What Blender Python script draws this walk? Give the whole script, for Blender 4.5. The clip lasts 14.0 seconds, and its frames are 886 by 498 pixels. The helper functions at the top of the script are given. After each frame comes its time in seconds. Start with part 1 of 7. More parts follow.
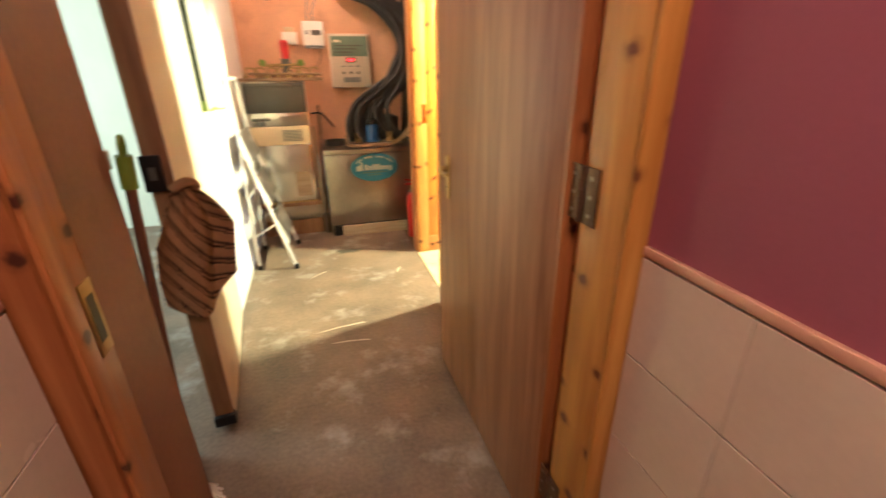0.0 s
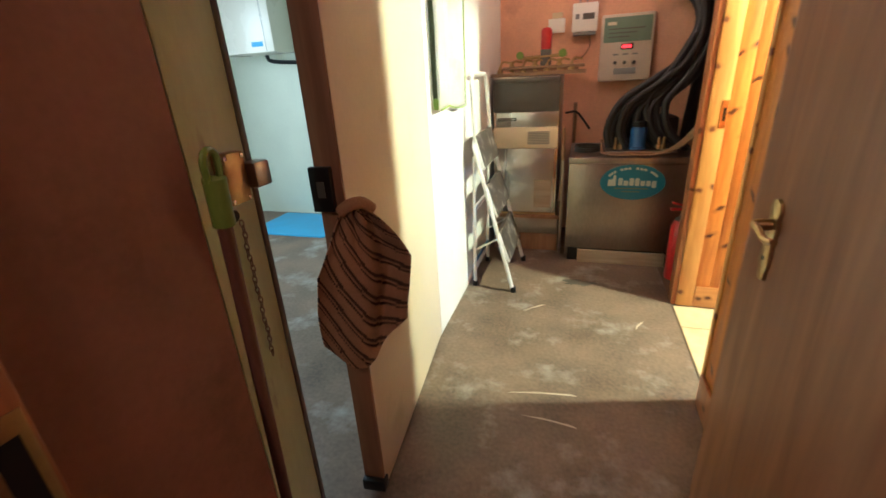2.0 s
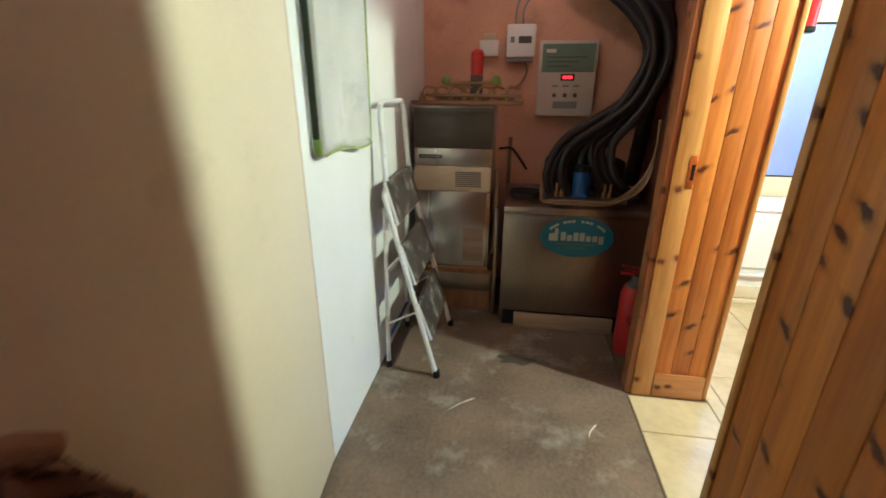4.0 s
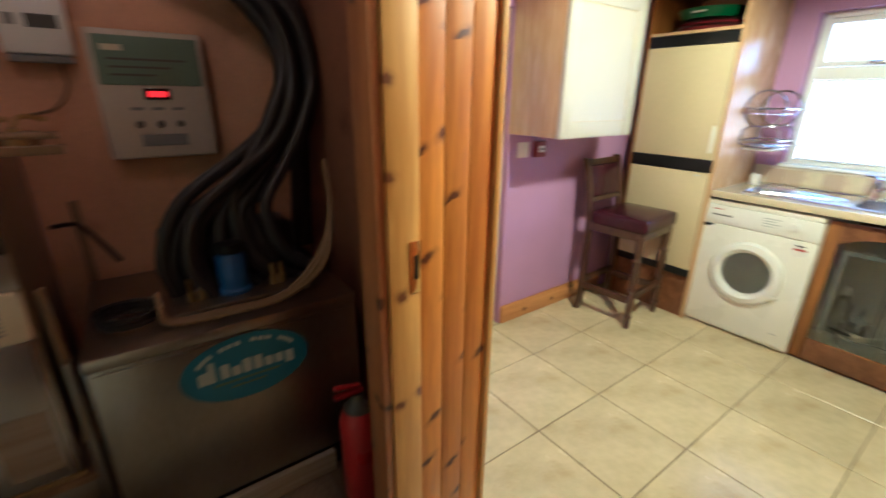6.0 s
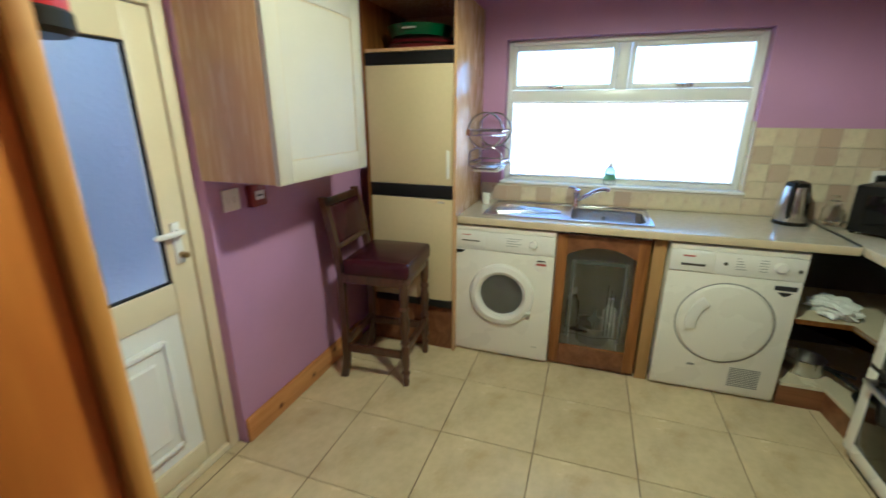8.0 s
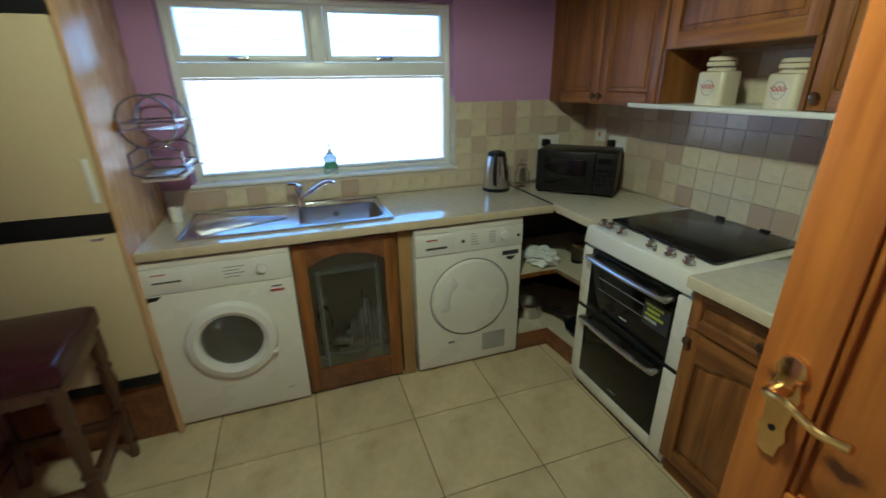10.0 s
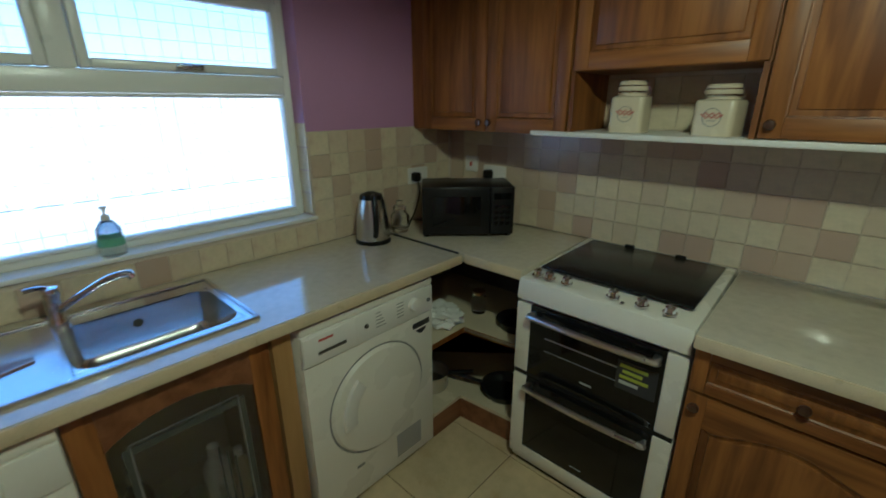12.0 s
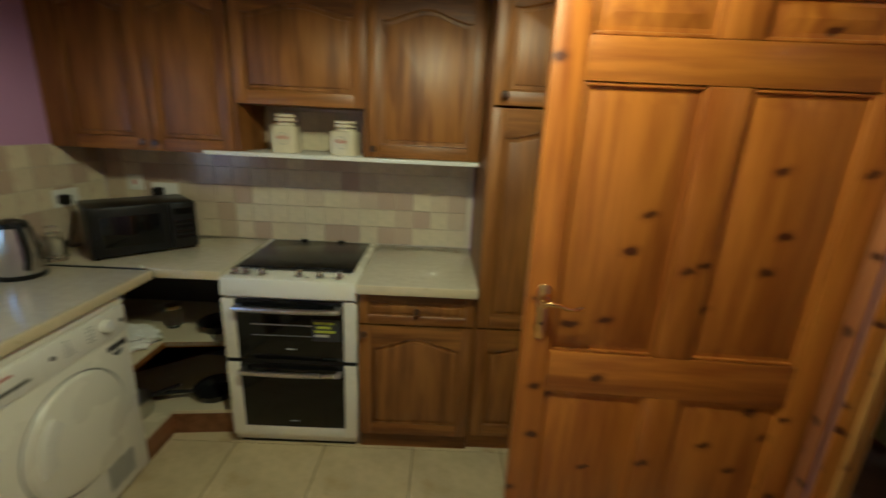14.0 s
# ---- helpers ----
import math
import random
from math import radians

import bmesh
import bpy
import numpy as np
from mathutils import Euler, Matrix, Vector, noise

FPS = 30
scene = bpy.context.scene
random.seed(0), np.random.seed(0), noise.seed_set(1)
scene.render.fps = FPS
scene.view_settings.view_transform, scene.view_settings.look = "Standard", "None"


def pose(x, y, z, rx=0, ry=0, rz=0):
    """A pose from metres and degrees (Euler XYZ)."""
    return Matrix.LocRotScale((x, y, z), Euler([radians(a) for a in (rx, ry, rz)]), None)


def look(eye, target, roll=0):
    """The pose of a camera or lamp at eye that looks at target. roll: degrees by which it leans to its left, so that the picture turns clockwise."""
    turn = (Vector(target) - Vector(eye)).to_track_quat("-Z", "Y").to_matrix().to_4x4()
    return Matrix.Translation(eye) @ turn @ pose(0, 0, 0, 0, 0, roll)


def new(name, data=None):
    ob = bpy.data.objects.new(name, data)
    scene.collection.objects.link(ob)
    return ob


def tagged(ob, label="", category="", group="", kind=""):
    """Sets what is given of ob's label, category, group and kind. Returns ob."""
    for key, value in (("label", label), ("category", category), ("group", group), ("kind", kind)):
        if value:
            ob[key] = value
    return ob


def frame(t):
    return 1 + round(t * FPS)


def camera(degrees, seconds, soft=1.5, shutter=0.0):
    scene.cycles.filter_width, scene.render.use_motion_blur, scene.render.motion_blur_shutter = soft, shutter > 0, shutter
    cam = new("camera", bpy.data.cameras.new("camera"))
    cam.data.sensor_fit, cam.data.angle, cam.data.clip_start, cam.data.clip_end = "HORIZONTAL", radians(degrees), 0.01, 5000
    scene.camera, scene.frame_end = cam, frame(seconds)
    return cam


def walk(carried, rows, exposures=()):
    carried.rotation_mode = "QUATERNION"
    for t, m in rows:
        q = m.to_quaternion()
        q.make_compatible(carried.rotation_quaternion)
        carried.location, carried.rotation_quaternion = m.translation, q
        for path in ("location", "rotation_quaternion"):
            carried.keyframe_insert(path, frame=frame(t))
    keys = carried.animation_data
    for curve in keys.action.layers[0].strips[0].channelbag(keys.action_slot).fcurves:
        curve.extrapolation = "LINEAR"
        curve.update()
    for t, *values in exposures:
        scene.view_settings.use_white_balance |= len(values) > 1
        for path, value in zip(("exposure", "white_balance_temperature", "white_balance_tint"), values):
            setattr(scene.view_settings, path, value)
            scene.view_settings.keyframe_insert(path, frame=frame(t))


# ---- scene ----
cam = camera(92.3, 14.0, soft=1.6, shutter=0.5)
PATH = [
    (0, (0.861, 0.62, 1.329), (1.37, 2.393, 0.556), -0.7),
    (0.5, (0.915, 0.739, 1.313), (0.995, 2.589, 0.556), -0.4),
    (1, (0.917, 0.922, 1.29), (0.809, 2.778, 0.554), -1.4),
    (1.5, (0.908, 1.081, 1.274), (0.54, 2.898, 0.523), -2.6),
    (2, (0.958, 1.236, 1.282), (0.376, 2.999, 0.539), -3.3),
    (2.2, (0.956, 1.284, 1.279), (0.339, 3.04, 0.548), -3.0),
    (4.3, (0.902, 2.055, 1.343), (0.706, 3.923, 0.655), -0.1),
    (4.5, (0.894, 2.168, 1.346), (0.766, 4.043, 0.662), -0.6),
    (5, (0.89, 2.459, 1.376), (1.07, 4.342, 0.725), -0.3),
    (5.5, (0.984, 2.686, 1.396), (1.615, 4.463, 0.728), 1.2),
    (6, (1.119, 2.883, 1.427), (2.225, 4.408, 0.755), 0.6),
    (6.5, (1.199, 3.047, 1.459), (2.712, 4.175, 0.797), -0.5),
    (7, (1.351, 3.145, 1.459), (3.012, 4.076, 0.848), -0.6),
    (7.5, (1.51, 3.207, 1.464), (3.199, 4.081, 0.846), -0.3),
    (8, (1.659, 3.315, 1.476), (3.464, 3.929, 0.871), 0.1),
    (8.5, (1.744, 3.378, 1.495), (3.641, 3.622, 0.908), 1.4),
    (9, (1.81, 3.389, 1.499), (3.711, 3.255, 0.893), 1.6),
    (9.2, (1.853, 3.364, 1.508), (3.74, 3.151, 0.88), 1.0),
    (11.3, (2.648, 3.376, 1.515), (4.105, 2.22, 0.779), 0.5),
    (11.5, (2.705, 3.38, 1.48), (4.142, 2.179, 0.778), 0.9),
    (12, (2.9, 3.427, 1.514), (4.188, 2.038, 0.871), -0.2),
    (12.5, (2.976, 3.546, 1.54), (3.952, 1.892, 0.98), 2.4),
    (13, (3.005, 3.762, 1.579), (3.608, 1.945, 0.999), 2.5),
    (13.5, (2.919, 3.847, 1.582), (3.307, 1.964, 1.029), 1.8),
    (14, (2.75, 3.886, 1.571), (2.728, 1.964, 1.018), 2.8),
]
EXPOSURES = [(0, 6.4, 5200, 10), (1.0, 5.7, 4900, 10), (2.2, 5.5, 4600, 10), (4.3, 4.35, 4300, 12), (5.0, 4.05, 4250, 13), (5.5, 3.95, 4350, 14), (6.0, 3.85, 4400, 12), (6.5, 3.75, 4400, 11), (8.0, 3.1, 4350, 9), (9.2, 2.55, 4300, 8), (11.3, 1.95, 4250, 4), (12.5, 1.7, 4250, 4), (13.0, 1.75, 4300, 5), (13.5, 1.95, 4500, 7), (14.0, 2.2, 4850, 9)]
walk(cam, [(t, look(eye, target, roll)) for t, eye, target, roll in PATH], EXPOSURES)

# ---- world, sun and large lights ----
world = bpy.data.worlds.new("world")
scene.world = world
world.use_nodes = True
_sky = world.node_tree.nodes.new("ShaderNodeTexSky")
_sky.sky_type, _sky.sun_disc = "NISHITA", False
_sky.dust_density = 3.0
_sky.sun_elevation, _sky.sun_rotation = radians(42), radians(-80)
_bg = world.node_tree.nodes["Background"]
_bg.inputs["Strength"].default_value = 0.15
world.node_tree.links.new(_sky.outputs["Color"], _bg.inputs["Color"])

_sun = bpy.data.lights.new("sun", "SUN")
_sun.energy, _sun.angle, _sun.color = 3.4, radians(0.6), (1.0, 0.95, 0.88)
sun = new("sun", _sun)
sun.matrix_world = look((-8, 1, 9), (2, 3, 0))


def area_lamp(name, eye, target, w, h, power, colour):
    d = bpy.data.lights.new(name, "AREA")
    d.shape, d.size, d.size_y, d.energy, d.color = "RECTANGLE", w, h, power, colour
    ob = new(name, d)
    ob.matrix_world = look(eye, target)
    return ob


# daylight of the side room's window, out of view
area_lamp("side_room_daylight", (-2.45, 3.2, 1.6), (0.0, 3.4, 0.9), 1.2, 1.0, 1.15, (1.0, 0.98, 0.78))
# unseen area lamp added to give the passage its warm light, above the view
area_lamp("passage_fill_light", (0.90, 0.35, 2.30), (0.90, 0.36, 0.0), 0.3, 0.3, 0.28, (1.0, 0.57, 0.33))


def bulb(name, at, power, colour, radius=0.07):
    d = bpy.data.lights.new(name, "POINT")
    d.energy, d.color, d.shadow_soft_size = power, colour, radius
    ob = new(name, d)
    ob.location = at
    return ob


# the lit ceiling lamp of the kitchen, whose shadows lie under the wall cabinets
_lamp = bpy.data.lights.new("kitchen_lamp", "SPOT")
_lamp.energy, _lamp.color, _lamp.shadow_soft_size = 13.0, (1.0, 0.86, 0.40), 0.06
# wide cone cut off at the top to keep light from the ceiling
_lamp.spot_size, _lamp.spot_blend = radians(172), 0.25
kitchen_lamp = new("kitchen_lamp", _lamp)
kitchen_lamp.matrix_world = look((2.76, 3.19, 2.22), (2.76, 3.191, 0.0))
# dim warm fill bulb added over the cellar alcove to brighten it, above the view
bulb("alcove_fill_bulb", (0.98, 4.05, 2.33), 0.42, (1.0, 0.60, 0.34), 0.05)

# ---- materials ----
def mat(name, base, rough=0.6, metal=0.0, var=0.12, scale=6.0, fine=90.0, bump=0.15, spec=0.5, stain=None, stain_at=0.62,
        stain_scale=2.2, per_object=0.0, per_island=0.0, coat=0.0, stretch=(1, 1, 1), rough_var=0.08, alt=None):
    """A painted, moulded or mineral surface: base colour with broad and fine variation, optional stains, fine relief."""
    m = bpy.data.materials.new(name)
    m.use_nodes = True
    t = m.node_tree
    n, l = t.nodes, t.links
    b = n["Principled BSDF"]
    tc = n.new("ShaderNodeTexCoord")
    mp = n.new("ShaderNodeMapping")
    mp.inputs["Scale"].default_value = stretch
    l.new(tc.outputs["Object"], mp.inputs["Vector"])
    vec = mp.outputs["Vector"]
    broad = n.new("ShaderNodeTexNoise")
    broad.inputs["Scale"].default_value, broad.inputs["Detail"].default_value = scale, 5
    l.new(vec, broad.inputs["Vector"])
    small = n.new("ShaderNodeTexNoise")
    small.inputs["Scale"].default_value, small.inputs["Detail"].default_value = fine, 3
    l.new(vec, small.inputs["Vector"])
    mix = n.new("ShaderNodeMath")
    mix.operation = "MULTIPLY_ADD"
    l.new(small.outputs["Fac"], mix.inputs[0])
    mix.inputs[1].default_value = 0.5
    l.new(broad.outputs["Fac"], mix.inputs[2])
    ramp = n.new("ShaderNodeValToRGB")
    ramp.color_ramp.elements[0].position, ramp.color_ramp.elements[1].position = 0.45, 1.05
    ramp.color_ramp.elements[0].color = (*[c * (1 - var) for c in base], 1)
    ramp.color_ramp.elements[1].color = (*[min(0.95, c * (1 + var)) for c in base], 1)
    l.new(mix.outputs[0], ramp.inputs["Fac"])
    col = ramp.outputs["Color"]
    if stain:
        sn = n.new("ShaderNodeTexNoise")
        sn.inputs["Scale"].default_value, sn.inputs["Detail"].default_value, sn.inputs["Roughness"].default_value = stain_scale, 8, 0.65
        l.new(vec, sn.inputs["Vector"])
        sr = n.new("ShaderNodeValToRGB")
        sr.color_ramp.elements[0].position, sr.color_ramp.elements[1].position = stain_at - 0.08, stain_at + 0.1
        l.new(sn.outputs["Fac"], sr.inputs["Fac"])
        sm = n.new("ShaderNodeMix")
        sm.data_type = "RGBA"
        l.new(sr.outputs["Color"], sm.inputs["Factor"])
        l.new(col, sm.inputs[6])
        sm.inputs[7].default_value = (*stain, 1)
        col = sm.outputs[2]
    if alt:
        oi = n.new("ShaderNodeObjectInfo")
        ar = n.new("ShaderNodeMapRange")
        ar.inputs["From Min"].default_value, ar.inputs["From Max"].default_value = 0.35, 0.92
        l.new(oi.outputs["Random"], ar.inputs["Value"])
        am = n.new("ShaderNodeMix")
        am.data_type = "RGBA"
        l.new(ar.outputs["Result"], am.inputs["Factor"])
        l.new(col, am.inputs[6])
        am.inputs[7].default_value = (*alt, 1)
        col = am.outputs[2]
    if per_object or per_island:
        hs = n.new("ShaderNodeHueSaturation")
        if per_object:
            src, amount = n.new("ShaderNodeObjectInfo").outputs["Random"], per_object
        else:
            src, amount = n.new("ShaderNodeNewGeometry").outputs["Random Per Island"], per_island
        mr = n.new("ShaderNodeMapRange")
        mr.inputs["To Min"].default_value, mr.inputs["To Max"].default_value = 1 - amount, 1 + amount
        l.new(src, mr.inputs["Value"])
        l.new(mr.outputs["Result"], hs.inputs["Value"])
        l.new(col, hs.inputs["Color"])
        col = hs.outputs["Color"]
    l.new(col, b.inputs["Base Color"])
    rr = n.new("ShaderNodeMapRange")
    rr.inputs["To Min"].default_value, rr.inputs["To Max"].default_value = max(0.03, rough - rough_var), min(1, rough + rough_var)
    l.new(broad.outputs["Fac"], rr.inputs["Value"])
    l.new(rr.outputs["Result"], b.inputs["Roughness"])
    b.inputs["Metallic"].default_value = metal
    b.inputs["Specular IOR Level"].default_value = spec
    b.inputs["Coat Weight"].default_value = coat
    if bump:
        bp = n.new("ShaderNodeBump")
        bp.inputs["Strength"].default_value, bp.inputs["Distance"].default_value = bump, 0.004
        l.new(mix.outputs[0], bp.inputs["Height"])
        l.new(bp.outputs["Normal"], b.inputs["Normal"])
    return m


def wood(name, light, dark, rough=0.4, axis="Z", rings=9.0, knots=None, knot_cells=(8, 9), knot_tilt=0.0, knot_at=0.15, knot_share=0.45, coat=0.0, per_object=0.08, grain=60.0, bump=0.12):
    """Timber with grain along one axis, streaks at two scales and, where asked, knots."""
    m = bpy.data.materials.new(name)
    m.use_nodes = True
    t = m.node_tree
    n, l = t.nodes, t.links
    b = n["Principled BSDF"]
    tc = n.new("ShaderNodeTexCoord")
    oi = n.new("ShaderNodeObjectInfo")
    off = n.new("ShaderNodeVectorMath")
    off.operation = "MULTIPLY_ADD"
    l.new(oi.outputs["Random"], off.inputs[0])
    off.inputs[1].default_value = (7.3, 5.1, 3.7)
    l.new(tc.outputs["Object"], off.inputs[2])
    along = {"X": (0.08, 1, 1), "Y": (1, 0.08, 1), "Z": (1, 1, 0.08)}[axis]
    mp = n.new("ShaderNodeMapping")
    mp.inputs["Scale"].default_value = along
    l.new(off.outputs["Vector"], mp.inputs["Vector"])
    warp = n.new("ShaderNodeTexNoise")
    warp.inputs["Scale"].default_value, warp.inputs["Detail"].default_value, warp.inputs["Distortion"].default_value = rings, 4, 1.2
    l.new(mp.outputs["Vector"], warp.inputs["Vector"])
    fine = n.new("ShaderNodeTexNoise")
    fine.inputs["Scale"].default_value, fine.inputs["Detail"].default_value = grain, 4
    l.new(mp.outputs["Vector"], fine.inputs["Vector"])
    add = n.new("ShaderNodeMath")
    add.operation = "MULTIPLY_ADD"
    l.new(fine.outputs["Fac"], add.inputs[0])
    add.inputs[1].default_value = 0.45
    l.new(warp.outputs["Fac"], add.inputs[2])
    ramp = n.new("ShaderNodeValToRGB")
    ramp.color_ramp.elements[0].position, ramp.color_ramp.elements[1].position = 0.56, 0.90
    ramp.color_ramp.elements[0].color, ramp.color_ramp.elements[1].color = (*dark, 1), (*light, 1)
    l.new(add.outputs[0], ramp.inputs["Fac"])
    col = ramp.outputs["Color"]
    if knots:
        across = n.new("ShaderNodeVectorMath")
        across.operation = "DOT_PRODUCT"
        across.inputs[1].default_value = (1, 1, 0)
        l.new(off.outputs["Vector"], across.inputs[0])
        up = n.new("ShaderNodeVectorMath")
        up.operation = "DOT_PRODUCT"
        up.inputs[1].default_value = (0, 0, 1)
        l.new(off.outputs["Vector"], up.inputs[0])
        flat = n.new("ShaderNodeCombineXYZ")
        l.new(across.outputs["Value"], flat.inputs[0])
        l.new(up.outputs["Value"], flat.inputs[1])
        wob = n.new("ShaderNodeTexNoise")
        wob.inputs["Scale"].default_value, wob.inputs["Detail"].default_value = 38, 2
        l.new(flat.outputs["Vector"], wob.inputs["Vector"])
        wm = n.new("ShaderNodeVectorMath")
        wm.operation = "MULTIPLY_ADD"
        l.new(wob.outputs["Color"], wm.inputs[0])
        wm.inputs[1].default_value = (0.022, 0.022, 0)
        l.new(flat.outputs["Vector"], wm.inputs[2])
        turn = n.new("ShaderNodeMapping")
        turn.inputs["Rotation"].default_value = (0, 0, radians(knot_tilt))
        l.new(wm.outputs["Vector"], turn.inputs["Vector"])
        kmp = n.new("ShaderNodeMapping")
        kmp.inputs["Scale"].default_value = (*knot_cells, 1)
        l.new(turn.outputs["Vector"], kmp.inputs["Vector"])
        vo = n.new("ShaderNodeTexVoronoi")
        vo.voronoi_dimensions = "2D"
        vo.inputs["Scale"].default_value = 1.0
        l.new(kmp.outputs["Vector"], vo.inputs["Vector"])
        some = n.new("ShaderNodeMath")
        some.operation = "LESS_THAN"
        l.new(vo.outputs["Color"], some.inputs[0])
        some.inputs[1].default_value = knot_share
        kr = n.new("ShaderNodeValToRGB")
        kr.color_ramp.elements[0].position, kr.color_ramp.elements[1].position = knot_at * 0.55, knot_at * 1.7
        kr.color_ramp.elements[0].color, kr.color_ramp.elements[1].color = (1, 1, 1, 1), (0, 0, 0, 1)
        ring = kr.color_ramp.elements.new(knot_at)
        ring.color = (0.30, 0.30, 0.30, 1)
        l.new(vo.outputs["Distance"], kr.inputs["Fac"])
        has = n.new("ShaderNodeMath")
        has.operation = "MULTIPLY"
        l.new(kr.outputs["Color"], has.inputs[0])
        l.new(some.outputs[0], has.inputs[1])
        km = n.new("ShaderNodeMix")
        km.data_type = "RGBA"
        l.new(has.outputs[0], km.inputs["Factor"])
        l.new(col, km.inputs[6])
        km.inputs[7].default_value = (*knots, 1)
        col = km.outputs[2]
    hs = n.new("ShaderNodeHueSaturation")
    mr = n.new("ShaderNodeMapRange")
    mr.inputs["To Min"].default_value, mr.inputs["To Max"].default_value = 1 - per_object, 1 + per_object
    l.new(oi.outputs["Random"], mr.inputs["Value"])
    l.new(mr.outputs["Result"], hs.inputs["Value"])
    l.new(col, hs.inputs["Color"])
    l.new(hs.outputs["Color"], b.inputs["Base Color"])
    rr = n.new("ShaderNodeMapRange")
    rr.inputs["To Min"].default_value, rr.inputs["To Max"].default_value = rough - 0.08, rough + 0.12
    l.new(fine.outputs["Fac"], rr.inputs["Value"])
    l.new(rr.outputs["Result"], b.inputs["Roughness"])
    b.inputs["Coat Weight"].default_value = coat
    bp = n.new("ShaderNodeBump")
    bp.inputs["Strength"].default_value, bp.inputs["Distance"].default_value = bump, 0.003
    l.new(add.outputs[0], bp.inputs["Height"])
    l.new(bp.outputs["Normal"], b.inputs["Normal"])
    return m


def glass(name, colour=(0.95, 0.98, 0.97), rough=0.0, bump=0.0):
    m = bpy.data.materials.new(name)
    m.use_nodes = True
    n, l = m.node_tree.nodes, m.node_tree.links
    b = n["Principled BSDF"]
    b.inputs["Base Color"].default_value = (*colour, 1)
    b.inputs["Transmission Weight"].default_value, b.inputs["Roughness"].default_value, b.inputs["IOR"].default_value = 1, rough, 1.45
    if bump:
        tn = n.new("ShaderNodeTexNoise")
        tn.inputs["Scale"].default_value = 60
        tc = n.new("ShaderNodeTexCoord")
        l.new(tc.outputs["Object"], tn.inputs["Vector"])
        bp = n.new("ShaderNodeBump")
        bp.inputs["Strength"].default_value, bp.inputs["Distance"].default_value = bump, 0.01
        l.new(tn.outputs["Fac"], bp.inputs["Height"])
        l.new(bp.outputs["Normal"], b.inputs["Normal"])
    return m


def glow(name, colour, strength):
    m = bpy.data.materials.new(name)
    m.use_nodes = True
    b = m.node_tree.nodes["Principled BSDF"]
    b.inputs["Base Color"].default_value = (*colour, 1)
    b.inputs["Emission Color"].default_value, b.inputs["Emission Strength"].default_value = (*colour, 1), strength
    return m


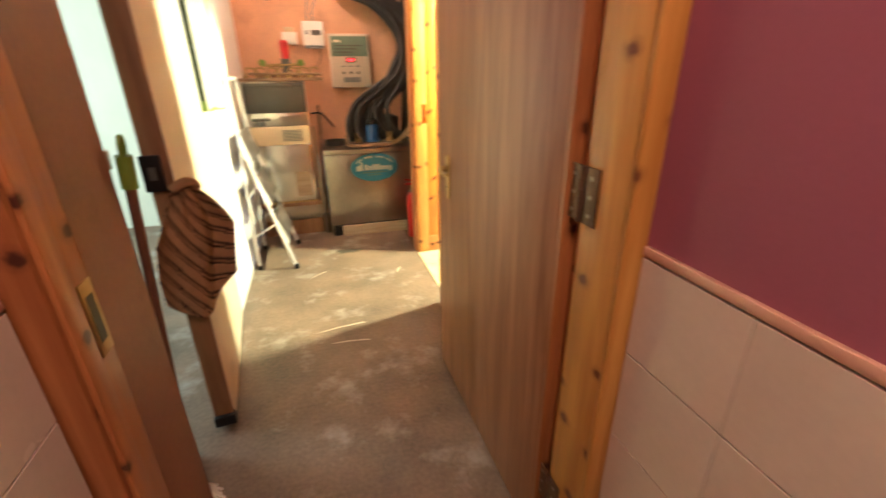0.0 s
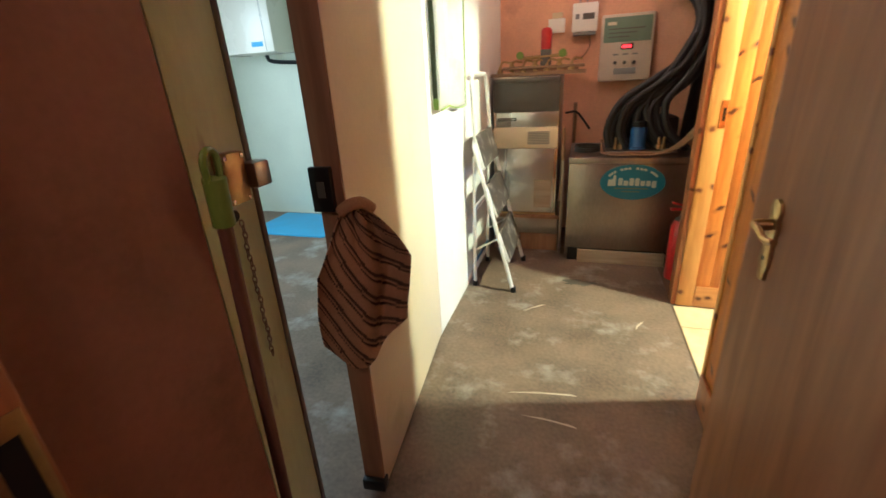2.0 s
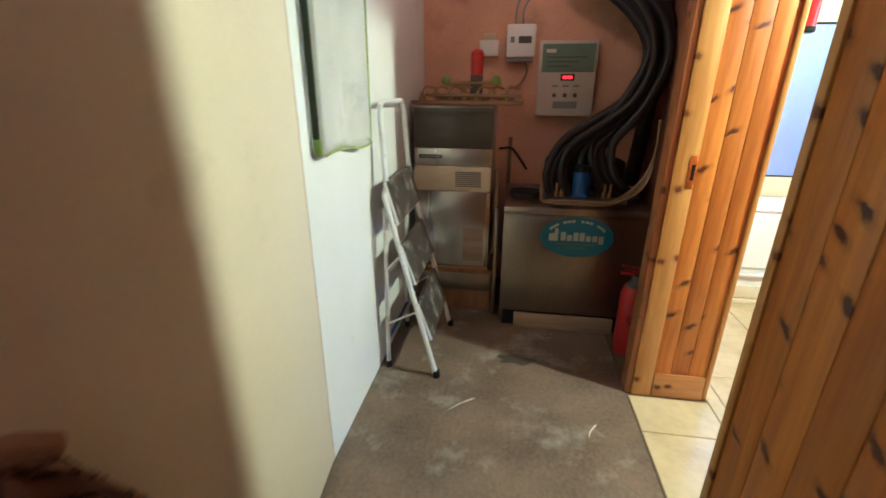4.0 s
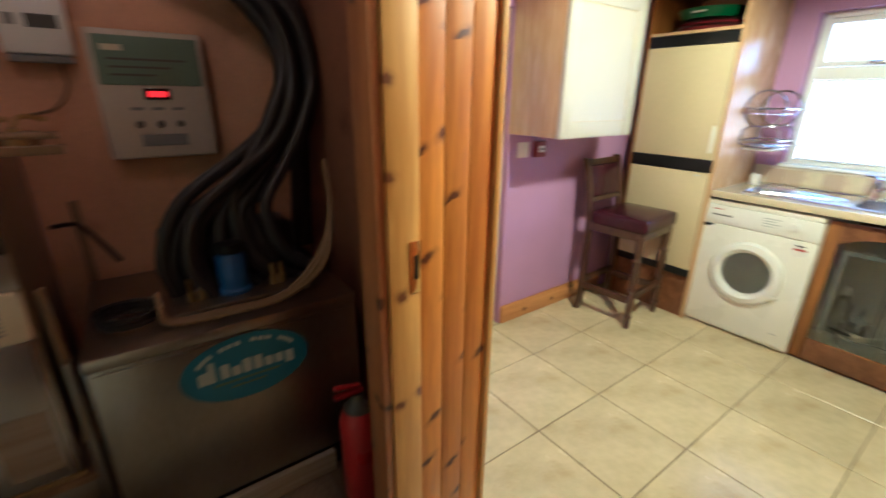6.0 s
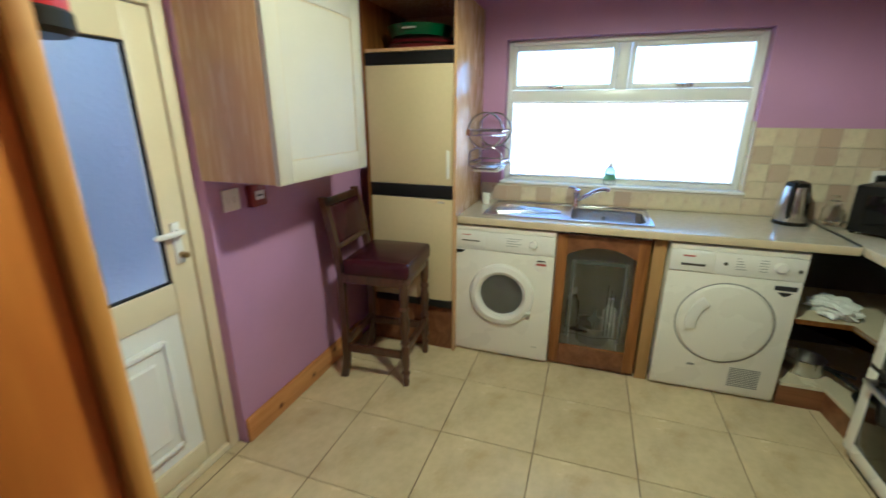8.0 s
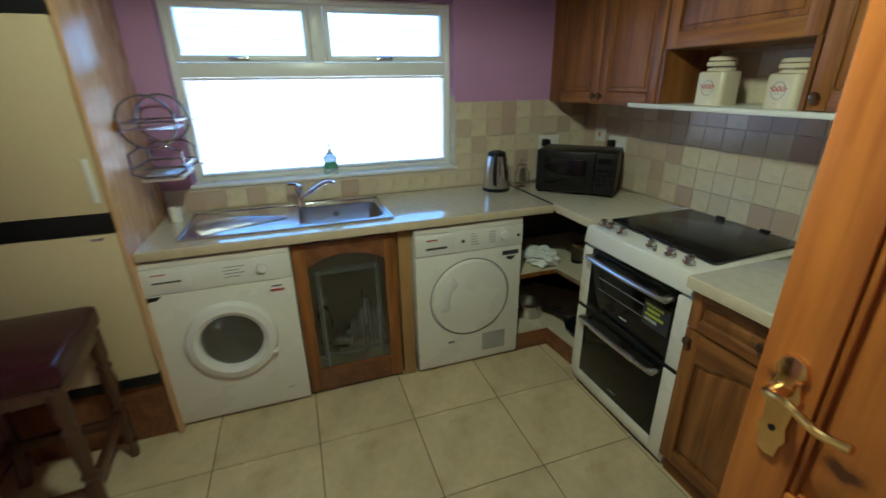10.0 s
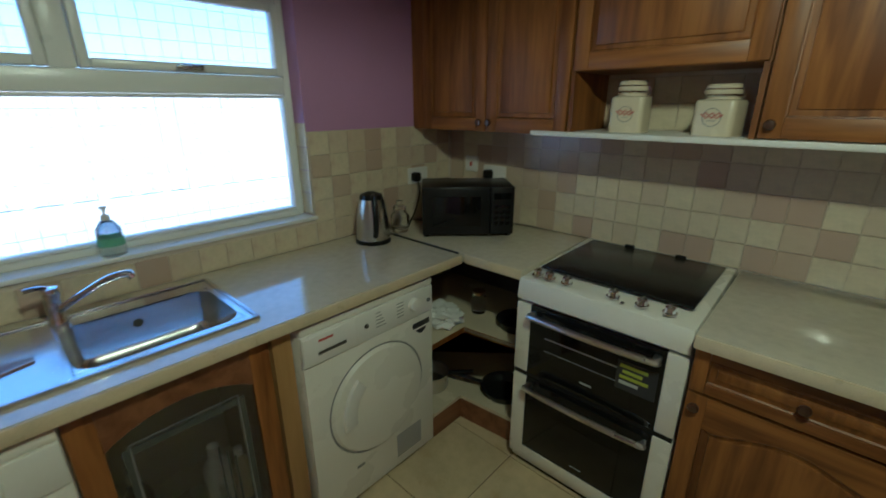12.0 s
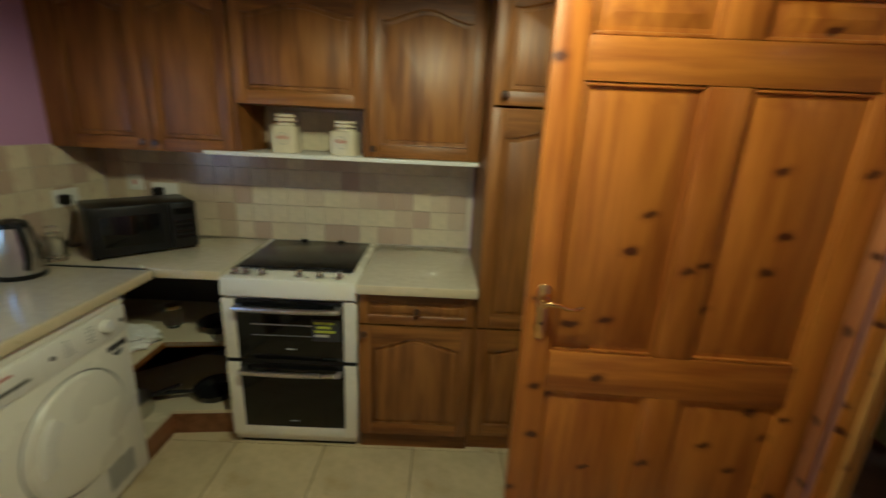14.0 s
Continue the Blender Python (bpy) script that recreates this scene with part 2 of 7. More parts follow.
M = dict(
    purple=mat("purple_wall_paint", (0.46, 0.25, 0.455), 0.55, var=0.06, scale=3, fine=140, bump=0.12),
    maroon_paint=mat("plum_wall_paint", (0.30, 0.095, 0.15), 0.55, var=0.08, scale=3, fine=120, bump=0.12),
    white_wall=mat("white_wall_paint", (0.78, 0.78, 0.75), 0.6, var=0.05, scale=2.5, fine=110, bump=0.18, stain=(0.62, 0.60, 0.52), stain_at=0.66),
    cream_paint=mat("cream_door_paint", (0.72, 0.63, 0.46), 0.5, var=0.06, scale=3, fine=100, bump=0.1, stain=(0.55, 0.46, 0.30), stain_at=0.68),
    peach=mat("peach_plaster", (0.66, 0.36, 0.20), 0.75, var=0.12, scale=4, fine=80, bump=0.3, stain=(0.36, 0.2, 0.12), stain_at=0.64),
    green_wall=mat("pale_green_paint", (0.70, 0.74, 0.62), 0.6, var=0.05, scale=3, fine=90, bump=0.12),
    green_post=mat("worn_pale_green_gloss", (0.68, 0.80, 0.52), 0.4, var=0.1, scale=8, fine=70, bump=0.2, stain=(0.22, 0.19, 0.12), stain_at=0.72, stain_scale=9, stretch=(1, 1, 0.25)),
    brown_ply=mat("brown_painted_board", (0.23, 0.10, 0.055), 0.5, var=0.15, scale=5, fine=80, bump=0.15, stain=(0.14, 0.055, 0.03), stain_at=0.62, stain_scale=4),
    # unseen ceiling, coloured darker so that it bounces less light
    ceiling=mat("dimmed_ceiling_paint", (0.42, 0.40, 0.37), 0.8, var=0.04, bump=0.1),
    concrete=mat("stained_concrete", (0.160, 0.115, 0.080), 0.50, var=0.55, scale=3, fine=60, bump=0.35, stain=(0.38, 0.36, 0.32), stain_at=0.62, stain_scale=3.2, rough_var=0.2),
    dark_stain=mat("oil_stain", (0.06, 0.05, 0.04), 0.4, var=0.3),
    tile=mat("cream_floor_tile", (0.60, 0.49, 0.285), 0.24, var=0.15, scale=5, fine=25, bump=0.04, stain=(0.44, 0.32, 0.16), stain_at=0.60, stain_scale=3.2, per_object=0.06, rough_var=0.12),
    grout=mat("grey_grout", (0.14, 0.10, 0.065), 0.9, var=0.2, fine=60),
    wtile=mat("beige_wall_tile", (0.70, 0.61, 0.42), 0.17, var=0.12, scale=14, fine=60, bump=0.10, per_object=0.08, stain=(0.56, 0.42, 0.31), stain_at=0.58, stain_scale=7, alt=(0.46, 0.345, 0.255)),
    wgrout=mat("pale_grout", (0.60, 0.52, 0.42), 0.9, var=0.1),
    dado=mat("white_dado_tile", (0.62, 0.56, 0.47), 0.25, var=0.06, scale=6, bump=0.05, per_object=0.03),
    dado_trim=mat("pink_dado_trim", (0.62, 0.38, 0.27), 0.35, var=0.1),
    pine=wood("varnished_pine", (0.68, 0.27, 0.016), (0.43, 0.135, 0.006), 0.42, knots=(0.085, 0.018, 0.005), knot_cells=(7, 17), knot_tilt=-32, knot_at=0.20, knot_share=0.36, coat=0.04),
    pine_pale=wood("pale_pine", (0.70, 0.385, 0.078), (0.50, 0.235, 0.036), 0.42, knots=(0.16, 0.05, 0.015), knot_cells=(8, 10), knot_at=0.14, knot_share=0.42, coat=0.06),
    pine_x=wood("varnished_pine_rail", (0.60, 0.29, 0.08), (0.42, 0.165, 0.035), 0.32, axis="X", knots=(0.10, 0.025, 0.008), knot_cells=(8, 10), knot_at=0.14, knot_share=0.42, coat=0.08),
    pine_door=wood("orange_pine", (0.47, 0.165, 0.010), (0.26, 0.072, 0.004), 0.34, knots=(0.075, 0.016, 0.004), knot_cells=(6, 11), knot_tilt=12, knot_at=0.14, knot_share=0.36, coat=0.05),
    pine_door_x=wood("orange_pine_rail", (0.47, 0.165, 0.010), (0.26, 0.072, 0.004), 0.34, axis="X", knots=(0.075, 0.016, 0.004), knot_cells=(6, 11), knot_tilt=12, knot_at=0.14, knot_share=0.36, coat=0.05),
    frame_pine=wood("dark_pine_frame", (0.42, 0.17, 0.05), (0.26, 0.085, 0.022), 0.4, knots=(0.06, 0.018, 0.008), knot_cells=(8, 10), knot_at=0.14, knot_share=0.42, coat=0.2),
    flush=wood("brown_veneer", (0.40, 0.185, 0.075), (0.25, 0.10, 0.036), 0.46, rings=14, grain=80, coat=0.03),
    oak=wood("brown_oak_cabinet", (0.31, 0.125, 0.017), (0.14, 0.047, 0.005), 0.42, rings=11, grain=75, coat=0.0),
    oak_x=wood("brown_oak_rail", (0.31, 0.125, 0.017), (0.14, 0.047, 0.005), 0.42, axis="X", rings=11, grain=75, coat=0.0),
    oak_y=wood("brown_oak_plinth", (0.22, 0.09, 0.03), (0.13, 0.045, 0.012), 0.4, axis="Y", rings=11, grain=75, coat=0.2),
    beech=wood("beech_laminate", (0.62, 0.40, 0.20), (0.54, 0.33, 0.15), 0.24, rings=6, grain=70, bump=0.03),
    ochre=wood("ochre_filler", (0.42, 0.25, 0.08), (0.32, 0.18, 0.05), 0.45, rings=6, grain=60),
    stool_wood=wood("dark_stained_wood", (0.085, 0.034, 0.014), (0.036, 0.013, 0.006), 0.3, rings=16, coat=0.4),
    cream_front=mat("cream_cabinet_front", (0.50, 0.455, 0.375), 0.42, var=0.03, bump=0.05),
    # yellowed plastic with the bulb's warm light added to its colour
    cream_upvc=mat("warm_tinted_yellowed_upvc", (0.74, 0.65, 0.45), 0.38, var=0.03, bump=0.03),
    cream_line=mat("beige_groove", (0.52, 0.42, 0.28), 0.5, var=0.05, bump=0.0),
    leather=mat("maroon_leather", (0.038, 0.007, 0.013), 0.22, var=0.2, scale=12, fine=160, bump=0.08, spec=0.3),
    fridge=mat("yellowed_cream_enamel", (0.60, 0.49, 0.28), 0.33, var=0.05, scale=3, fine=50, bump=0.04),
    white_enamel=mat("white_enamel", (0.79, 0.76, 0.66), 0.28, var=0.02, scale=3, bump=0.02),
    white_plastic=mat("white_plastic", (0.78, 0.76, 0.70), 0.38, var=0.03, bump=0.02),
    upvc=mat("white_upvc", (0.82, 0.82, 0.80), 0.3, var=0.02, bump=0.02),
    grey_plastic=mat("grey_plastic", (0.22, 0.22, 0.21), 0.45, var=0.08, bump=0.05),
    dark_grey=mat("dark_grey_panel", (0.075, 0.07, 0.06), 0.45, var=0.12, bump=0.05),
    black=mat("black_plastic", (0.010, 0.010, 0.010), 0.35, var=0.2, bump=0.05, spec=0.25),
    black_gloss=mat("black_glass", (0.006, 0.006, 0.006), 0.07, spec=0.35, var=0.1, bump=0.0, rough_var=0.03),
    rubber=mat("black_rubber", (0.013, 0.012, 0.012), 0.55, var=0.3, fine=60, bump=0.4),
    worktop=mat("mottled_beige_worktop", (0.60, 0.54, 0.41), 0.15, var=0.08, scale=30, fine=220, bump=0.0, rough_var=0.04, coat=0.7),
    worktop_edge=mat("cream_edge_strip", (0.62, 0.52, 0.33), 0.30, var=0.08, scale=20, fine=160, bump=0.02),
    steel=mat("brushed_steel", (0.60, 0.58, 0.54), 0.28, metal=1.0, var=0.06, scale=5, fine=120, bump=0.06, stretch=(1, 1, 0.06)),
    steel_dull=mat("scuffed_steel", (0.34, 0.30, 0.25), 0.34, metal=1.0, var=0.18, scale=4, fine=90, bump=0.15, stretch=(1, 1, 0.3), rough_var=0.15),
    sink_steel=mat("sink_steel", (0.66, 0.66, 0.66), 0.22, metal=1.0, var=0.05, fine=120, bump=0.04),
    chrome=mat("chrome", (0.82, 0.82, 0.82), 0.08, metal=1.0, var=0.02, bump=0.0, rough_var=0.03),
    rack_wire=mat("smoky_chrome_wire", (0.42, 0.43, 0.45), 0.16, metal=1.0, var=0.05, bump=0.0),
    brass=mat("polished_brass", (0.80, 0.55, 0.20), 0.16, metal=1.0, var=0.08, bump=0.02),
    old_brass=mat("dull_brass", (0.42, 0.29, 0.12), 0.38, metal=1.0, var=0.2, fine=60, bump=0.1),
    alu=mat("white_painted_tube", (0.66, 0.66, 0.66), 0.38, var=0.1, scale=10, bump=0.08, stain=(0.35, 0.30, 0.24), stain_at=0.66, stain_scale=14),
    tread=mat("worn_ladder_tread", (0.055, 0.046, 0.040), 0.45, var=0.4, scale=14, fine=80, bump=0.2, stain=(0.36, 0.32, 0.29), stain_at=0.60, stain_scale=12),
    blue=mat("blue_plastic", (0.02, 0.09, 0.28), 0.35, var=0.12, bump=0.05),
    etched=mat("etched_glass", (0.075, 0.08, 0.07), 0.55, var=0.12, bump=0.1),
    hob=mat("black_ceramic", (0.008, 0.008, 0.008), 0.20, spec=0.35, var=0.1, bump=0.0, rough_var=0.04),
    sticker=mat("teal_blue_sticker", (0.025, 0.17, 0.27), 0.35, var=0.06, bump=0.0),
    sticker_ink=mat("pale_print", (0.50, 0.52, 0.45), 0.5, var=0.04, bump=0.0),
    ink=mat("dark_print", (0.03, 0.03, 0.035), 0.5, var=0.05, bump=0.0),
    red_ink=mat("red_print", (0.42, 0.07, 0.05), 0.5, var=0.05, bump=0.0),
    lime_ink=mat("yellow_green_print", (0.45, 0.50, 0.03), 0.5, var=0.05, bump=0.0),
    red=mat("red_enamel", (0.45, 0.018, 0.015), 0.3, var=0.12, bump=0.04, coat=0.2),
    dark_red=mat("dark_red_box", (0.20, 0.02, 0.025), 0.35, var=0.1, bump=0.03),
    lime=mat("lime_green_plastic", (0.16, 0.26, 0.03), 0.4, var=0.08, bump=0.05),
    mop_pole=mat("brown_pole", (0.13, 0.06, 0.035), 0.4, var=0.15),
    towel=mat("brown_towel", (0.34, 0.20, 0.10), 0.95, var=0.2, scale=12, fine=220, bump=0.8),
    towel_dark=mat("dark_towel_stripe", (0.07, 0.04, 0.025), 0.95, var=0.25, fine=220, bump=0.8),
    cloth=mat("grubby_white_cloth", (0.86, 0.85, 0.81), 0.95, var=0.10, scale=5, fine=180, bump=0.15, stain=(0.66, 0.63, 0.58), stain_at=0.66, stain_scale=4),
    cloth_edge=mat("green_hem", (0.32, 0.42, 0.10), 0.95, var=0.25, fine=160, bump=0.6),
    dark_gap=mat("dark_slot_green", (0.03, 0.04, 0.02), 0.9, var=0.3),
    jar=mat("cream_ceramic", (0.66, 0.58, 0.40), 0.25, var=0.04, bump=0.02),
    green_tray=mat("green_tray", (0.012, 0.10, 0.03), 0.3, var=0.15, bump=0.03),
    bamboo=wood("dim_wood_slat", (0.30, 0.17, 0.08), (0.18, 0.09, 0.04), 0.6),
    pallet=wood("rough_board", (0.46, 0.38, 0.27), (0.30, 0.23, 0.15), 0.8, axis="X"),
    tan_hose=mat("tan_hose", (0.25, 0.16, 0.08), 0.5, var=0.2, bump=0.1),
    lcd=mat("green_grey_screen", (0.16, 0.22, 0.16), 0.2, var=0.1, bump=0.0),
    panel_metal=mat("cream_metal_case", (0.56, 0.47, 0.36), 0.4, var=0.08, scale=5, bump=0.05),
    soap=glass("milky_soap", (0.94, 0.97, 0.96), 0.22),
    soap_label=mat("pale_green_label", (0.20, 0.46, 0.30), 0.4, var=0.06, bump=0.0),
    led=glow("red_led", (1.0, 0.02, 0.015), 0.09),
    glass=glass("clear_glass"),
    frosted=glass("frosted_glass", (0.60, 0.63, 0.62), 0.34, 0.4),
    tinted=glass("tinted_door_glass", (0.86, 0.88, 0.85), 0.05),
    porthole=glass("dark_porthole_glass", (0.24, 0.25, 0.24), 0.03),
    hinge=mat("worn_brown_hinge", (0.16, 0.11, 0.07), 0.5, metal=0.7, var=0.3, fine=60, bump=0.2),
    mat_blue=mat("blue_floor_mat", (0.10, 0.38, 0.68), 0.6, var=0.08, bump=0.2),
    yard=mat("pale_yard_concrete", (0.42, 0.41, 0.40), 0.85, var=0.15, scale=0.8, fine=14, bump=0.3, stain=(0.34, 0.32, 0.29), stain_at=0.6, stain_scale=0.5),
    fence=wood("weathered_fence", (0.50, 0.44, 0.36), (0.36, 0.30, 0.23), 0.8),
    backdrop=mat("grey_weathered_render", (0.20, 0.205, 0.19), 0.9, var=0.2, scale=2, fine=40, bump=0.3, stain=(0.10, 0.11, 0.07), stain_at=0.58),
    wire=mat("galvanised_wire", (0.45, 0.46, 0.47), 0.45, metal=0.8, var=0.1),
    roof=mat("grey_slate", (0.16, 0.17, 0.19), 0.7, var=0.2),
    house=mat("pale_render", (0.55, 0.52, 0.47), 0.8, var=0.08),
)


# ---- building helpers ----
def faces_box(bm, x0, x1, y0, y1, z0, z1):
    v = [bm.verts.new(p) for p in ((x0, y0, z0), (x1, y0, z0), (x1, y1, z0), (x0, y1, z0), (x0, y0, z1), (x1, y0, z1), (x1, y1, z1), (x0, y1, z1))]
    fs = [bm.faces.new([v[i] for i in q]) for q in ((3, 2, 1, 0), (4, 5, 6, 7), (0, 1, 5, 4), (1, 2, 6, 5), (2, 3, 7, 6), (3, 0, 4, 7))]
    return v, fs


def box(x0, x1, y0, y1, z0, z1, bevel=0.0, seg=2, bm=None):
    """A box between two corners; with bm it is added to that mesh."""
    x0, x1, y0, y1, z0, z1 = min(x0, x1), max(x0, x1), min(y0, y1), max(y0, y1), min(z0, z1), max(z0, z1)
    own = bmesh.new()
    faces_box(own, x0, x1, y0, y1, z0, z1)
    if bevel:
        bmesh.ops.bevel(own, geom=own.edges[:], offset=min(bevel, 0.45 * min(x1 - x0, y1 - y0, z1 - z0)), segments=seg, affect="EDGES", profile=0.5)
    return own if bm is None else merge(bm, own)


def merge(bm, other, m=None):
    me = bpy.data.meshes.new("tmp")
    if m is not None:
        bmesh.ops.transform(other, matrix=m, verts=other.verts[:])
    other.to_mesh(me)
    other.free()
    bm.from_mesh(me)
    bpy.data.meshes.remove(me)
    return bm


def lathe(profile, seg=28, m=None):
    """A turned shape about z from (radius, height) pairs; closed at radius 0."""
    bm = bmesh.new()
    rings = []
    for r, z in profile:
        if r < 1e-6:
            rings.append([bm.verts.new((0, 0, z))])
        else:
            rings.append([bm.verts.new((r * math.cos(2 * math.pi * i / seg), r * math.sin(2 * math.pi * i / seg), z)) for i in range(seg)])
    for a, b in zip(rings, rings[1:]):
        for i in range(seg):
            j = (i + 1) % seg
            q = [a[i % len(a)], a[j % len(a)], b[j % len(b)], b[i % len(b)]]
            q = list(dict.fromkeys(q))
            if len(q) > 2:
                bm.faces.new(q)
    bmesh.ops.recalc_face_normals(bm, faces=bm.faces[:])
    if m is not None:
        bmesh.ops.transform(bm, matrix=m, verts=bm.verts[:])
    return bm


def smooth_path(points, steps=6):
    """Catmull-Rom through the points."""
    p = [Vector(q) for q in points]
    p = [p[0] * 2 - p[1], *p, p[-1] * 2 - p[-2]]
    out = []
    for i in range(1, len(p) - 2):
        for k in range(steps):
            t = k / steps
            out.append(0.5 * (2 * p[i] + (p[i + 1] - p[i - 1]) * t + (2 * p[i - 1] - 5 * p[i] + 4 * p[i + 1] - p[i + 2]) * t * t + (3 * p[i] - p[i - 1] - 3 * p[i + 1] + p[i + 2]) * t ** 3))
    out.append(p[-2])
    return out


def tube(points, r, seg=10, bm=None, smooth=0, closed=False):
    """A round tube along points."""
    pts = smooth_path(points, smooth) if smooth else [Vector(q) for q in points]
    own = bmesh.new()
    rings, side = [], None
    n = len(pts)
    for i, c in enumerate(pts):
        a, b = pts[(i - 1) % n if closed else max(i - 1, 0)], pts[(i + 1) % n if closed else min(i + 1, n - 1)]
        d = (b - a).normalized()
        if side is None:
            side = d.orthogonal().normalized()
        side = (side - d * side.dot(d)).normalized()
        up = d.cross(side)
        rings.append([own.verts.new(c + r * (math.cos(2 * math.pi * k / seg) * side + math.sin(2 * math.pi * k / seg) * up)) for k in range(seg)])
    for a, b in zip(rings, rings[1:] + ([rings[0]] if closed else [])):
        for k in range(seg):
            own.faces.new((a[k], a[(k + 1) % seg], b[(k + 1) % seg], b[k]))
    if not closed:
        own.faces.new(rings[0][::-1])
        own.faces.new(rings[-1])
    bmesh.ops.recalc_face_normals(own, faces=own.faces[:])
    return own if bm is None else merge(bm, own)


def plate(outline, z0, z1, m=None, bevel=0.0):
    """A flat outline in x, y drawn up from z0 to z1."""
    bm = bmesh.new()
    lo = [bm.verts.new((x, y, z0)) for x, y in outline]
    hi = [bm.verts.new((x, y, z1)) for x, y in outline]
    bm.faces.new(lo[::-1])
    top = bm.faces.new(hi)
    for i in range(len(lo)):
        j = (i + 1) % len(lo)
        bm.faces.new((lo[i], lo[j], hi[j], hi[i]))
    bmesh.ops.recalc_face_normals(bm, faces=bm.faces[:])
    if bevel:
        bmesh.ops.bevel(bm, geom=list(top.edges), offset=bevel, segments=2, affect="EDGES", profile=0.5)
    if m is not None:
        bmesh.ops.transform(bm, matrix=m, verts=bm.verts[:])
    return bm


def rounded(x0, x1, y0, y1, r, n=5):
    """The outline of a rectangle with round corners."""
    out = []
    for cx, cy, a0 in ((x1 - r, y1 - r, 0), (x0 + r, y1 - r, 90), (x0 + r, y0 + r, 180), (x1 - r, y0 + r, 270)):
        for k in range(n + 1):
            a = radians(a0 + 90 * k / n)
            out.append((cx + r * math.cos(a), cy + r * math.sin(a)))
    return out


def mesh_of(name, bm, material, shade=None):
    me = bpy.data.meshes.new(name)
    bm.to_mesh(me)
    bm.free()
    me.materials.append(material)
    if shade:
        me.shade_smooth() if shade is True else me.set_sharp_from_angle(angle=radians(shade))
    return me


def thing(name, label, category, at=(0, 0, 0), turn=0.0, group="", kind=""):
    """A thing: an Empty at its base, for its parts."""
    ob = new(name)
    ob.empty_display_size = 0.1
    ob.matrix_world = pose(*at, 0, 0, turn)
    return tagged(ob, label, category, group, kind)


def part(name, bm, material, parent, label="", at=None, shade=35):
    me = mesh_of(name, bm, material, shade)
    ob = new(name, me)
    ob.parent = parent
    if at is not None:
        ob.matrix_basis = at
    return tagged(ob, label) if label else ob


def solid(name, bm, material, label, category, kind="", at=None, shade=35, group=""):
    """A thing that is one mesh."""
    ob = new(name, mesh_of(name, bm, material, shade))
    if at is not None:
        ob.matrix_world = at
    return tagged(ob, label, category, group, kind)


def setting(name, bm, material, label):
    return solid(name, bm, material, label, name.split("_")[0], "structure", shade=None)


def text_part(name, words, size, material, parent, at, extrude=0.0006, label=""):
    """Lettering in the built-in font, as a mesh, lying in its x, y plane."""
    cu = bpy.data.curves.new("lettering", "FONT")
    cu.body, cu.size, cu.extrude, cu.align_x, cu.align_y = words, size, extrude, "CENTER", "CENTER"
    cu.resolution_u = 2
    tmp = bpy.data.objects.new("lettering", cu)
    me = bpy.data.meshes.new_from_object(tmp)
    bpy.data.objects.remove(tmp)
    me.name = name
    me.materials.clear()
    me.materials.append(material)
    ob = new(name, me)
    ob.parent = parent
    ob.matrix_basis = at
    return tagged(ob, label) if label else ob


FACE_SOUTH = Euler((radians(90), 0, 0)).to_matrix().to_4x4()                     # x stays, plate's z looks to -y
FACE_NORTH = Euler((radians(90), 0, radians(180))).to_matrix().to_4x4()
FACE_WEST = Euler((radians(90), 0, radians(-90))).to_matrix().to_4x4()           # plate's z looks to -x
FACE_EAST = Euler((radians(90), 0, radians(90))).to_matrix().to_4x4()


def on(face, x, y, z):
    return Matrix.Translation((x, y, z)) @ face


# ---- the structure ----
CEIL = 2.40
# kitchen: x 1.88 to 4.62, y 1.50 to 4.71; lobby: x 0.31 to 1.50, y 1.42 to 4.957; passage: x 0.40 to 1.39, y below 1.42
setting("floor_lobby", box(-2.7, 1.52, -1.3, 5.2, -0.15, 0.0), M["concrete"], "worn grey stained concrete floor of the lobby")
floor_kitchen = setting("floor_kitchen", box(1.524, 4.62, 1.45, 4.95, -0.15, -0.004), M["grout"], "cream tiled kitchen floor with dark grout")


def wall(name, boxes, material, label):
    bm = bmesh.new()
    for b in boxes:
        box(*b, bm=bm)
    return setting(name, bm, material, label)


W = dict(y0=2.44, y1=3.89, z0=1.03, z1=1.93)          # kitchen window opening
wall("wall_kitchen_east", [(4.62, 4.775, 1.20, W["y0"], 0, CEIL), (4.62, 4.775, W["y1"], 5.2, 0, CEIL),
                           (4.62, 4.775, W["y0"], W["y1"], 0, W["z0"]), (4.62, 4.775, W["y0"], W["y1"], W["z1"], CEIL)],
     M["purple"], "purple painted kitchen wall round the window")
D = dict(x0=2.05, x1=2.91, z1=2.0)                      # back door opening
wall("wall_kitchen_north", [(1.88, D["x0"], 4.71, 4.95, 0, CEIL), (D["x1"], 4.62, 4.71, 4.95, 0, CEIL), (D["x0"], D["x1"], 4.71, 4.95, D["z1"], CEIL)],
     M["purple"], "lilac purple painted wall beside the back door")
wall("wall_kitchen_south", [(1.88, 4.62, 1.20, 1.50, 0, CEIL)], M["purple"], "purple painted wall behind the cooker")
wall("wall_kitchen_west", [(1.80, 1.88, 3.72, 4.957, 0, CEIL), (1.525, 1.600, 1.20, 2.845, 0, CEIL), (1.600, 1.875, 1.20, 2.735, 0, CEIL), (1.525, 1.875, 2.735, 3.695, 2.04, CEIL)],
     M["purple"], "purple painted wall between lobby and kitchen")
wall("wall_lobby_east", [(1.50, 1.524, 1.42, 2.845, 0, CEIL), (1.50, 1.524, 2.845, 3.695, 2.05, CEIL)], M["maroon_paint"], "plum painted wall behind the open flush door")
wall("wall_alcove_north", [(0.10, 1.88, 4.957, 5.2, 0, CEIL)], M["peach"], "peach painted plaster wall of the cellar alcove")
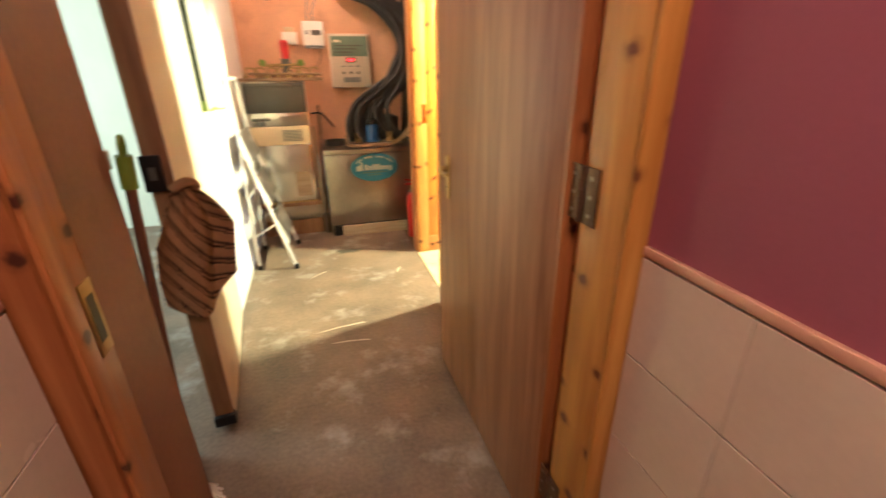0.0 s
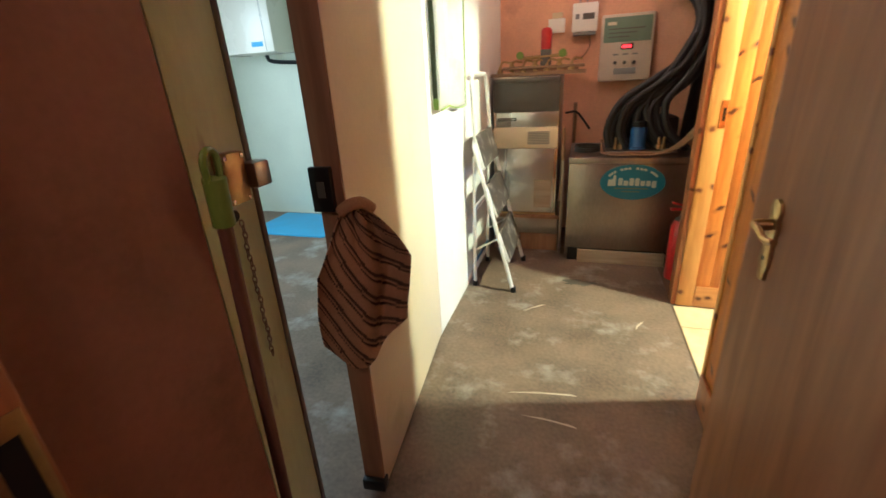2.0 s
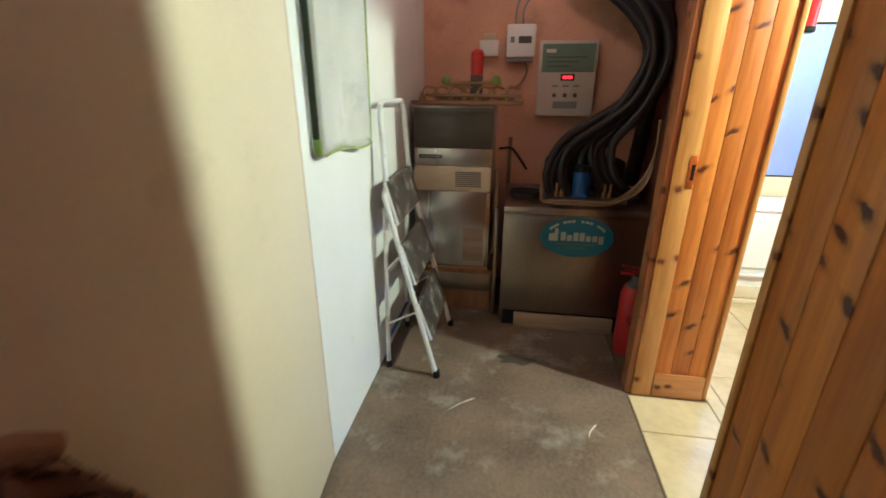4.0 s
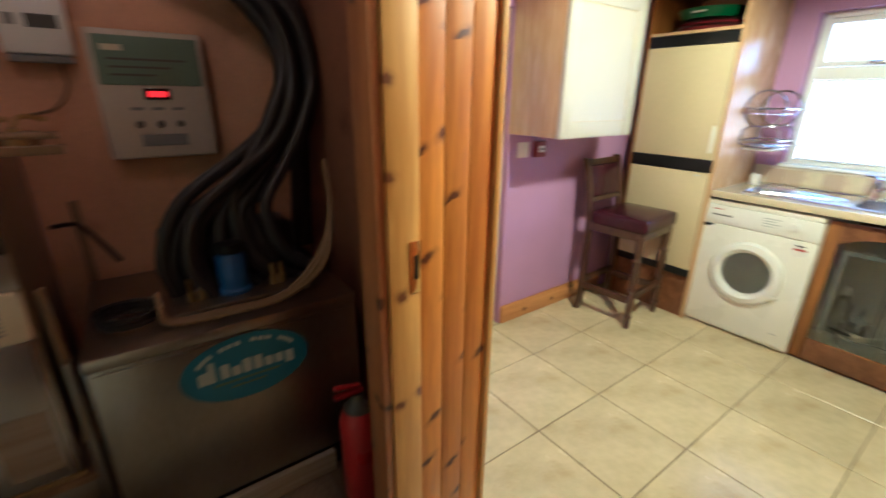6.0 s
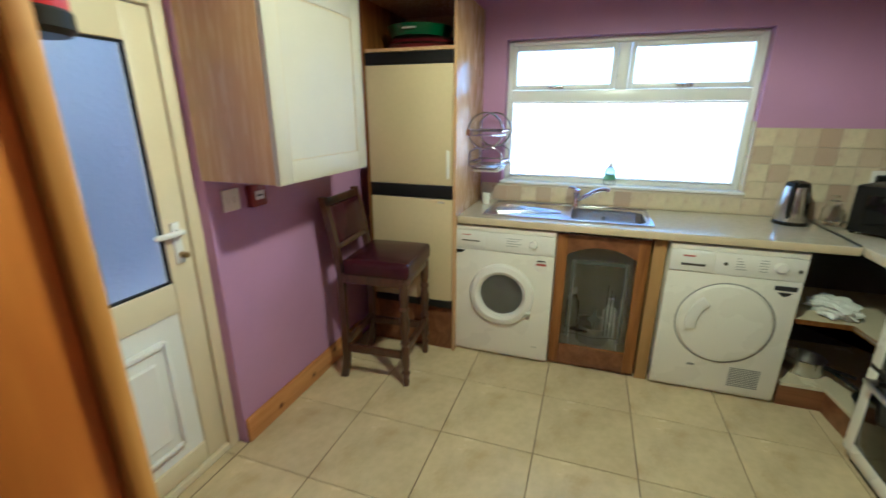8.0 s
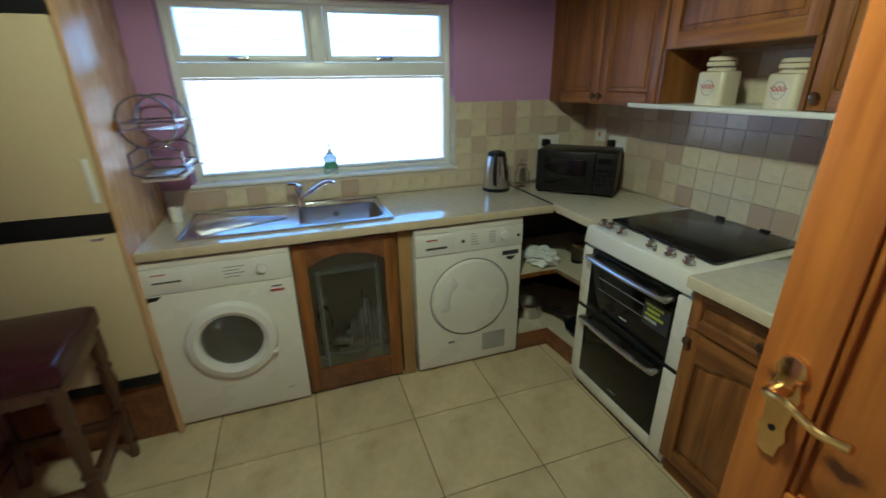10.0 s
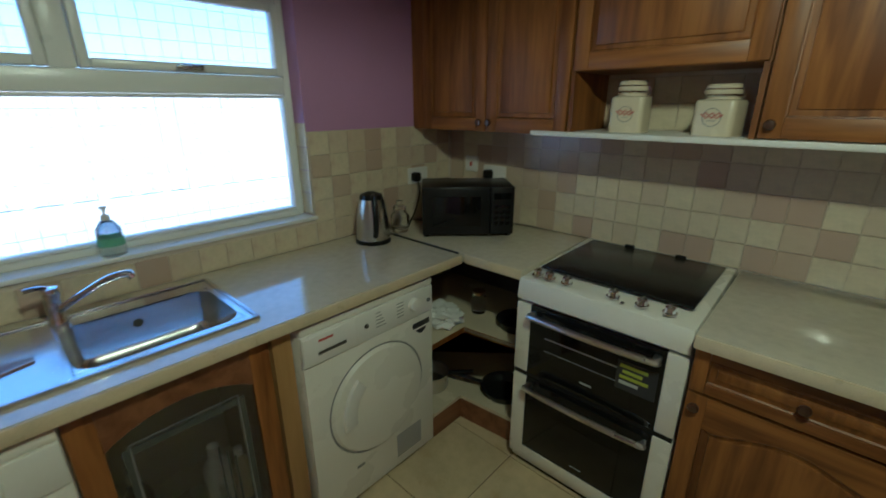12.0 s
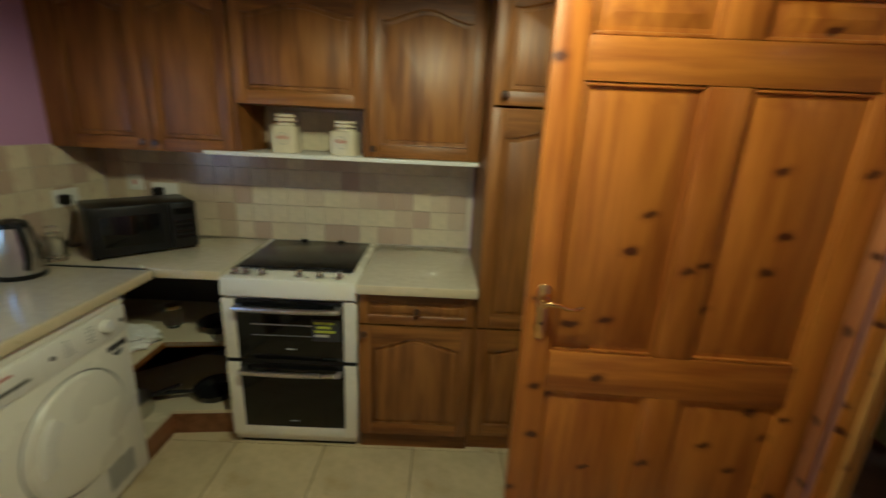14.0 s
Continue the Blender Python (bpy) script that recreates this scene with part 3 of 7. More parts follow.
wall("wall_lobby_west", [(0.15, 0.31, 3.08, 4.957, 0, CEIL), (0.15, 0.25, 2.03, 3.08, 2.03, CEIL)], M["white_wall"], "white painted lobby wall")
wall("wall_lobby_southwest", [(0.15, 0.42, 1.43, 1.71, 0, CEIL), (0.15, 0.25, 1.71, 1.86, 0, CEIL)], M["brown_ply"], "brown painted boarding beside the side room door")
wall("wall_passage_west", [(0.15, 0.40, -1.3, 1.43, 0, CEIL)], M["maroon_paint"], "plum painted passage wall above white tiles")
wall("wall_passage_east", [(1.40, 1.70, -1.3, 1.20, 0, CEIL), (1.44, 1.524, 1.20, 1.42, 0, CEIL)], M["maroon_paint"], "plum painted passage wall above white tiles")
wall("wall_passage_south", [(0.15, 1.70, -1.5, -1.3, 0, CEIL)], M["maroon_paint"], "plum painted end wall of the passage")
wall("wall_side_room", [(-2.9, -2.7, 1.0, 5.4, 0, CEIL), (-2.7, 0.10, 5.05, 5.2, 0, CEIL), (-2.7, 0.15, 1.0, 1.2, 0, CEIL), (0.10, 0.15, 1.2, 2.03, 0, CEIL), (0.10, 0.15, 3.08, 5.05, 0, CEIL)],
     M["green_wall"], "pale green walls of the side room")
wall("wall_alcove_east", [(1.785, 1.7995, 3.776, 4.957, 0, CEIL)], M["brown_ply"], "dark brown boarding inside the alcove")
setting("ceiling", box(-2.9, 4.90, -1.5, 5.2, CEIL, CEIL + 0.15), M["ceiling"], "plain grey ceiling, darkened to cut bounced light")
# unseen block added on top so that its shadow covers the near yard
setting("upper_storey", box(-2.9, 4.775, -1.5, 5.2, CEIL + 0.151, 3.7), M["house"], "pale rendered block added over the building to shade the yard")

# outside
setting("ground", box(-60, 90, -60, 80, -0.40, -0.16), M["yard"], "pale sunlit concrete yard reaching to the distance")


# ---- kitchen: window, back door, doors ----
def window_light(parent, y0, y1, z0, z1, x, name="casement", opening=True):
    """One light of the window, in world axes: frame bars round a pane."""
    fr = bmesh.new()
    b = 0.03 if opening else 0.012
    for q in ((y0, y0 + b, z0, z1), (y1 - b, y1, z0, z1), (y0 + b, y1 - b, z0, z0 + b), (y0 + b, y1 - b, z1 - b, z1)):
        box(x - 0.022, x + 0.03, *q, bevel=0.006, bm=fr)
    f = part(name, fr, M["upvc"], parent)
    g = part("pane", box(x, x + 0.006, y0 + b - 0.004, y1 - b + 0.004, z0 + b - 0.004, z1 - b + 0.004), M["glass"], f, "clear glass pane", shade=None)
    g.visible_shadow = False
    return f


window_1 = thing("window_1", "white plastic window with two top lights over a large pane", "window", kind="structure")
wx = 4.70
fr = bmesh.new()
for q in ((W["y0"], W["y0"] + 0.03, W["z0"], W["z1"]), (W["y1"] - 0.03, W["y1"], W["z0"], W["z1"]),
          (W["y0"] + 0.03, W["y1"] - 0.03, W["z0"], W["z0"] + 0.03), (W["y0"] + 0.03, W["y1"] - 0.03, W["z1"] - 0.035, W["z1"]),
          (W["y0"] + 0.03, W["y1"] - 0.03, 1.555, 1.625), (3.145, 3.215, 1.625, W["z1"] - 0.035)):
    box(wx, wx + 0.06, *q, bevel=0.006, bm=fr)
part("window_frame", fr, M["upvc"], window_1)
window_light(window_1, W["y0"] + 0.032, 3.143, 1.627, W["z1"] - 0.037, wx + 0.005)
window_light(window_1, 3.217, W["y1"] - 0.032, 1.627, W["z1"] - 0.037, wx + 0.005)
window_light(window_1, W["y0"] + 0.032, W["y1"] - 0.032, W["z0"] + 0.032, 1.553, wx + 0.012, "fixed_light", False)
for yy in (2.82, 3.56):
    hb = box(wx - 0.035, wx - 0.017, yy - 0.035, yy + 0.035, 1.632, 1.652, bevel=0.004)
    box(wx - 0.05, wx - 0.035, yy - 0.02, yy + 0.06, 1.636, 1.648, bevel=0.004, bm=hb)
    part("handle", hb, M["steel"], window_1, "grey metal window catch")
part("window_sill", box(4.60, 4.70, W["y0"] - 0.012, W["y1"] + 0.012, W["z0"] - 0.012, W["z0"] + 0.006, bevel=0.005), M["upvc"], window_1)

door_1 = thing("door_1", "closed white plastic back door with frosted glass and moulded panel", "door", kind="structure", at=(0, 0, 0))
yd = 4.765
fr = bmesh.new()
for q in ((D["x0"], D["x0"] + 0.06, 0, D["z1"] - 0.12), (D["x1"] - 0.055, D["x1"], 0, D["z1"] - 0.12), (D["x0"] + 0.06, D["x1"] - 0.055, D["z1"] - 0.18, D["z1"] - 0.12), (D["x0"] + 0.06, D["x1"] - 0.055, 0, 0.035)):
    box(q[0], q[1], yd - 0.01, yd + 0.06, q[2], q[3], bevel=0.006, bm=fr)
part("door_frame", fr, M["cream_upvc"], door_1, "white door frame, yellowed and tinted with warm bulb light")
wall("wall_over_back_door", [(D["x0"], D["x1"], 4.735, 4.95, D["z1"] - 0.118, D["z1"])], M["purple"], "purple strip over the back door frame")
lf = bmesh.new()
xl, xr = D["x0"] + 0.065, D["x1"] - 0.06
for q in ((xl, xl + 0.10, 0.04, 1.815), (xr - 0.10, xr, 0.04, 1.815), (xl + 0.10, xr - 0.10, 1.70, 1.815), (xl + 0.10, xr - 0.10, 0.74, 0.86), (xl + 0.10, xr - 0.10, 0.04, 0.13)):
    box(q[0], q[1], yd, yd + 0.05, q[2], q[3], bevel=0.006, bm=lf)
leaf = part("door_leaf", lf, M["cream_upvc"], door_1)
g = part("pane", box(xl + 0.095, xr - 0.095, yd + 0.022, yd + 0.028, 0.855, 1.705), M["frosted"], leaf, "frosted glass pane", shade=None)
g.visible_shadow = False
gb = bmesh.new()
for q in ((xl + 0.10, xl + 0.108, 0.86, 1.70), (xr - 0.108, xr - 0.10, 0.86, 1.70), (xl + 0.108, xr - 0.108, 0.86, 0.868), (xl + 0.108, xr - 0.108, 1.692, 1.70)):
    box(q[0], q[1], yd + 0.008, yd + 0.021, q[2], q[3], bm=gb)
part("gasket", gb, M["black"], leaf)
pb = box(xl + 0.10, xr - 0.10, yd + 0.012, yd + 0.03, 0.13, 0.74)
box(xl + 0.185, xr - 0.185, yd - 0.010, yd + 0.012, 0.205, 0.665, bevel=0.010, bm=pb)
for q in ((xl + 0.185, xl + 0.205, 0.205, 0.665), (xr - 0.205, xr - 0.185, 0.205, 0.665), (xl + 0.205, xr - 0.205, 0.205, 0.225), (xl + 0.205, xr - 0.205, 0.645, 0.665)):
    box(q[0], q[1], yd - 0.024, yd - 0.009, q[2], q[3], bevel=0.007, bm=pb)
box(xl + 0.245, xr - 0.245, yd - 0.026, yd - 0.009, 0.265, 0.605, bevel=0.013, seg=1, bm=pb)
part("panel", pb, M["upvc"], leaf, "moulded white lower panel")
hb = box(xr - 0.075, xr - 0.04, yd - 0.012, yd, 0.93, 1.09, bevel=0.004)
box(xr - 0.17, xr - 0.045, yd - 0.05, yd - 0.03, 1.045, 1.065, bevel=0.008, bm=hb)
box(xr - 0.065, xr - 0.045, yd - 0.035, yd, 1.045, 1.065, bevel=0.004, bm=hb)
part("door_handle", hb, M["upvc"], leaf, "white lever handle")
part("lock", lathe([(0, 0), (0.012, 0), (0.012, 0.012), (0, 0.014)], 14, on(FACE_SOUTH, xr - 0.055, yd - 0.012, 0.965)), M["old_brass"], leaf)
part("key", box(xr - 0.065, xr - 0.045, yd - 0.045, yd - 0.026, 0.955, 0.975, bevel=0.003), M["old_brass"], leaf)


def panel_door(parent, w, h, t, rows, cols_mid, mat_v, mat_h, stile=0.105):
    """A panelled timber door: stiles, rails, muntin and raised panels; x from the hinge, y its thickness."""
    part("stile", box(0, stile, 0, t, 0, h, bevel=0.002), mat_v, parent)
    part("stile", box(w - stile, w, 0, t, 0, h, bevel=0.002), mat_v, parent)
    zs = [0.0] + [z for r in rows for z in r] + [h]
    for a, b in zip(zs[0::2], zs[1::2]):
        part("rail", box(stile + 0.001, w - stile - 0.001, 0.001, t - 0.001, a, b, bevel=0.002), mat_h, parent)
    mid0, mid1 = w / 2 - cols_mid / 2, w / 2 + cols_mid / 2
    for a, b in rows:
        part("muntin", box(mid0, mid1, 0.001, t - 0.001, a + 0.001, b - 0.001, bevel=0.002), mat_v, parent)
        for x0, x1 in ((stile, mid0), (mid1, w - stile)):
            pb = box(x0 + 0.001, x1 - 0.001, 0.014, t - 0.014, a, b)
            for s in (1, -1):
                f0, f1 = (0.003, 0.0145) if s == 1 else (t - 0.0145, t - 0.003)
                own = bmesh.new()
                v, fs = faces_box(own, x0 + 0.022, x1 - 0.022, f0, f1, a + 0.022, b - 0.022)
                k = 0.030
                for q in v:
                    if abs(q.co.y - (f0 if s == 1 else f1)) < 1e-5:
                        q.co.x += k if q.co.x < (x0 + x1) / 2 else -k
                        q.co.z += k if q.co.z < (a + b) / 2 else -k
                merge(pb, own)
            for q in ((x0, x0 + 0.012, a, b), (x1 - 0.012, x1, a, b), (x0 + 0.012, x1 - 0.012, a, a + 0.012), (x0 + 0.012, x1 - 0.012, b - 0.012, b)):
                box(q[0] + 0.001, q[1] - 0.001, 0.005, t - 0.005, q[2] + 0.001, q[3] - 0.001, bevel=0.004, bm=pb)
            part("panel", pb, mat_v, parent)


def lever_set(parent, x, z, y, s, material, lever=-1):
    """A lever handle on a scrolled back plate; s: the side that it faces (-1 front, +1 back)."""
    m = Matrix.Translation((x, y, z)) @ (FACE_SOUTH if s < 0 else FACE_NORTH)
    k = lever * (1 if s < 0 else -1)
    out = [(0.0, -0.085), (0.014, -0.08), (0.016, -0.06), (0.022, -0.045), (0.017, -0.025), (0.019, 0.0), (0.023, 0.03), (0.017, 0.05), (0.022, 0.065), (0.016, 0.082), (0.0, 0.088)]
    out = out + [(-a, b) for a, b in out[-2:0:-1]]
    pl = plate(out, 0, 0.007, m, bevel=0.003)
    plate_ob = part("handle_plate", pl, material, parent)
    hb = lathe([(0.012, 0.0), (0.012, 0.02), (0.009, 0.035), (0.0, 0.037)], 16, m @ Matrix.Translation((0, 0.035, 0.005)))
    tube([m @ Vector((0, 0.035, 0.036)), m @ Vector((k * 0.03, 0.04, 0.042)), m @ Vector((k * 0.07, 0.03, 0.042)), m @ Vector((k * 0.105, 0.036, 0.040))], 0.0065, 10, hb, smooth=5)
    part("lever", hb, material, plate_ob)
    part("keyhole", lathe([(0, 0), (0.005, 0), (0.005, 0.0085), (0, 0.0086)], 12, m @ Matrix.Translation((0, -0.035, 0))), M["black"], plate_ob)


# the pine kitchen door, open a little past a right angle
a = math.degrees(math.atan2(2.745 - 2.795, 2.490 - 1.606))
door_2 = thing("door_2", "open varnished orange pine panel door with brass handle", "door", at=(1.606, 2.795, 0.008), turn=a, kind="structure")
door_2.matrix_world = door_2.matrix_world @ pose(0, -0.042, 0)
panel_door(door_2, 0.885, 1.99, 0.042, [(0.20, 0.80), (0.935, 1.69), (1.795, 1.90)], 0.100, M["pine_door"], M["pine_door_x"], stile=0.085)
lever_set(door_2, 0.885 - 0.048, 1.06, 0.042, 1, M["brass"], -1)
lever_set(door_2, 0.885 - 0.048, 1.06, 0.0, -1, M["brass"], -1)


# ---- kitchen: cabinets ----
def arch_z(u, low, rise):
    return low + rise * 0.5 * (1 + math.cos(2 * math.pi * (u - 0.5))) if 0.12 < u < 0.88 else low + rise * 0.5 * (1 + math.cos(2 * math.pi * (0.12 - 0.5))) * 0


def cabinet_door(parent, x0, x1, z0, z1, knob=None, arch=0.0, mat_v="oak", mat_h="oak_x", name="door", y=0.0, rail=0.06, stile=0.055):
    """A framed cupboard door: a fielded panel with stiles and rails as its parts; its top may be arched, its front is at y."""
    g = 0.0015
    x0, x1, z0, z1 = x0 + g, x1 - g, z0 + g, z1 - g
    n = 14
    xs = [x0 + stile + (x1 - x0 - 2 * stile) * i / n for i in range(n + 1)]
    edge = [(x, arch_z(i / n, z1 - rail - arch, arch) if arch else z1 - rail) for i, x in enumerate(xs)]
    inner = [(x0 + stile, z0 + rail), (x1 - stile, z0 + rail)] + edge[::-1]
    cx, cz = (x0 + x1) / 2, (z0 + z1) / 2
    hw, hh = (x1 - x0) / 2 - stile, (z1 - z0) / 2 - rail

    def shrink(k):
        return [(cx + (x - cx) * (1 - k / hw), cz + (z - cz) * (1 - k / hh)) for x, z in inner]
    pb = plate(inner, -0.018, -0.010, on(FACE_SOUTH, 0, y, 0))
    merge(pb, plate(shrink(0.022), -0.0101, -0.002, on(FACE_SOUTH, 0, y, 0), bevel=0.007))
    tube([Vector((x, y + 0.006, z)) for x, z in shrink(0.003)], 0.005, 6, pb, closed=True)
    d = part(name, pb, M[mat_v], parent)
    part("stile", box(x0, x0 + stile, y, y + 0.02, z0, z1, bevel=0.003), M[mat_v], d)
    part("stile", box(x1 - stile, x1, y, y + 0.02, z0, z1, bevel=0.003), M[mat_v], d)
    part("rail", box(x0 + stile, x1 - stile, y + 0.0005, y + 0.02, z0, z0 + rail, bevel=0.003), M[mat_h], d)
    if arch:
        part("rail", plate([(x1 - stile, z1 - 0.001), (x0 + stile, z1 - 0.001)] + edge, -0.02, -0.0005, on(FACE_SOUTH, 0, y, 0)), M[mat_h], d)
    else:
        part("rail", box(x0 + stile, x1 - stile, y + 0.0005, y + 0.02, z1 - rail, z1, bevel=0.003), M[mat_h], d)
    if knob:
        part("knob", lathe([(0.007, 0), (0.007, 0.008), (0.015, 0.014), (0.016, 0.02), (0.012, 0.026), (0, 0.028)], 16, on(FACE_SOUTH, knob[0], y, knob[1])), M["stool_wood"], d, "round dark wooden knob")
    return d


def carcass(parent, w, depth, z0, z1, material="oak", front=0.021, top=True):
    part("side_panel", box(0, 0.016, front, depth, z0, z1), M[material], parent)
    part("side_panel", box(w - 0.016, w, front, depth, z0, z1), M[material], parent)
    part("bottom_panel", box(0.016, w - 0.016, front, depth, z0, z0 + 0.016), M[material], parent)
    if top:
        part("top_panel", box(0.016, w - 0.016, front, depth, z1 - 0.016, z1), M[material], parent)
    part("back_panel", box(0.016, w - 0.016, depth - 0.008, depth, z0 + 0.016, z1 - 0.016), M[material], parent)


# wall cupboards over the cooker, facing north
cab = thing("wall_cabinet", "brown oak double-door wall cabinet with arched panels", "cabinet", at=(4.53, 1.82, 0), turn=180)
carcass(cab, 0.805, 0.315, 1.395, 2.12)
cabinet_door(cab, 0.004, 0.402, 1.395, 2.12, (0.375, 1.437), 0.045)
cabinet_door(cab, 0.402, 0.800, 1.395, 2.12, (0.430, 1.437), 0.045)
solid("filler_strip", box(4.535, 4.618, 1.505, 1.80, 1.395, 2.12), M["oak"], "brown oak filler beside the wall cabinet", "trim", "structure")
cab = thing("wall_cabinet", "short brown oak wall cabinet over an open jar niche", "cabinet", at=(3.722, 1.82, 0), turn=180)
carcass(cab, 0.612, 0.315, 1.63, 2.12)
cabinet_door(cab, 0.003, 0.609, 1.63, 2.12, None, 0.045)
part("niche_side", box(0, 0.016, 0.0, 0.315, 1.412, 1.6285), M["oak"], cab)
part("niche_side", box(0.596, 0.612, 0.0, 0.315, 1.412, 1.6285), M["oak"], cab)
cab = thing("wall_cabinet", "brown oak single-door wall cabinet with arched panel", "cabinet", at=(3.108, 1.82, 0), turn=180)
carcass(cab, 0.535, 0.315, 1.413, 2.12)
cabinet_door(cab, 0.003, 0.532, 1.413, 2.12, (0.03, 1.455), 0.05)
solid("cornice", box(2.572, 4.61, 1.505, 1.85, 2.1205, 2.16, bevel=0.012), M["oak_x"], "brown oak cornice moulding along the wall cabinets", "trim", "structure")
solid("wall_shelf", box(2.574, 3.88, 1.505, 1.835, 1.392, 1.411, bevel=0.002), M["white_plastic"], "thin white shelf board under the wall cabinets", "shelf")

# tall larder unit
tall = thing("tall_cabinet", "tall brown oak larder cabinet with arched doors", "cabinet", at=(2.565, 2.12, 0), turn=180)
carcass(tall, 0.66, 0.60, 0.10, 2.12)
part("plinth", box(0.0, 0.66, 0.05, 0.066, 0, 0.10), M["oak_x"], tall)
cabinet_door(tall, 0.005, 0.655, 1.66, 2.12, (0.045, 1.70), 0.05, rail=0.055)
cabinet_door(tall, 0.005, 0.655, 0.695, 1.655, None, 0.05)
cabinet_door(tall, 0.005, 0.655, 0.11, 0.69, None, 0.05)

# base unit beside the cooker
base = thing("base_cabinet", "brown oak base cabinet with drawer over arched door", "cabinet", at=(3.098, 2.135, 0), turn=180)
carcass(base, 0.53, 0.60, 0.10, 0.856, top=False)
part("plinth", box(0.0, 0.53, 0.05, 0.066, 0, 0.10), M["oak_x"], base)
cabinet_door(base, 0.003, 0.527, 0.70, 0.85, (0.265, 0.775), 0.0, name="drawer", rail=0.035, stile=0.04)
cabinet_door(base, 0.003, 0.527, 0.11, 0.695, (0.03, 0.655), 0.05)
wk = thing("worktop", "mottled beige laminate worktop beside the cooker", "worktop")
part("surface", box(2.568, 3.097, 1.512, 2.166, 0.858, 0.900, bevel=0.002), M["worktop"], wk)
part("edge_strip", box(2.568, 3.097, 2.1665, 2.176, 0.858, 0.8992, bevel=0.004), M["worktop_edge"], wk, "yellowish cream edge strip")

# worktops of the corner and the window run
SY0, SY1, SX0, SX1 = 2.985, 3.395, 4.13, 4.45
bm = bmesh.new()
for q in ((4.022, 4.608, 2.105, SY0), (4.022, 4.608, SY1, 4.028), (4.022, SX0, SY0, SY1), (SX1, 4.608, SY0, SY1)):
    box(q[0], q[1], q[2], q[3], 0.860, 0.900, bm=bm)
wk = thing("worktop", "long mottled beige worktop under the kitchen window", "worktop")
part("surface", bm, M["worktop"], wk)
part("edge_strip", box(4.012, 4.0215, 2.105, 4.028, 0.860, 0.8988, bevel=0.004), M["worktop_edge"], wk, "yellowish cream edge strip")
wk = thing("worktop", "mottled beige worktop in the corner", "worktop")
part("surface", box(3.722, 4.608, 1.512, 2.088, 0.862, 0.902, bevel=0.002), M["worktop"], wk)
part("edge_strip", box(3.722, 4.009, 2.0885, 2.098, 0.862, 0.9012, bevel=0.004), M["worktop_edge"], wk, "yellowish cream edge strip")
solid("joint_strip", box(4.04, 4.60, 2.096, 2.108, 0.895, 0.9045), M["black"], "black joint strip between two worktops", "trim", "structure")

# sink, set in the worktop
sink = thing("sink", "stainless steel sink with ribbed drainer and mixer tap", "sink", at=(4.29, 3.42, 0.9005))
rim = bmesh.new()
oy0, oy1, ox0, ox1 = 2.955 - 3.42, 3.895 - 3.42, 4.095 - 4.29, 4.535 - 4.29
by0, by1, bx0, bx1 = SY0 + 0.004 - 3.42, SY1 - 0.004 - 3.42, SX0 + 0.004 - 4.29, SX1 - 0.004 - 4.29
for q in ((ox0, ox1, oy0, by0), (ox0, bx0, by0, by1), (bx1, ox1, by0, by1), (ox0, ox1, by1, oy1)):
    box(*q, 0.0, 0.005, bm=rim)
for q in ((ox0, ox1, oy0, oy0 + 0.012), (ox0, ox1, oy1 - 0.012, oy1), (ox0, ox0 + 0.012, oy0 + 0.012, oy1 - 0.012), (ox1 - 0.012, ox1, oy0 + 0.012, oy1 - 0.012)):
    box(*q, 0.0052, 0.010, bevel=0.002, bm=rim)
part("rim", rim, M["sink_steel"], sink)
own = bmesh.new()
n = 6
levels = [(0.0, 0.005), (0.0, -0.01), (0.006, -0.10), (0.02, -0.135), (0.06, -0.145)]
rings = []
for k, z in levels:
    rings.append([own.verts.new((x, y, z)) for x, y in rounded(bx0 + k, bx1 - k, by0 + k, by1 - k, 0.06, n)])
for p, q in zip(rings, rings[1:]):
    for i in range(len(p)):
        own.faces.new((p[i], p[(i + 1) % len(p)], q[(i + 1) % len(p)], q[i]))
own.faces.new(rings[-1])
bmesh.ops.recalc_face_normals(own, faces=own.faces[:])
bmesh.ops.reverse_faces(own, faces=own.faces[:])
part("bowl", own, M["sink_steel"], sink, shade=60)
# corners between the square cut-out and the round bowl
for cx, cy, a0 in ((bx1 - 0.06, by1 - 0.06, 0), (bx0 + 0.06, by1 - 0.06, 90), (bx0 + 0.06, by0 + 0.06, 180), (bx1 - 0.06, by0 + 0.06, 270)):
    arc = [(cx + 0.06 * math.cos(radians(a0 + 90 * k / n)), cy + 0.06 * math.sin(radians(a0 + 90 * k / n))) for k in range(n + 1)]
    sx, sy = (1 if a0 in (0, 270) else -1), (1 if a0 in (0, 90) else -1)
    part("corner_fill", plate(arc + [(cx + sx * 0.064, cy + sy * 0.064)], 0.001, 0.005), M["sink_steel"], sink)
part("drain", lathe([(0.0, 0.004), (0.03, 0.004), (0.035, 0.0), (0, 0)], 20, Matrix.Translation((0.0, -0.22, -0.145))), M["steel"], sink)
part("overflow", lathe([(0.0, 0.004), (0.012, 0.004), (0.015, 0.0)], 14, on(FACE_WEST, bx1 - 0.004, -0.22, -0.045)), M["dark_grey"], sink)
for k in range(9):
    a0 = radians(-26 + 6.5 * k)
    x_in, x_out = 0.02 * math.sin(a0), 0.30 * math.sin(a0)
    part("drainer_rib", tube([(x_in + 0.0, 0.03, 0.0045), (x_out, 0.03 + 0.40 * math.cos(a0), 0.0045)], 0.007, 8), M["sink_steel"], sink)
tap = part("tap", lathe([(0, 0), (0.026, 0), (0.026, 0.012), (0.021, 0.02), (0.021, 0.085), (0.024, 0.095), (0.02, 0.115), (0, 0.12)], 20, Matrix.Translation((0.195, -0.045, 0.005))), M["chrome"], sink, "chrome mixer tap")
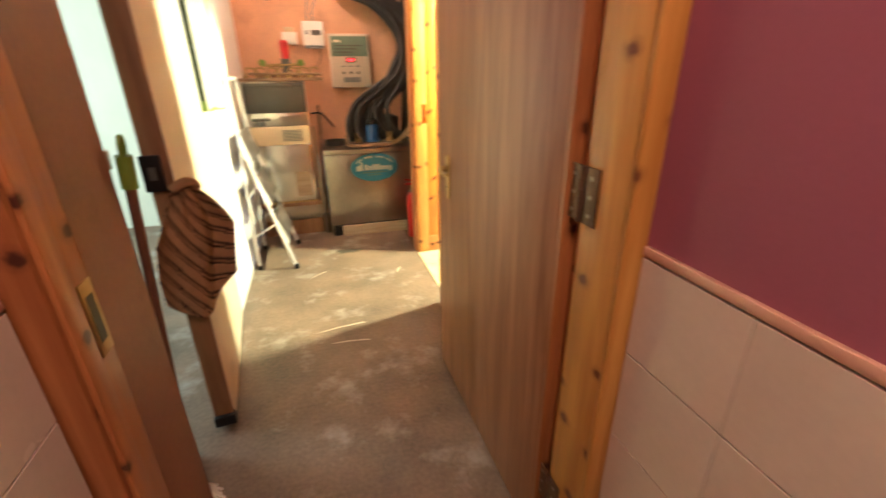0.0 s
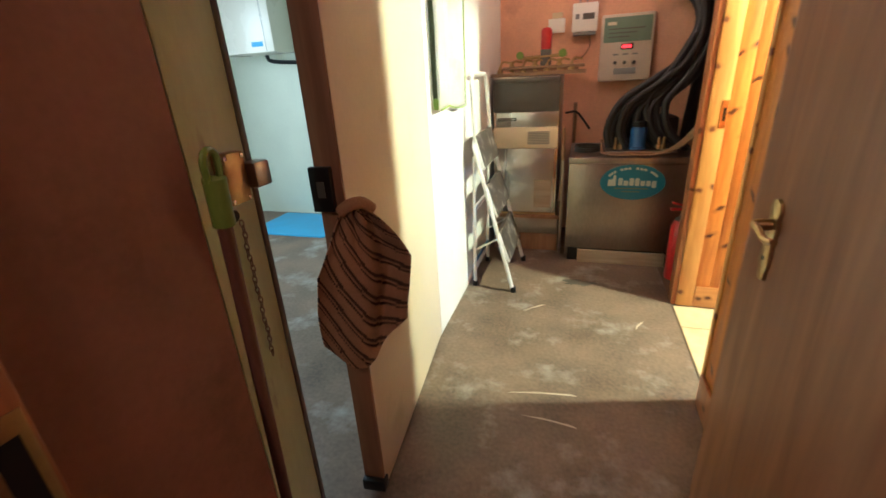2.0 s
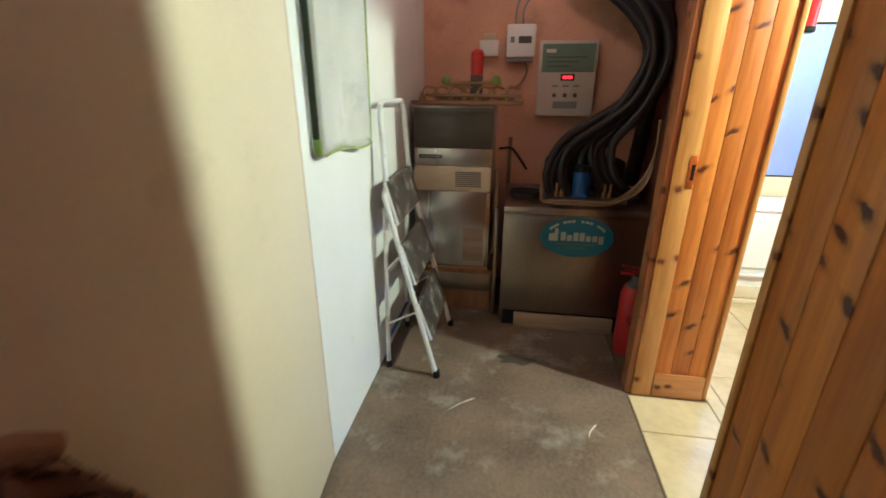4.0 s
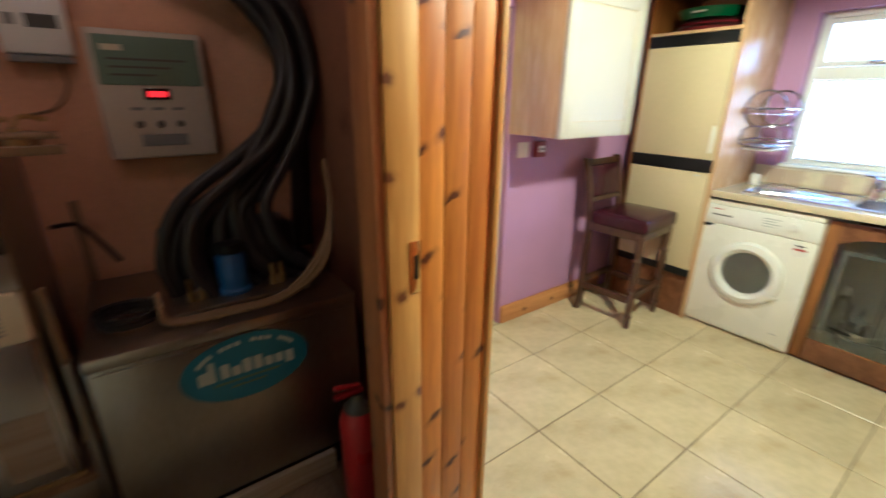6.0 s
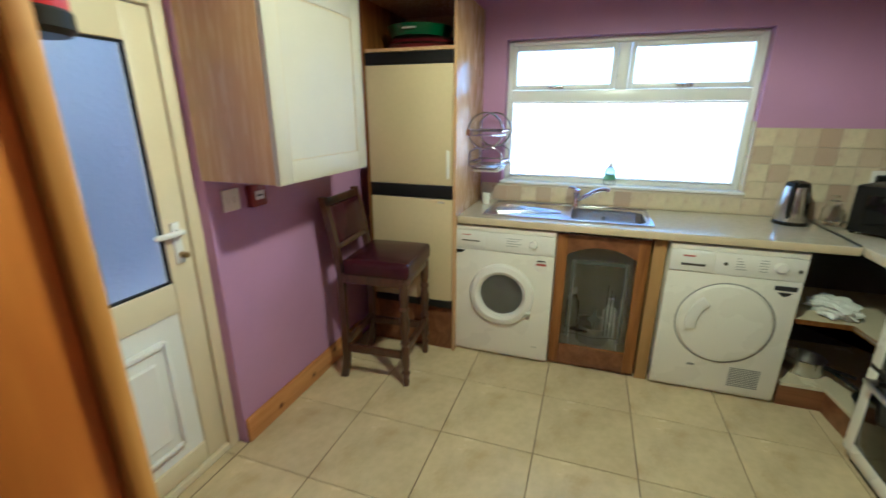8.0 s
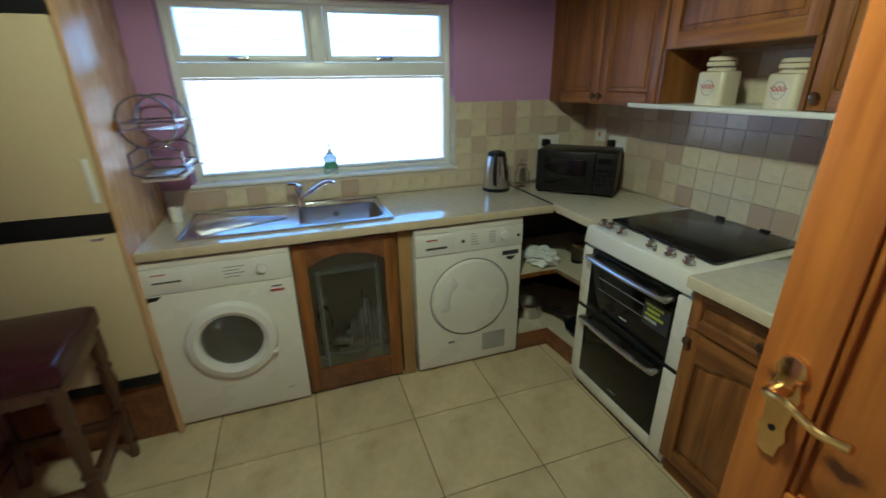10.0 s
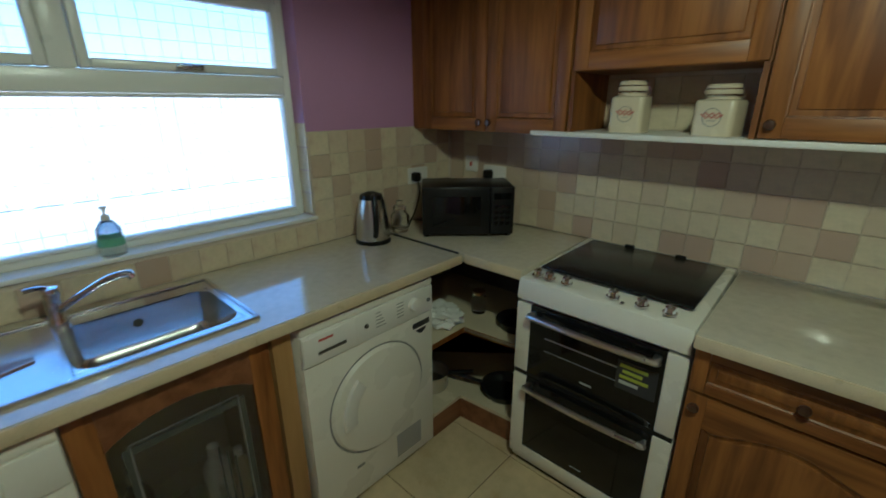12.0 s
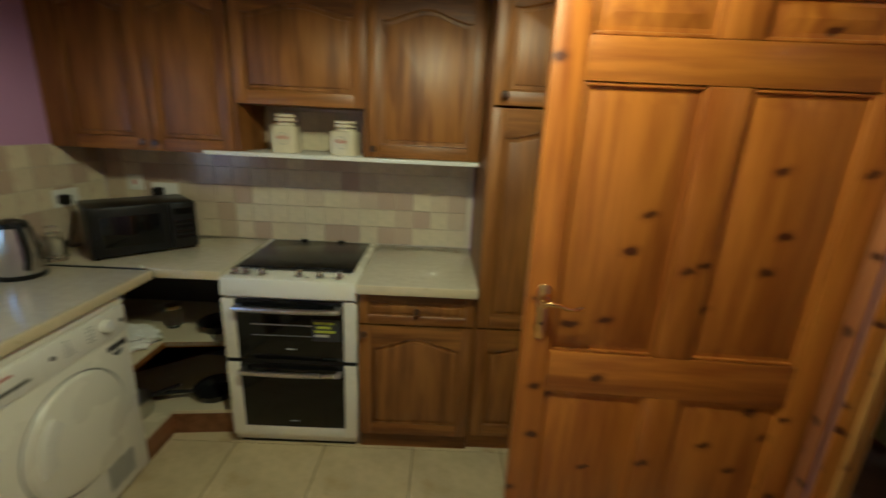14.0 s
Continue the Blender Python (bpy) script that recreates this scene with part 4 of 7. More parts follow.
part("spout", tube([(0.185, -0.055, 0.055), (0.15, -0.11, 0.095), (0.11, -0.17, 0.135), (0.085, -0.215, 0.145), (0.08, -0.225, 0.132)], 0.011, 12, smooth=6), M["chrome"], tap)
part("tap_lever", tube([(0.195, -0.045, 0.115), (0.185, -0.02, 0.130), (0.175, 0.01, 0.132)], 0.007, 10, smooth=4), M["chrome"], tap)

# sink cabinet with a glazed door, and the post beside it
sc = thing("sink_cabinet", "brown wooden sink cabinet with arched glazed door", "cabinet", at=(4.058, 3.448, 0), turn=-90)
carcass(sc, 0.49, 0.54, 0.10, 0.856, "cream_front", 0.022, top=False)
part("plinth", box(0, 0.49, 0.025, 0.045, 0.0, 0.099), M["oak_y"], sc)
dr = part("door", box(0.058, 0.432, 0.010, 0.014, 0.14, 0.79), M["tinted"], sc, "smoky glass pane of the door", shade=None)
part("stile", box(0.002, 0.062, 0, 0.021, 0.02, 0.835, bevel=0.003), M["oak"], dr)
part("stile", box(0.428, 0.488, 0, 0.021, 0.02, 0.835, bevel=0.003), M["oak"], dr)
part("rail", box(0.062, 0.428, 0.0005, 0.021, 0.02, 0.145, bevel=0.003), M["oak_y"], dr)
edge = [(0.062 + 0.366 * i / 14, 0.715 + 0.055 * math.sin(math.pi * i / 14) ** 0.8) for i in range(15)]
part("rail", plate([(0.428, 0.834), (0.062, 0.834)] + edge, -0.021, -0.0005, on(FACE_SOUTH, 0, 0, 0)), M["oak_y"], dr, "arched top rail")
part("beading", tube([(0.064, 0.002, 0.148), (0.426, 0.002, 0.148)], 0.005, 8), M["oak"], dr)
for zz in (0.22,):
    part("lead_line", tube([(0.065, 0.008, zz), (0.15, 0.008, zz + 0.006), (0.25, 0.008, zz - 0.008), (0.34, 0.008, zz + 0.008), (0.425, 0.008, zz)], 0.0025, 6, smooth=5), M["dark_grey"], dr)
part("lead_line", tube([(0.11, 0.008, 0.155), (0.11, 0.008, 0.70), (0.38, 0.008, 0.70), (0.38, 0.008, 0.155)], 0.0025, 6), M["wire"], dr)
part("motif", plate([(0.245, 0.42), (0.256, 0.36), (0.285, 0.335), (0.256, 0.31), (0.245, 0.25), (0.234, 0.31), (0.205, 0.335), (0.234, 0.36)], -0.0095, -0.0085, on(FACE_SOUTH, 0, 0, 0)), M["etched"], dr, "grey etched star shape")
for q in ((0.092, 0.114, 0.20, 0.69), (0.376, 0.398, 0.20, 0.69), (0.115, 0.375, 0.668, 0.69)):
    part("etched_band", box(q[0], q[1], 0.0085, 0.0095, q[2], q[3]), M["etched"], dr, "pale etched border band")
for k in range(3):
    part("etched_line", box(0.30 + 0.02 * k, 0.306 + 0.02 * k, 0.0085, 0.0095, 0.24, 0.56 - 0.03 * k), M["etched"], dr)
solid("filler_post", box(4.062, 4.60, 2.885, 2.948, 0, 0.857, bevel=0.002), M["ochre"], "plain ochre wood end panel beside the dryer", "panel")
pan = thing("saucepan", "steel saucepan on the cabinet floor behind glass", "saucepan", at=(4.24, 3.20, 0.117))
part("body", lathe([(0, 0), (0.095, 0), (0.10, 0.01), (0.10, 0.11), (0.104, 0.112), (0.097, 0.112), (0.095, 0.012), (0, 0.01)], 26), M["steel"], pan)
part("handle", tube([(-0.09, 0.03, 0.09), (-0.12, 0.12, 0.11)], 0.009, 8), M["black"], pan)




def cleaning_bottle(at, tall, wide, material):
    b = thing("cleaning_bottle", "plastic cleaning bottle standing in the sink cabinet", "bottle", at=at)
    part("body", lathe([(0, 0), (wide, 0), (wide, tall * 0.62), (wide * 0.45, tall * 0.78), (wide * 0.36, tall * 0.82), (0, tall * 0.82)], 18), M[material], b)
    part("cap", lathe([(wide * 0.42, tall * 0.821), (wide * 0.42, tall * 0.96), (0, tall)], 14), M["white_plastic"], b)


cleaning_bottle((4.36, 3.33, 0.117), 0.30, 0.042, "soap")
cleaning_bottle((4.33, 3.10, 0.117), 0.26, 0.045, "white_plastic")
cleaning_bottle((4.30, 3.03, 0.117), 0.22, 0.035, "jar")


# ---- kitchen: appliances ----
def appliance_body(parent, w, h, depth, split):
    """White casing with a facia across the top."""
    part("casing", box(0, w, 0.012, depth, 0.012, h - 0.03, bevel=0.006), M["white_enamel"], parent)
    part("top", box(0, w, 0.0, depth, h - 0.029, h, bevel=0.006), M["white_enamel"], parent)
    part("front_panel", box(0.001, w - 0.001, 0.0, 0.0115, 0.03, split - 0.002, bevel=0.004), M["white_enamel"], parent)
    for x in (0.05, w - 0.05):
        part("foot", lathe([(0, 0), (0.02, 0), (0.02, 0.012), (0, 0.012)], 12, Matrix.Translation((x, 0.06, 0))), M["black"], parent)
    return part("facia", box(0.001, w - 0.001, -0.004, 0.0115, split, h - 0.0295, bevel=0.005), M["white_plastic"], parent)


def dial(parent, x, z, r, y=-0.004):
    part("dial", lathe([(r, 0), (r * 0.97, 0.012), (r * 0.8, 0.018), (0, 0.019)], 24, on(FACE_SOUTH, x, y, z)), M["white_plastic"], parent)


def ring_disc(profile, x, z, y=0.0, seg=48):
    return lathe(profile, seg, on(FACE_SOUTH, x, y, z))


F = FACE_SOUTH
wm = thing("washing_machine", "white front-loading washing machine with round glass door", "washing machine", at=(4.032, 4.048, 0), turn=-90)
fac = appliance_body(wm, 0.597, 0.845, 0.55, 0.70)
part("drawer", box(0.03, 0.19, -0.009, -0.0035, 0.722, 0.80, bevel=0.004), M["white_plastic"], fac)
part("drawer_grip", box(0.05, 0.16, -0.0105, -0.0085, 0.752, 0.760, bevel=0.001), M["dark_grey"], fac)
part("brand_mark", box(0.05, 0.105, -0.0098, -0.009, 0.789, 0.794), M["red_ink"], fac)
for k in range(4):
    part("print_line", box(0.32, 0.385 + 0.02 * (k % 2), -0.0048, -0.004, 0.740 + 0.015 * k, 0.743 + 0.015 * k), M["grey_plastic"], fac)
dial(fac, 0.475, 0.765, 0.024)
for k in range(3):
    part("button", box(0.405 + 0.014 * k, 0.413 + 0.014 * k, -0.007, -0.004, 0.735, 0.743, bevel=0.001), M["white_plastic"], fac)
part("sticker", ring_disc([(0, 0.001), (0.04, 0.001), (0.04, 0)], 0.522, 0.640), M["white_plastic"], wm, "round white sticker with red print")
part("sticker_print", box(0.495, 0.552, -0.0022, -0.0012, 0.640, 0.652), M["red_ink"], wm)
part("sticker_print", box(0.50, 0.545, -0.0022, -0.0012, 0.664, 0.670), M["ink"], wm)
part("rust_chip", plate([(0.003, 0.655), (0.003, 0.692), (0.07, 0.692), (0.05, 0.675), (0.02, 0.672)], -0.001, 0.0012, on(F, 0, 0, 0)), M["black"], wm, "dark chipped corner")
wd = part("door", ring_disc([(0.128, 0.0), (0.195, 0.0), (0.195, 0.012), (0.185, 0.026), (0.155, 0.034), (0.135, 0.022), (0.128, 0.0)], 0.30, 0.43), M["white_plastic"], wm, "round white door ring")
part("porthole", ring_disc([(0, 0.03), (0.06, 0.026), (0.10, 0.018), (0.13, 0.0)], 0.30, 0.43, seg=40), M["porthole"], wd, "dark bulging glass")
part("drum", ring_disc([(0, -0.008), (0.10, -0.008), (0.132, -0.001)], 0.30, 0.43, seg=32), M["black"], wd)
part("door_grip", box(0.455, 0.485, -0.032, 0.0, 0.33, 0.35, bevel=0.006), M["white_plastic"], wd)
part("kick_mark", box(0.50, 0.53, -0.0008, 0.0, 0.105, 0.109), M["grey_plastic"], wm)

dry = thing("tumble_dryer", "white tumble dryer with round solid door", "tumble dryer", at=(4.032, 2.872, 0), turn=-90)
fac = appliance_body(dry, 0.597, 0.845, 0.55, 0.70)
part("drawer", box(0.004, 0.205, -0.008, -0.0035, 0.706, 0.808, bevel=0.004), M["white_plastic"], fac)
part("drawer_grip", box(0.055, 0.165, -0.0095, -0.0075, 0.735, 0.747, bevel=0.002), M["dark_grey"], fac)
part("brand_mark", box(0.06, 0.115, -0.0088, -0.008, 0.782, 0.790), M["red_ink"], fac)
dial(fac, 0.487, 0.765, 0.027)
part("button", ring_disc([(0, 0.006), (0.008, 0.005), (0.009, 0)], 0.255, 0.76, -0.004, 14), M["dark_grey"], fac)
part("button", ring_disc([(0, 0.006), (0.008, 0.005), (0.009, 0)], 0.57, 0.755, -0.004, 14), M["dark_grey"], fac)
for k in range(5):
    part("print_line", box(0.40, 0.435, -0.0048, -0.004, 0.735 + 0.014 * k, 0.738 + 0.014 * k), M["grey_plastic"], fac)
    part("print_line", box(0.30, 0.345 - 0.006 * k, -0.0048, -0.004, 0.735 + 0.014 * k, 0.738 + 0.014 * k), M["grey_plastic"], fac)
dd = part("door", ring_disc([(0, 0.022), (0.19, 0.020), (0.212, 0.014), (0.222, 0.0)], 0.30, 0.43, seg=56), M["white_enamel"], dry, "round white door")
part("door_gap", ring_disc([(0.222, 0.0), (0.226, 0.0015), (0.229, 0.0)], 0.30, 0.43, seg=56), M["grey_plastic"], dry)
arc = [(0.30 + r * math.cos(radians(t)), 0.43 + r * math.sin(radians(t))) for r, ts in ((0.185, range(128, 195, 6)), (0.13, range(194, 127, -6))) for t in ts]
part("door_grip", plate(arc, 0.018, 0.034, on(F, 0, 0, 0), bevel=0.006), M["white_plastic"], dd, "curved grip")
part("label", box(0.483, 0.577, -0.0016, -0.0002, 0.648, 0.672), M["ink"], dry, "black energy label")
part("label", plate([(0.50, 0.638), (0.515, 0.622), (0.53, 0.616), (0.545, 0.622), (0.56, 0.638)], 0, 0.0015, on(F, 0, 0, 0)), M["ink"], dry)
for k in range(11):
    part("vent_slot", box(0.375, 0.515, -0.0014, -0.0002, 0.075 + 0.0105 * k, 0.080 + 0.0105 * k), M["grey_plastic"], dry)
part("small_badge", box(0.17, 0.205, -0.0015, -0.0002, 0.163, 0.175), M["grey_plastic"], dry)

# cooker
ck = thing("cooker", "white freestanding electric cooker with black ceramic hob", "cooker", at=(3.718, 2.112, 0), turn=180)
w = 0.612
part("casing", box(0.002, w - 0.002, 0.02, 0.60, 0.02, 0.862, bevel=0.004), M["white_enamel"], ck)
for x in (0.04, w - 0.04):
    for y in (0.07, 0.55):
        part("foot", lathe([(0, 0), (0.02, 0), (0.02, 0.02), (0, 0.02)], 12, Matrix.Translation((x, y, 0))), M["black"], ck)
own = bmesh.new()
v, fs = faces_box(own, 0, w, -0.012, 0.60, 0.80, 0.905)
for q in v:
    if q.co.z > 0.9 and q.co.y < 0:
        q.co.y, q.co.z = 0.0, 0.882
bmesh.ops.bevel(own, geom=own.edges[:], offset=0.008, segments=2, affect="EDGES", profile=0.5)
part("hob_surround", own, M["white_enamel"], ck)
part("hob_glass", box(0.035, w - 0.035, 0.105, 0.575, 0.899, 0.9085, bevel=0.002), M["hob"], ck, "black ceramic hob")
for x in (0.20, 0.41):
    part("hinge_cap", box(x - 0.02, x + 0.02, 0.578, 0.592, 0.904, 0.914, bevel=0.003), M["black"], ck)
slope = Matrix.Translation((0, 0.045, 0.8915)) @ Matrix.Rotation(radians(2.2), 4, "X")
for x in (0.055, 0.105, 0.175, 0.345, 0.44, 0.525):
    kn = part("control_knob", lathe([(0.022, 0), (0.022, 0.005), (0.017, 0.007), (0.016, 0.022), (0.013, 0.025), (0, 0.025)], 24, slope @ Matrix.Translation((x, 0, 0.0))), M["chrome"], ck, "chrome control knob")
    part("pointer", box(x - 0.0035, x + 0.0035, 0.030, 0.060, 0.914, 0.922, bevel=0.002), M["steel"], kn)
part("indicator", lathe([(0, 0.004), (0.006, 0.003), (0.006, 0)], 12, slope @ Matrix.Translation((0.385, -0.022, 0))), M["dark_grey"], ck)
for name, z0, z1 in (("top_oven_door", 0.485, 0.785), ("main_oven_door", 0.06, 0.465)):
    fb = box(0.0, 0.062, -0.004, 0.018, z0, z1, bevel=0.005)
    if z0 < 0.1:
        box(0.062, w - 0.062, -0.004, 0.018, z0, z0 + 0.055, bevel=0.004, bm=fb)
    d = part(name, fb, M["white_enamel"], ck, "white framed glass oven door")
    part("stile", box(w - 0.062, w, -0.004, 0.018, z0, z1, bevel=0.005), M["white_enamel"], d)
    part("glass", box(0.0625, w - 0.0625, -0.002, 0.017, (z0 + 0.0555) if z0 < 0.1 else z0, z1, bevel=0.002), M["black_gloss"], d, "black glass")
    hb = bmesh.new()
    zh = z1 - 0.028
    tube([(0.075, -0.036, zh), (0.10, -0.046, zh), (w / 2, -0.054, zh), (w - 0.10, -0.046, zh), (w - 0.075, -0.036, zh)], 0.012, 10, hb, smooth=5)
    for x in (0.085, w - 0.085):
        box(x - 0.012, x + 0.012, -0.04, -0.002, zh - 0.010, zh + 0.010, bevel=0.003, bm=hb)
    part("handle", hb, M["steel"], d, "brushed metal bar handle")
    part("brand_mark", box(w / 2 - 0.022, w / 2 + 0.022, -0.0032, -0.0022, z0 + 0.055 if z0 > 0.1 else z0 + 0.09, z0 + 0.062 if z0 > 0.1 else z0 + 0.093), M["sticker_ink"], d)
    if z0 > 0.1:
        part("oven_shelf", box(0.13, w - 0.20, -0.0035, -0.0022, 0.663, 0.668), M["wire"], d)
        part("oven_shelf", box(0.13, w - 0.20, -0.0035, -0.0022, 0.610, 0.613), M["grey_plastic"], d)
        st = part("sticker", box(w - 0.205, w - 0.075, -0.0040, -0.0022, 0.590, 0.700), M["ink"], d, "black sticker with yellow-green print")
        for k, (a0, a1) in enumerate(((0.01, 0.10), (0.02, 0.085), (0.012, 0.105), (0.012, 0.075))):
            part("print_bar", box(w - 0.205 + a0, w - 0.205 + a1, -0.0052, -0.0041, 0.676 - 0.021 * k, 0.688 - 0.021 * k), M["lime_ink"] if k < 3 else M["sticker_ink"], st)
part("door_gap", box(0.004, w - 0.004, 0.0, 0.019, 0.466, 0.484), M["black"], ck)
part("bottom_gap", box(0.02, w - 0.02, 0.03, 0.05, 0.0, 0.055), M["black"], ck)

# open corner shelving
cs = thing("corner_shelf_unit", "open corner base unit with cream shelves and clutter", "shelf unit", at=(3.74, 2.04, 0))
out = [(0.0, -0.52), (0.86, -0.52), (0.86, 0.215), (0.31, 0.215), (0.31, 0.02), (0.0, -0.01)]
part("shelf", plate(out, 0.118, 0.136), M["jar"], cs, "cream shelf board")
part("shelf", plate([(0.0, -0.52), (0.86, -0.52), (0.86, 0.215), (0.33, 0.215), (0.33, -0.02), (0.0, -0.06)], 0.475, 0.493), M["jar"], cs, "cream shelf board")
part("shelf_edge", plate([(0.33, 0.215), (0.33, -0.02), (0.0, -0.06), (0.0, -0.062), (0.326, -0.0225), (0.326, 0.215)], 0.47, 0.495), M["oak"], cs)
part("plinth", plate([(0.315, 0.215), (0.315, 0.015), (0.0, -0.015), (0.0, -0.033), (0.333, -0.003), (0.333, 0.215)], 0.0, 0.117), M["oak_y"], cs, "brown plinth board")
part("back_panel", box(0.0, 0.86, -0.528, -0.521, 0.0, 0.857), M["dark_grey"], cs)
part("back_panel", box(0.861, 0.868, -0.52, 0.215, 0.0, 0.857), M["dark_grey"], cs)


def frying_pan(at, turn, r=0.115):
    p = thing("frying_pan", "black frying pan with long handle on a shelf", "frying pan", at=at, turn=turn)
    part("body", lathe([(0, 0), (r * 0.8, 0), (r, 0.045), (r + 0.004, 0.046), (r * 0.97, 0.042), (r * 0.78, 0.006), (0, 0.006)], 26), M["black"], p)
    part("handle", tube([(r * 0.96, 0, 0.04), (r + 0.09, 0, 0.055), (r + 0.18, 0, 0.06)], 0.010, 8, smooth=4), M["black"], p)


frying_pan((3.90, 1.90, 0.137), 25)
frying_pan((3.88, 1.84, 0.494), 200, 0.10)
po = thing("saucepan", "dull steel saucepan on the bottom shelf", "saucepan", at=(4.22, 2.10, 0.137))
part("body", lathe([(0, 0), (0.085, 0), (0.09, 0.01), (0.09, 0.085), (0.094, 0.087), (0.086, 0.086), (0.084, 0.012), (0, 0.01)], 26), M["steel"], po)
part("handle", tube([(-0.06, -0.06, 0.07), (-0.16, -0.15, 0.08)], 0.009, 8), M["black"], po)
sk = bmesh.new()
bmesh.ops.create_icosphere(sk, subdivisions=4, radius=1.0)
for v in sk.verts:
    n_ = v.co.normalized()
    r_ = 1 + 0.22 * math.sin(7 * n_.x + 3 * n_.z) * math.cos(6 * n_.y) + 0.10 * math.sin(17 * n_.x * n_.y + 11 * n_.z) + 0.06 * math.sin(23 * n_.z - 19 * n_.y)
    v.co = Vector((0.125 * n_.x * r_, 0.10 * n_.y * r_, max(0.0, 0.035 + 0.045 * n_.z * r_)))
solid("plastic_bag", sk, M["cloth"], "crumpled white plastic bag on the upper shelf", "bag", at=Matrix.Translation((4.20, 2.05, 0.494)), shade=30)
jr = thing("jar", "small glass jar with lid on the upper shelf", "jar", at=(4.12, 1.84, 0.494))
part("body", lathe([(0, 0), (0.035, 0), (0.038, 0.01), (0.038, 0.09), (0.03, 0.10), (0, 0.10)], 18), M["tinted"], jr)
part("lid", lathe([(0, 0.101), (0.034, 0.101), (0.034, 0.118), (0, 0.12)], 18), M["old_brass"], jr)

# tall fridge housing
fh = thing("fridge_housing", "tall wooden fridge housing with open top shelf", "cabinet", at=(4.0, 4.60, 0), turn=-90)
part("side_panel", box(0.548, 0.566, 0.0, 0.605, 0.0, 2.10, bevel=0.002), M["beech"], fh, "pale beech side panel")
part("side_panel", box(0.0, 0.018, 0.0, 0.605, 0.0, 2.10, bevel=0.002), M["oak"], fh)
part("shelf", box(0.0185, 0.5475, 0.005, 0.60, 1.805, 1.823), M["beech"], fh)
part("top", box(0.0185, 0.5475, 0.0, 0.605, 2.082, 2.10), M["beech"], fh)
part("back", box(0.0185, 0.5475, 0.596, 0.604, 1.8235, 2.0815), M["beech"], fh)
part("plinth", box(0.0185, 0.5475, 0.02, 0.04, 0.0, 0.30), M["oak_y"], fh, "brown plinth board")
frg = thing("fridge_freezer", "yellowed cream fridge freezer with black trim bands", "fridge", at=(4.0, 4.58, 0), turn=-90)
part("cabinet", box(0.002, 0.526, 0.05, 0.57, 0.301, 1.80), M["fridge"], frg)
d = part("freezer_door", box(0.003, 0.525, -0.012, 0.048, 1.078, 1.735, bevel=0.006), M["fridge"], frg, "upper cream door")
part("grip", box(0.492, 0.512, -0.0155, -0.0115, 1.12, 1.28, bevel=0.003), M["white_plastic"], d)
d = part("fridge_door", box(0.003, 0.525, -0.012, 0.048, 0.352, 0.998, bevel=0.006), M["fridge"], frg, "lower cream door")
part("badge", box(0.44, 0.48, -0.0135, -0.0115, 0.975, 0.985), M["steel"], d)
for a0, b0 in ((1.0, 1.076), (1.737, 1.80), (0.302, 0.350)):
    part("trim_band", box(0.002, 0.526, -0.010, 0.048, a0, b0, bevel=0.003), M["black"], frg, "black plastic trim band")
tray = thing("tray", "stack of grey metal trays on the top shelf", "tray", at=(4.22, 4.31, 1.8235))
for k in range(4):
    part("tray_layer", lathe([(0, 0.0), (0.185, 0.0), (0.205, 0.016), (0.208, 0.018), (0.20, 0.018), (0.182, 0.004), (0, 0.004)], 30, Matrix.Translation((0.006 * k, -0.005 * k, 0.013 * k))), M["steel_dull"] if k % 2 else M["dark_red"], tray)
tr2 = thing("round_tray", "round dark green drinks tray on the stack", "tray", at=(4.22, 4.33, 1.8960))
part("body", lathe([(0, 0), (0.165, 0), (0.185, 0.05), (0.189, 0.055), (0.183, 0.054), (0.163, 0.006), (0, 0.006)], 36), M["green_tray"], tr2)
part("lettering_bar", box(-0.196, -0.184, -0.05, 0.03, 0.024, 0.034, bevel=0.003), M["sticker_ink"], tr2, "pale printed bar")

# wall cupboard by the back door, facing south
nc = thing("wall_cabinet", "beech wall cabinet with cream framed door", "cabinet", at=(2.895, 4.342, 0))
part("carcass", box(0, 0.63, 0.021, 0.366, 1.232, 1.945, bevel=0.002), M["beech"], nc, "pale beech sides")
nd = part("door", box(0.001, 0.629, 0.004, 0.020, 1.23, 1.945), M["cream_front"], nc, "cream framed door")
for nm, q in (("stile", (0.001, 0.075, 1.23, 1.945)), ("stile", (0.555, 0.629, 1.23, 1.945)), ("rail", (0.075, 0.555, 1.23, 1.31)), ("rail", (0.075, 0.555, 1.865, 1.945))):
    part(nm, box(q[0], q[1], -0.001, 0.0039, q[2], q[3], bevel=0.0015), M["cream_front"], nd)
bm = bmesh.new()
for q in ((0.076, 0.081, 1.311, 1.864), (0.549, 0.554, 1.311, 1.864), (0.082, 0.548, 1.859, 1.864), (0.082, 0.548, 1.311, 1.315)):
    box(q[0], q[1], 0.0025, 0.0038, q[2], q[3], bm=bm)
part("groove_line", bm, M["cream_line"], nd)

# skirting, switches
solid("baseboard", box(2.915, 3.978, 4.690, 4.7095, 0, 0.125, bevel=0.006), wood("pine_skirting", (0.60, 0.29, 0.08), (0.44, 0.18, 0.04), 0.35, axis="X", knots=(0.12, 0.03, 0.01), knot_cells=(8, 10), knot_at=0.14, knot_share=0.42, coat=0.3), "varnished pine skirting board along the lilac wall", "baseboard", "structure")
sw = thing("light_switch", "white double light switch on the lilac wall", "switch", at=(3.02, 4.71, 1.135))
part("plate", box(-0.045, 0.045, -0.012, -0.0005, -0.045, 0.045, bevel=0.004), M["white_plastic"], sw)
for x in (-0.022, 0.008):
    part("rocker", box(x, x + 0.015, -0.016, -0.0115, -0.014, 0.014, bevel=0.002), M["white_plastic"], sw)
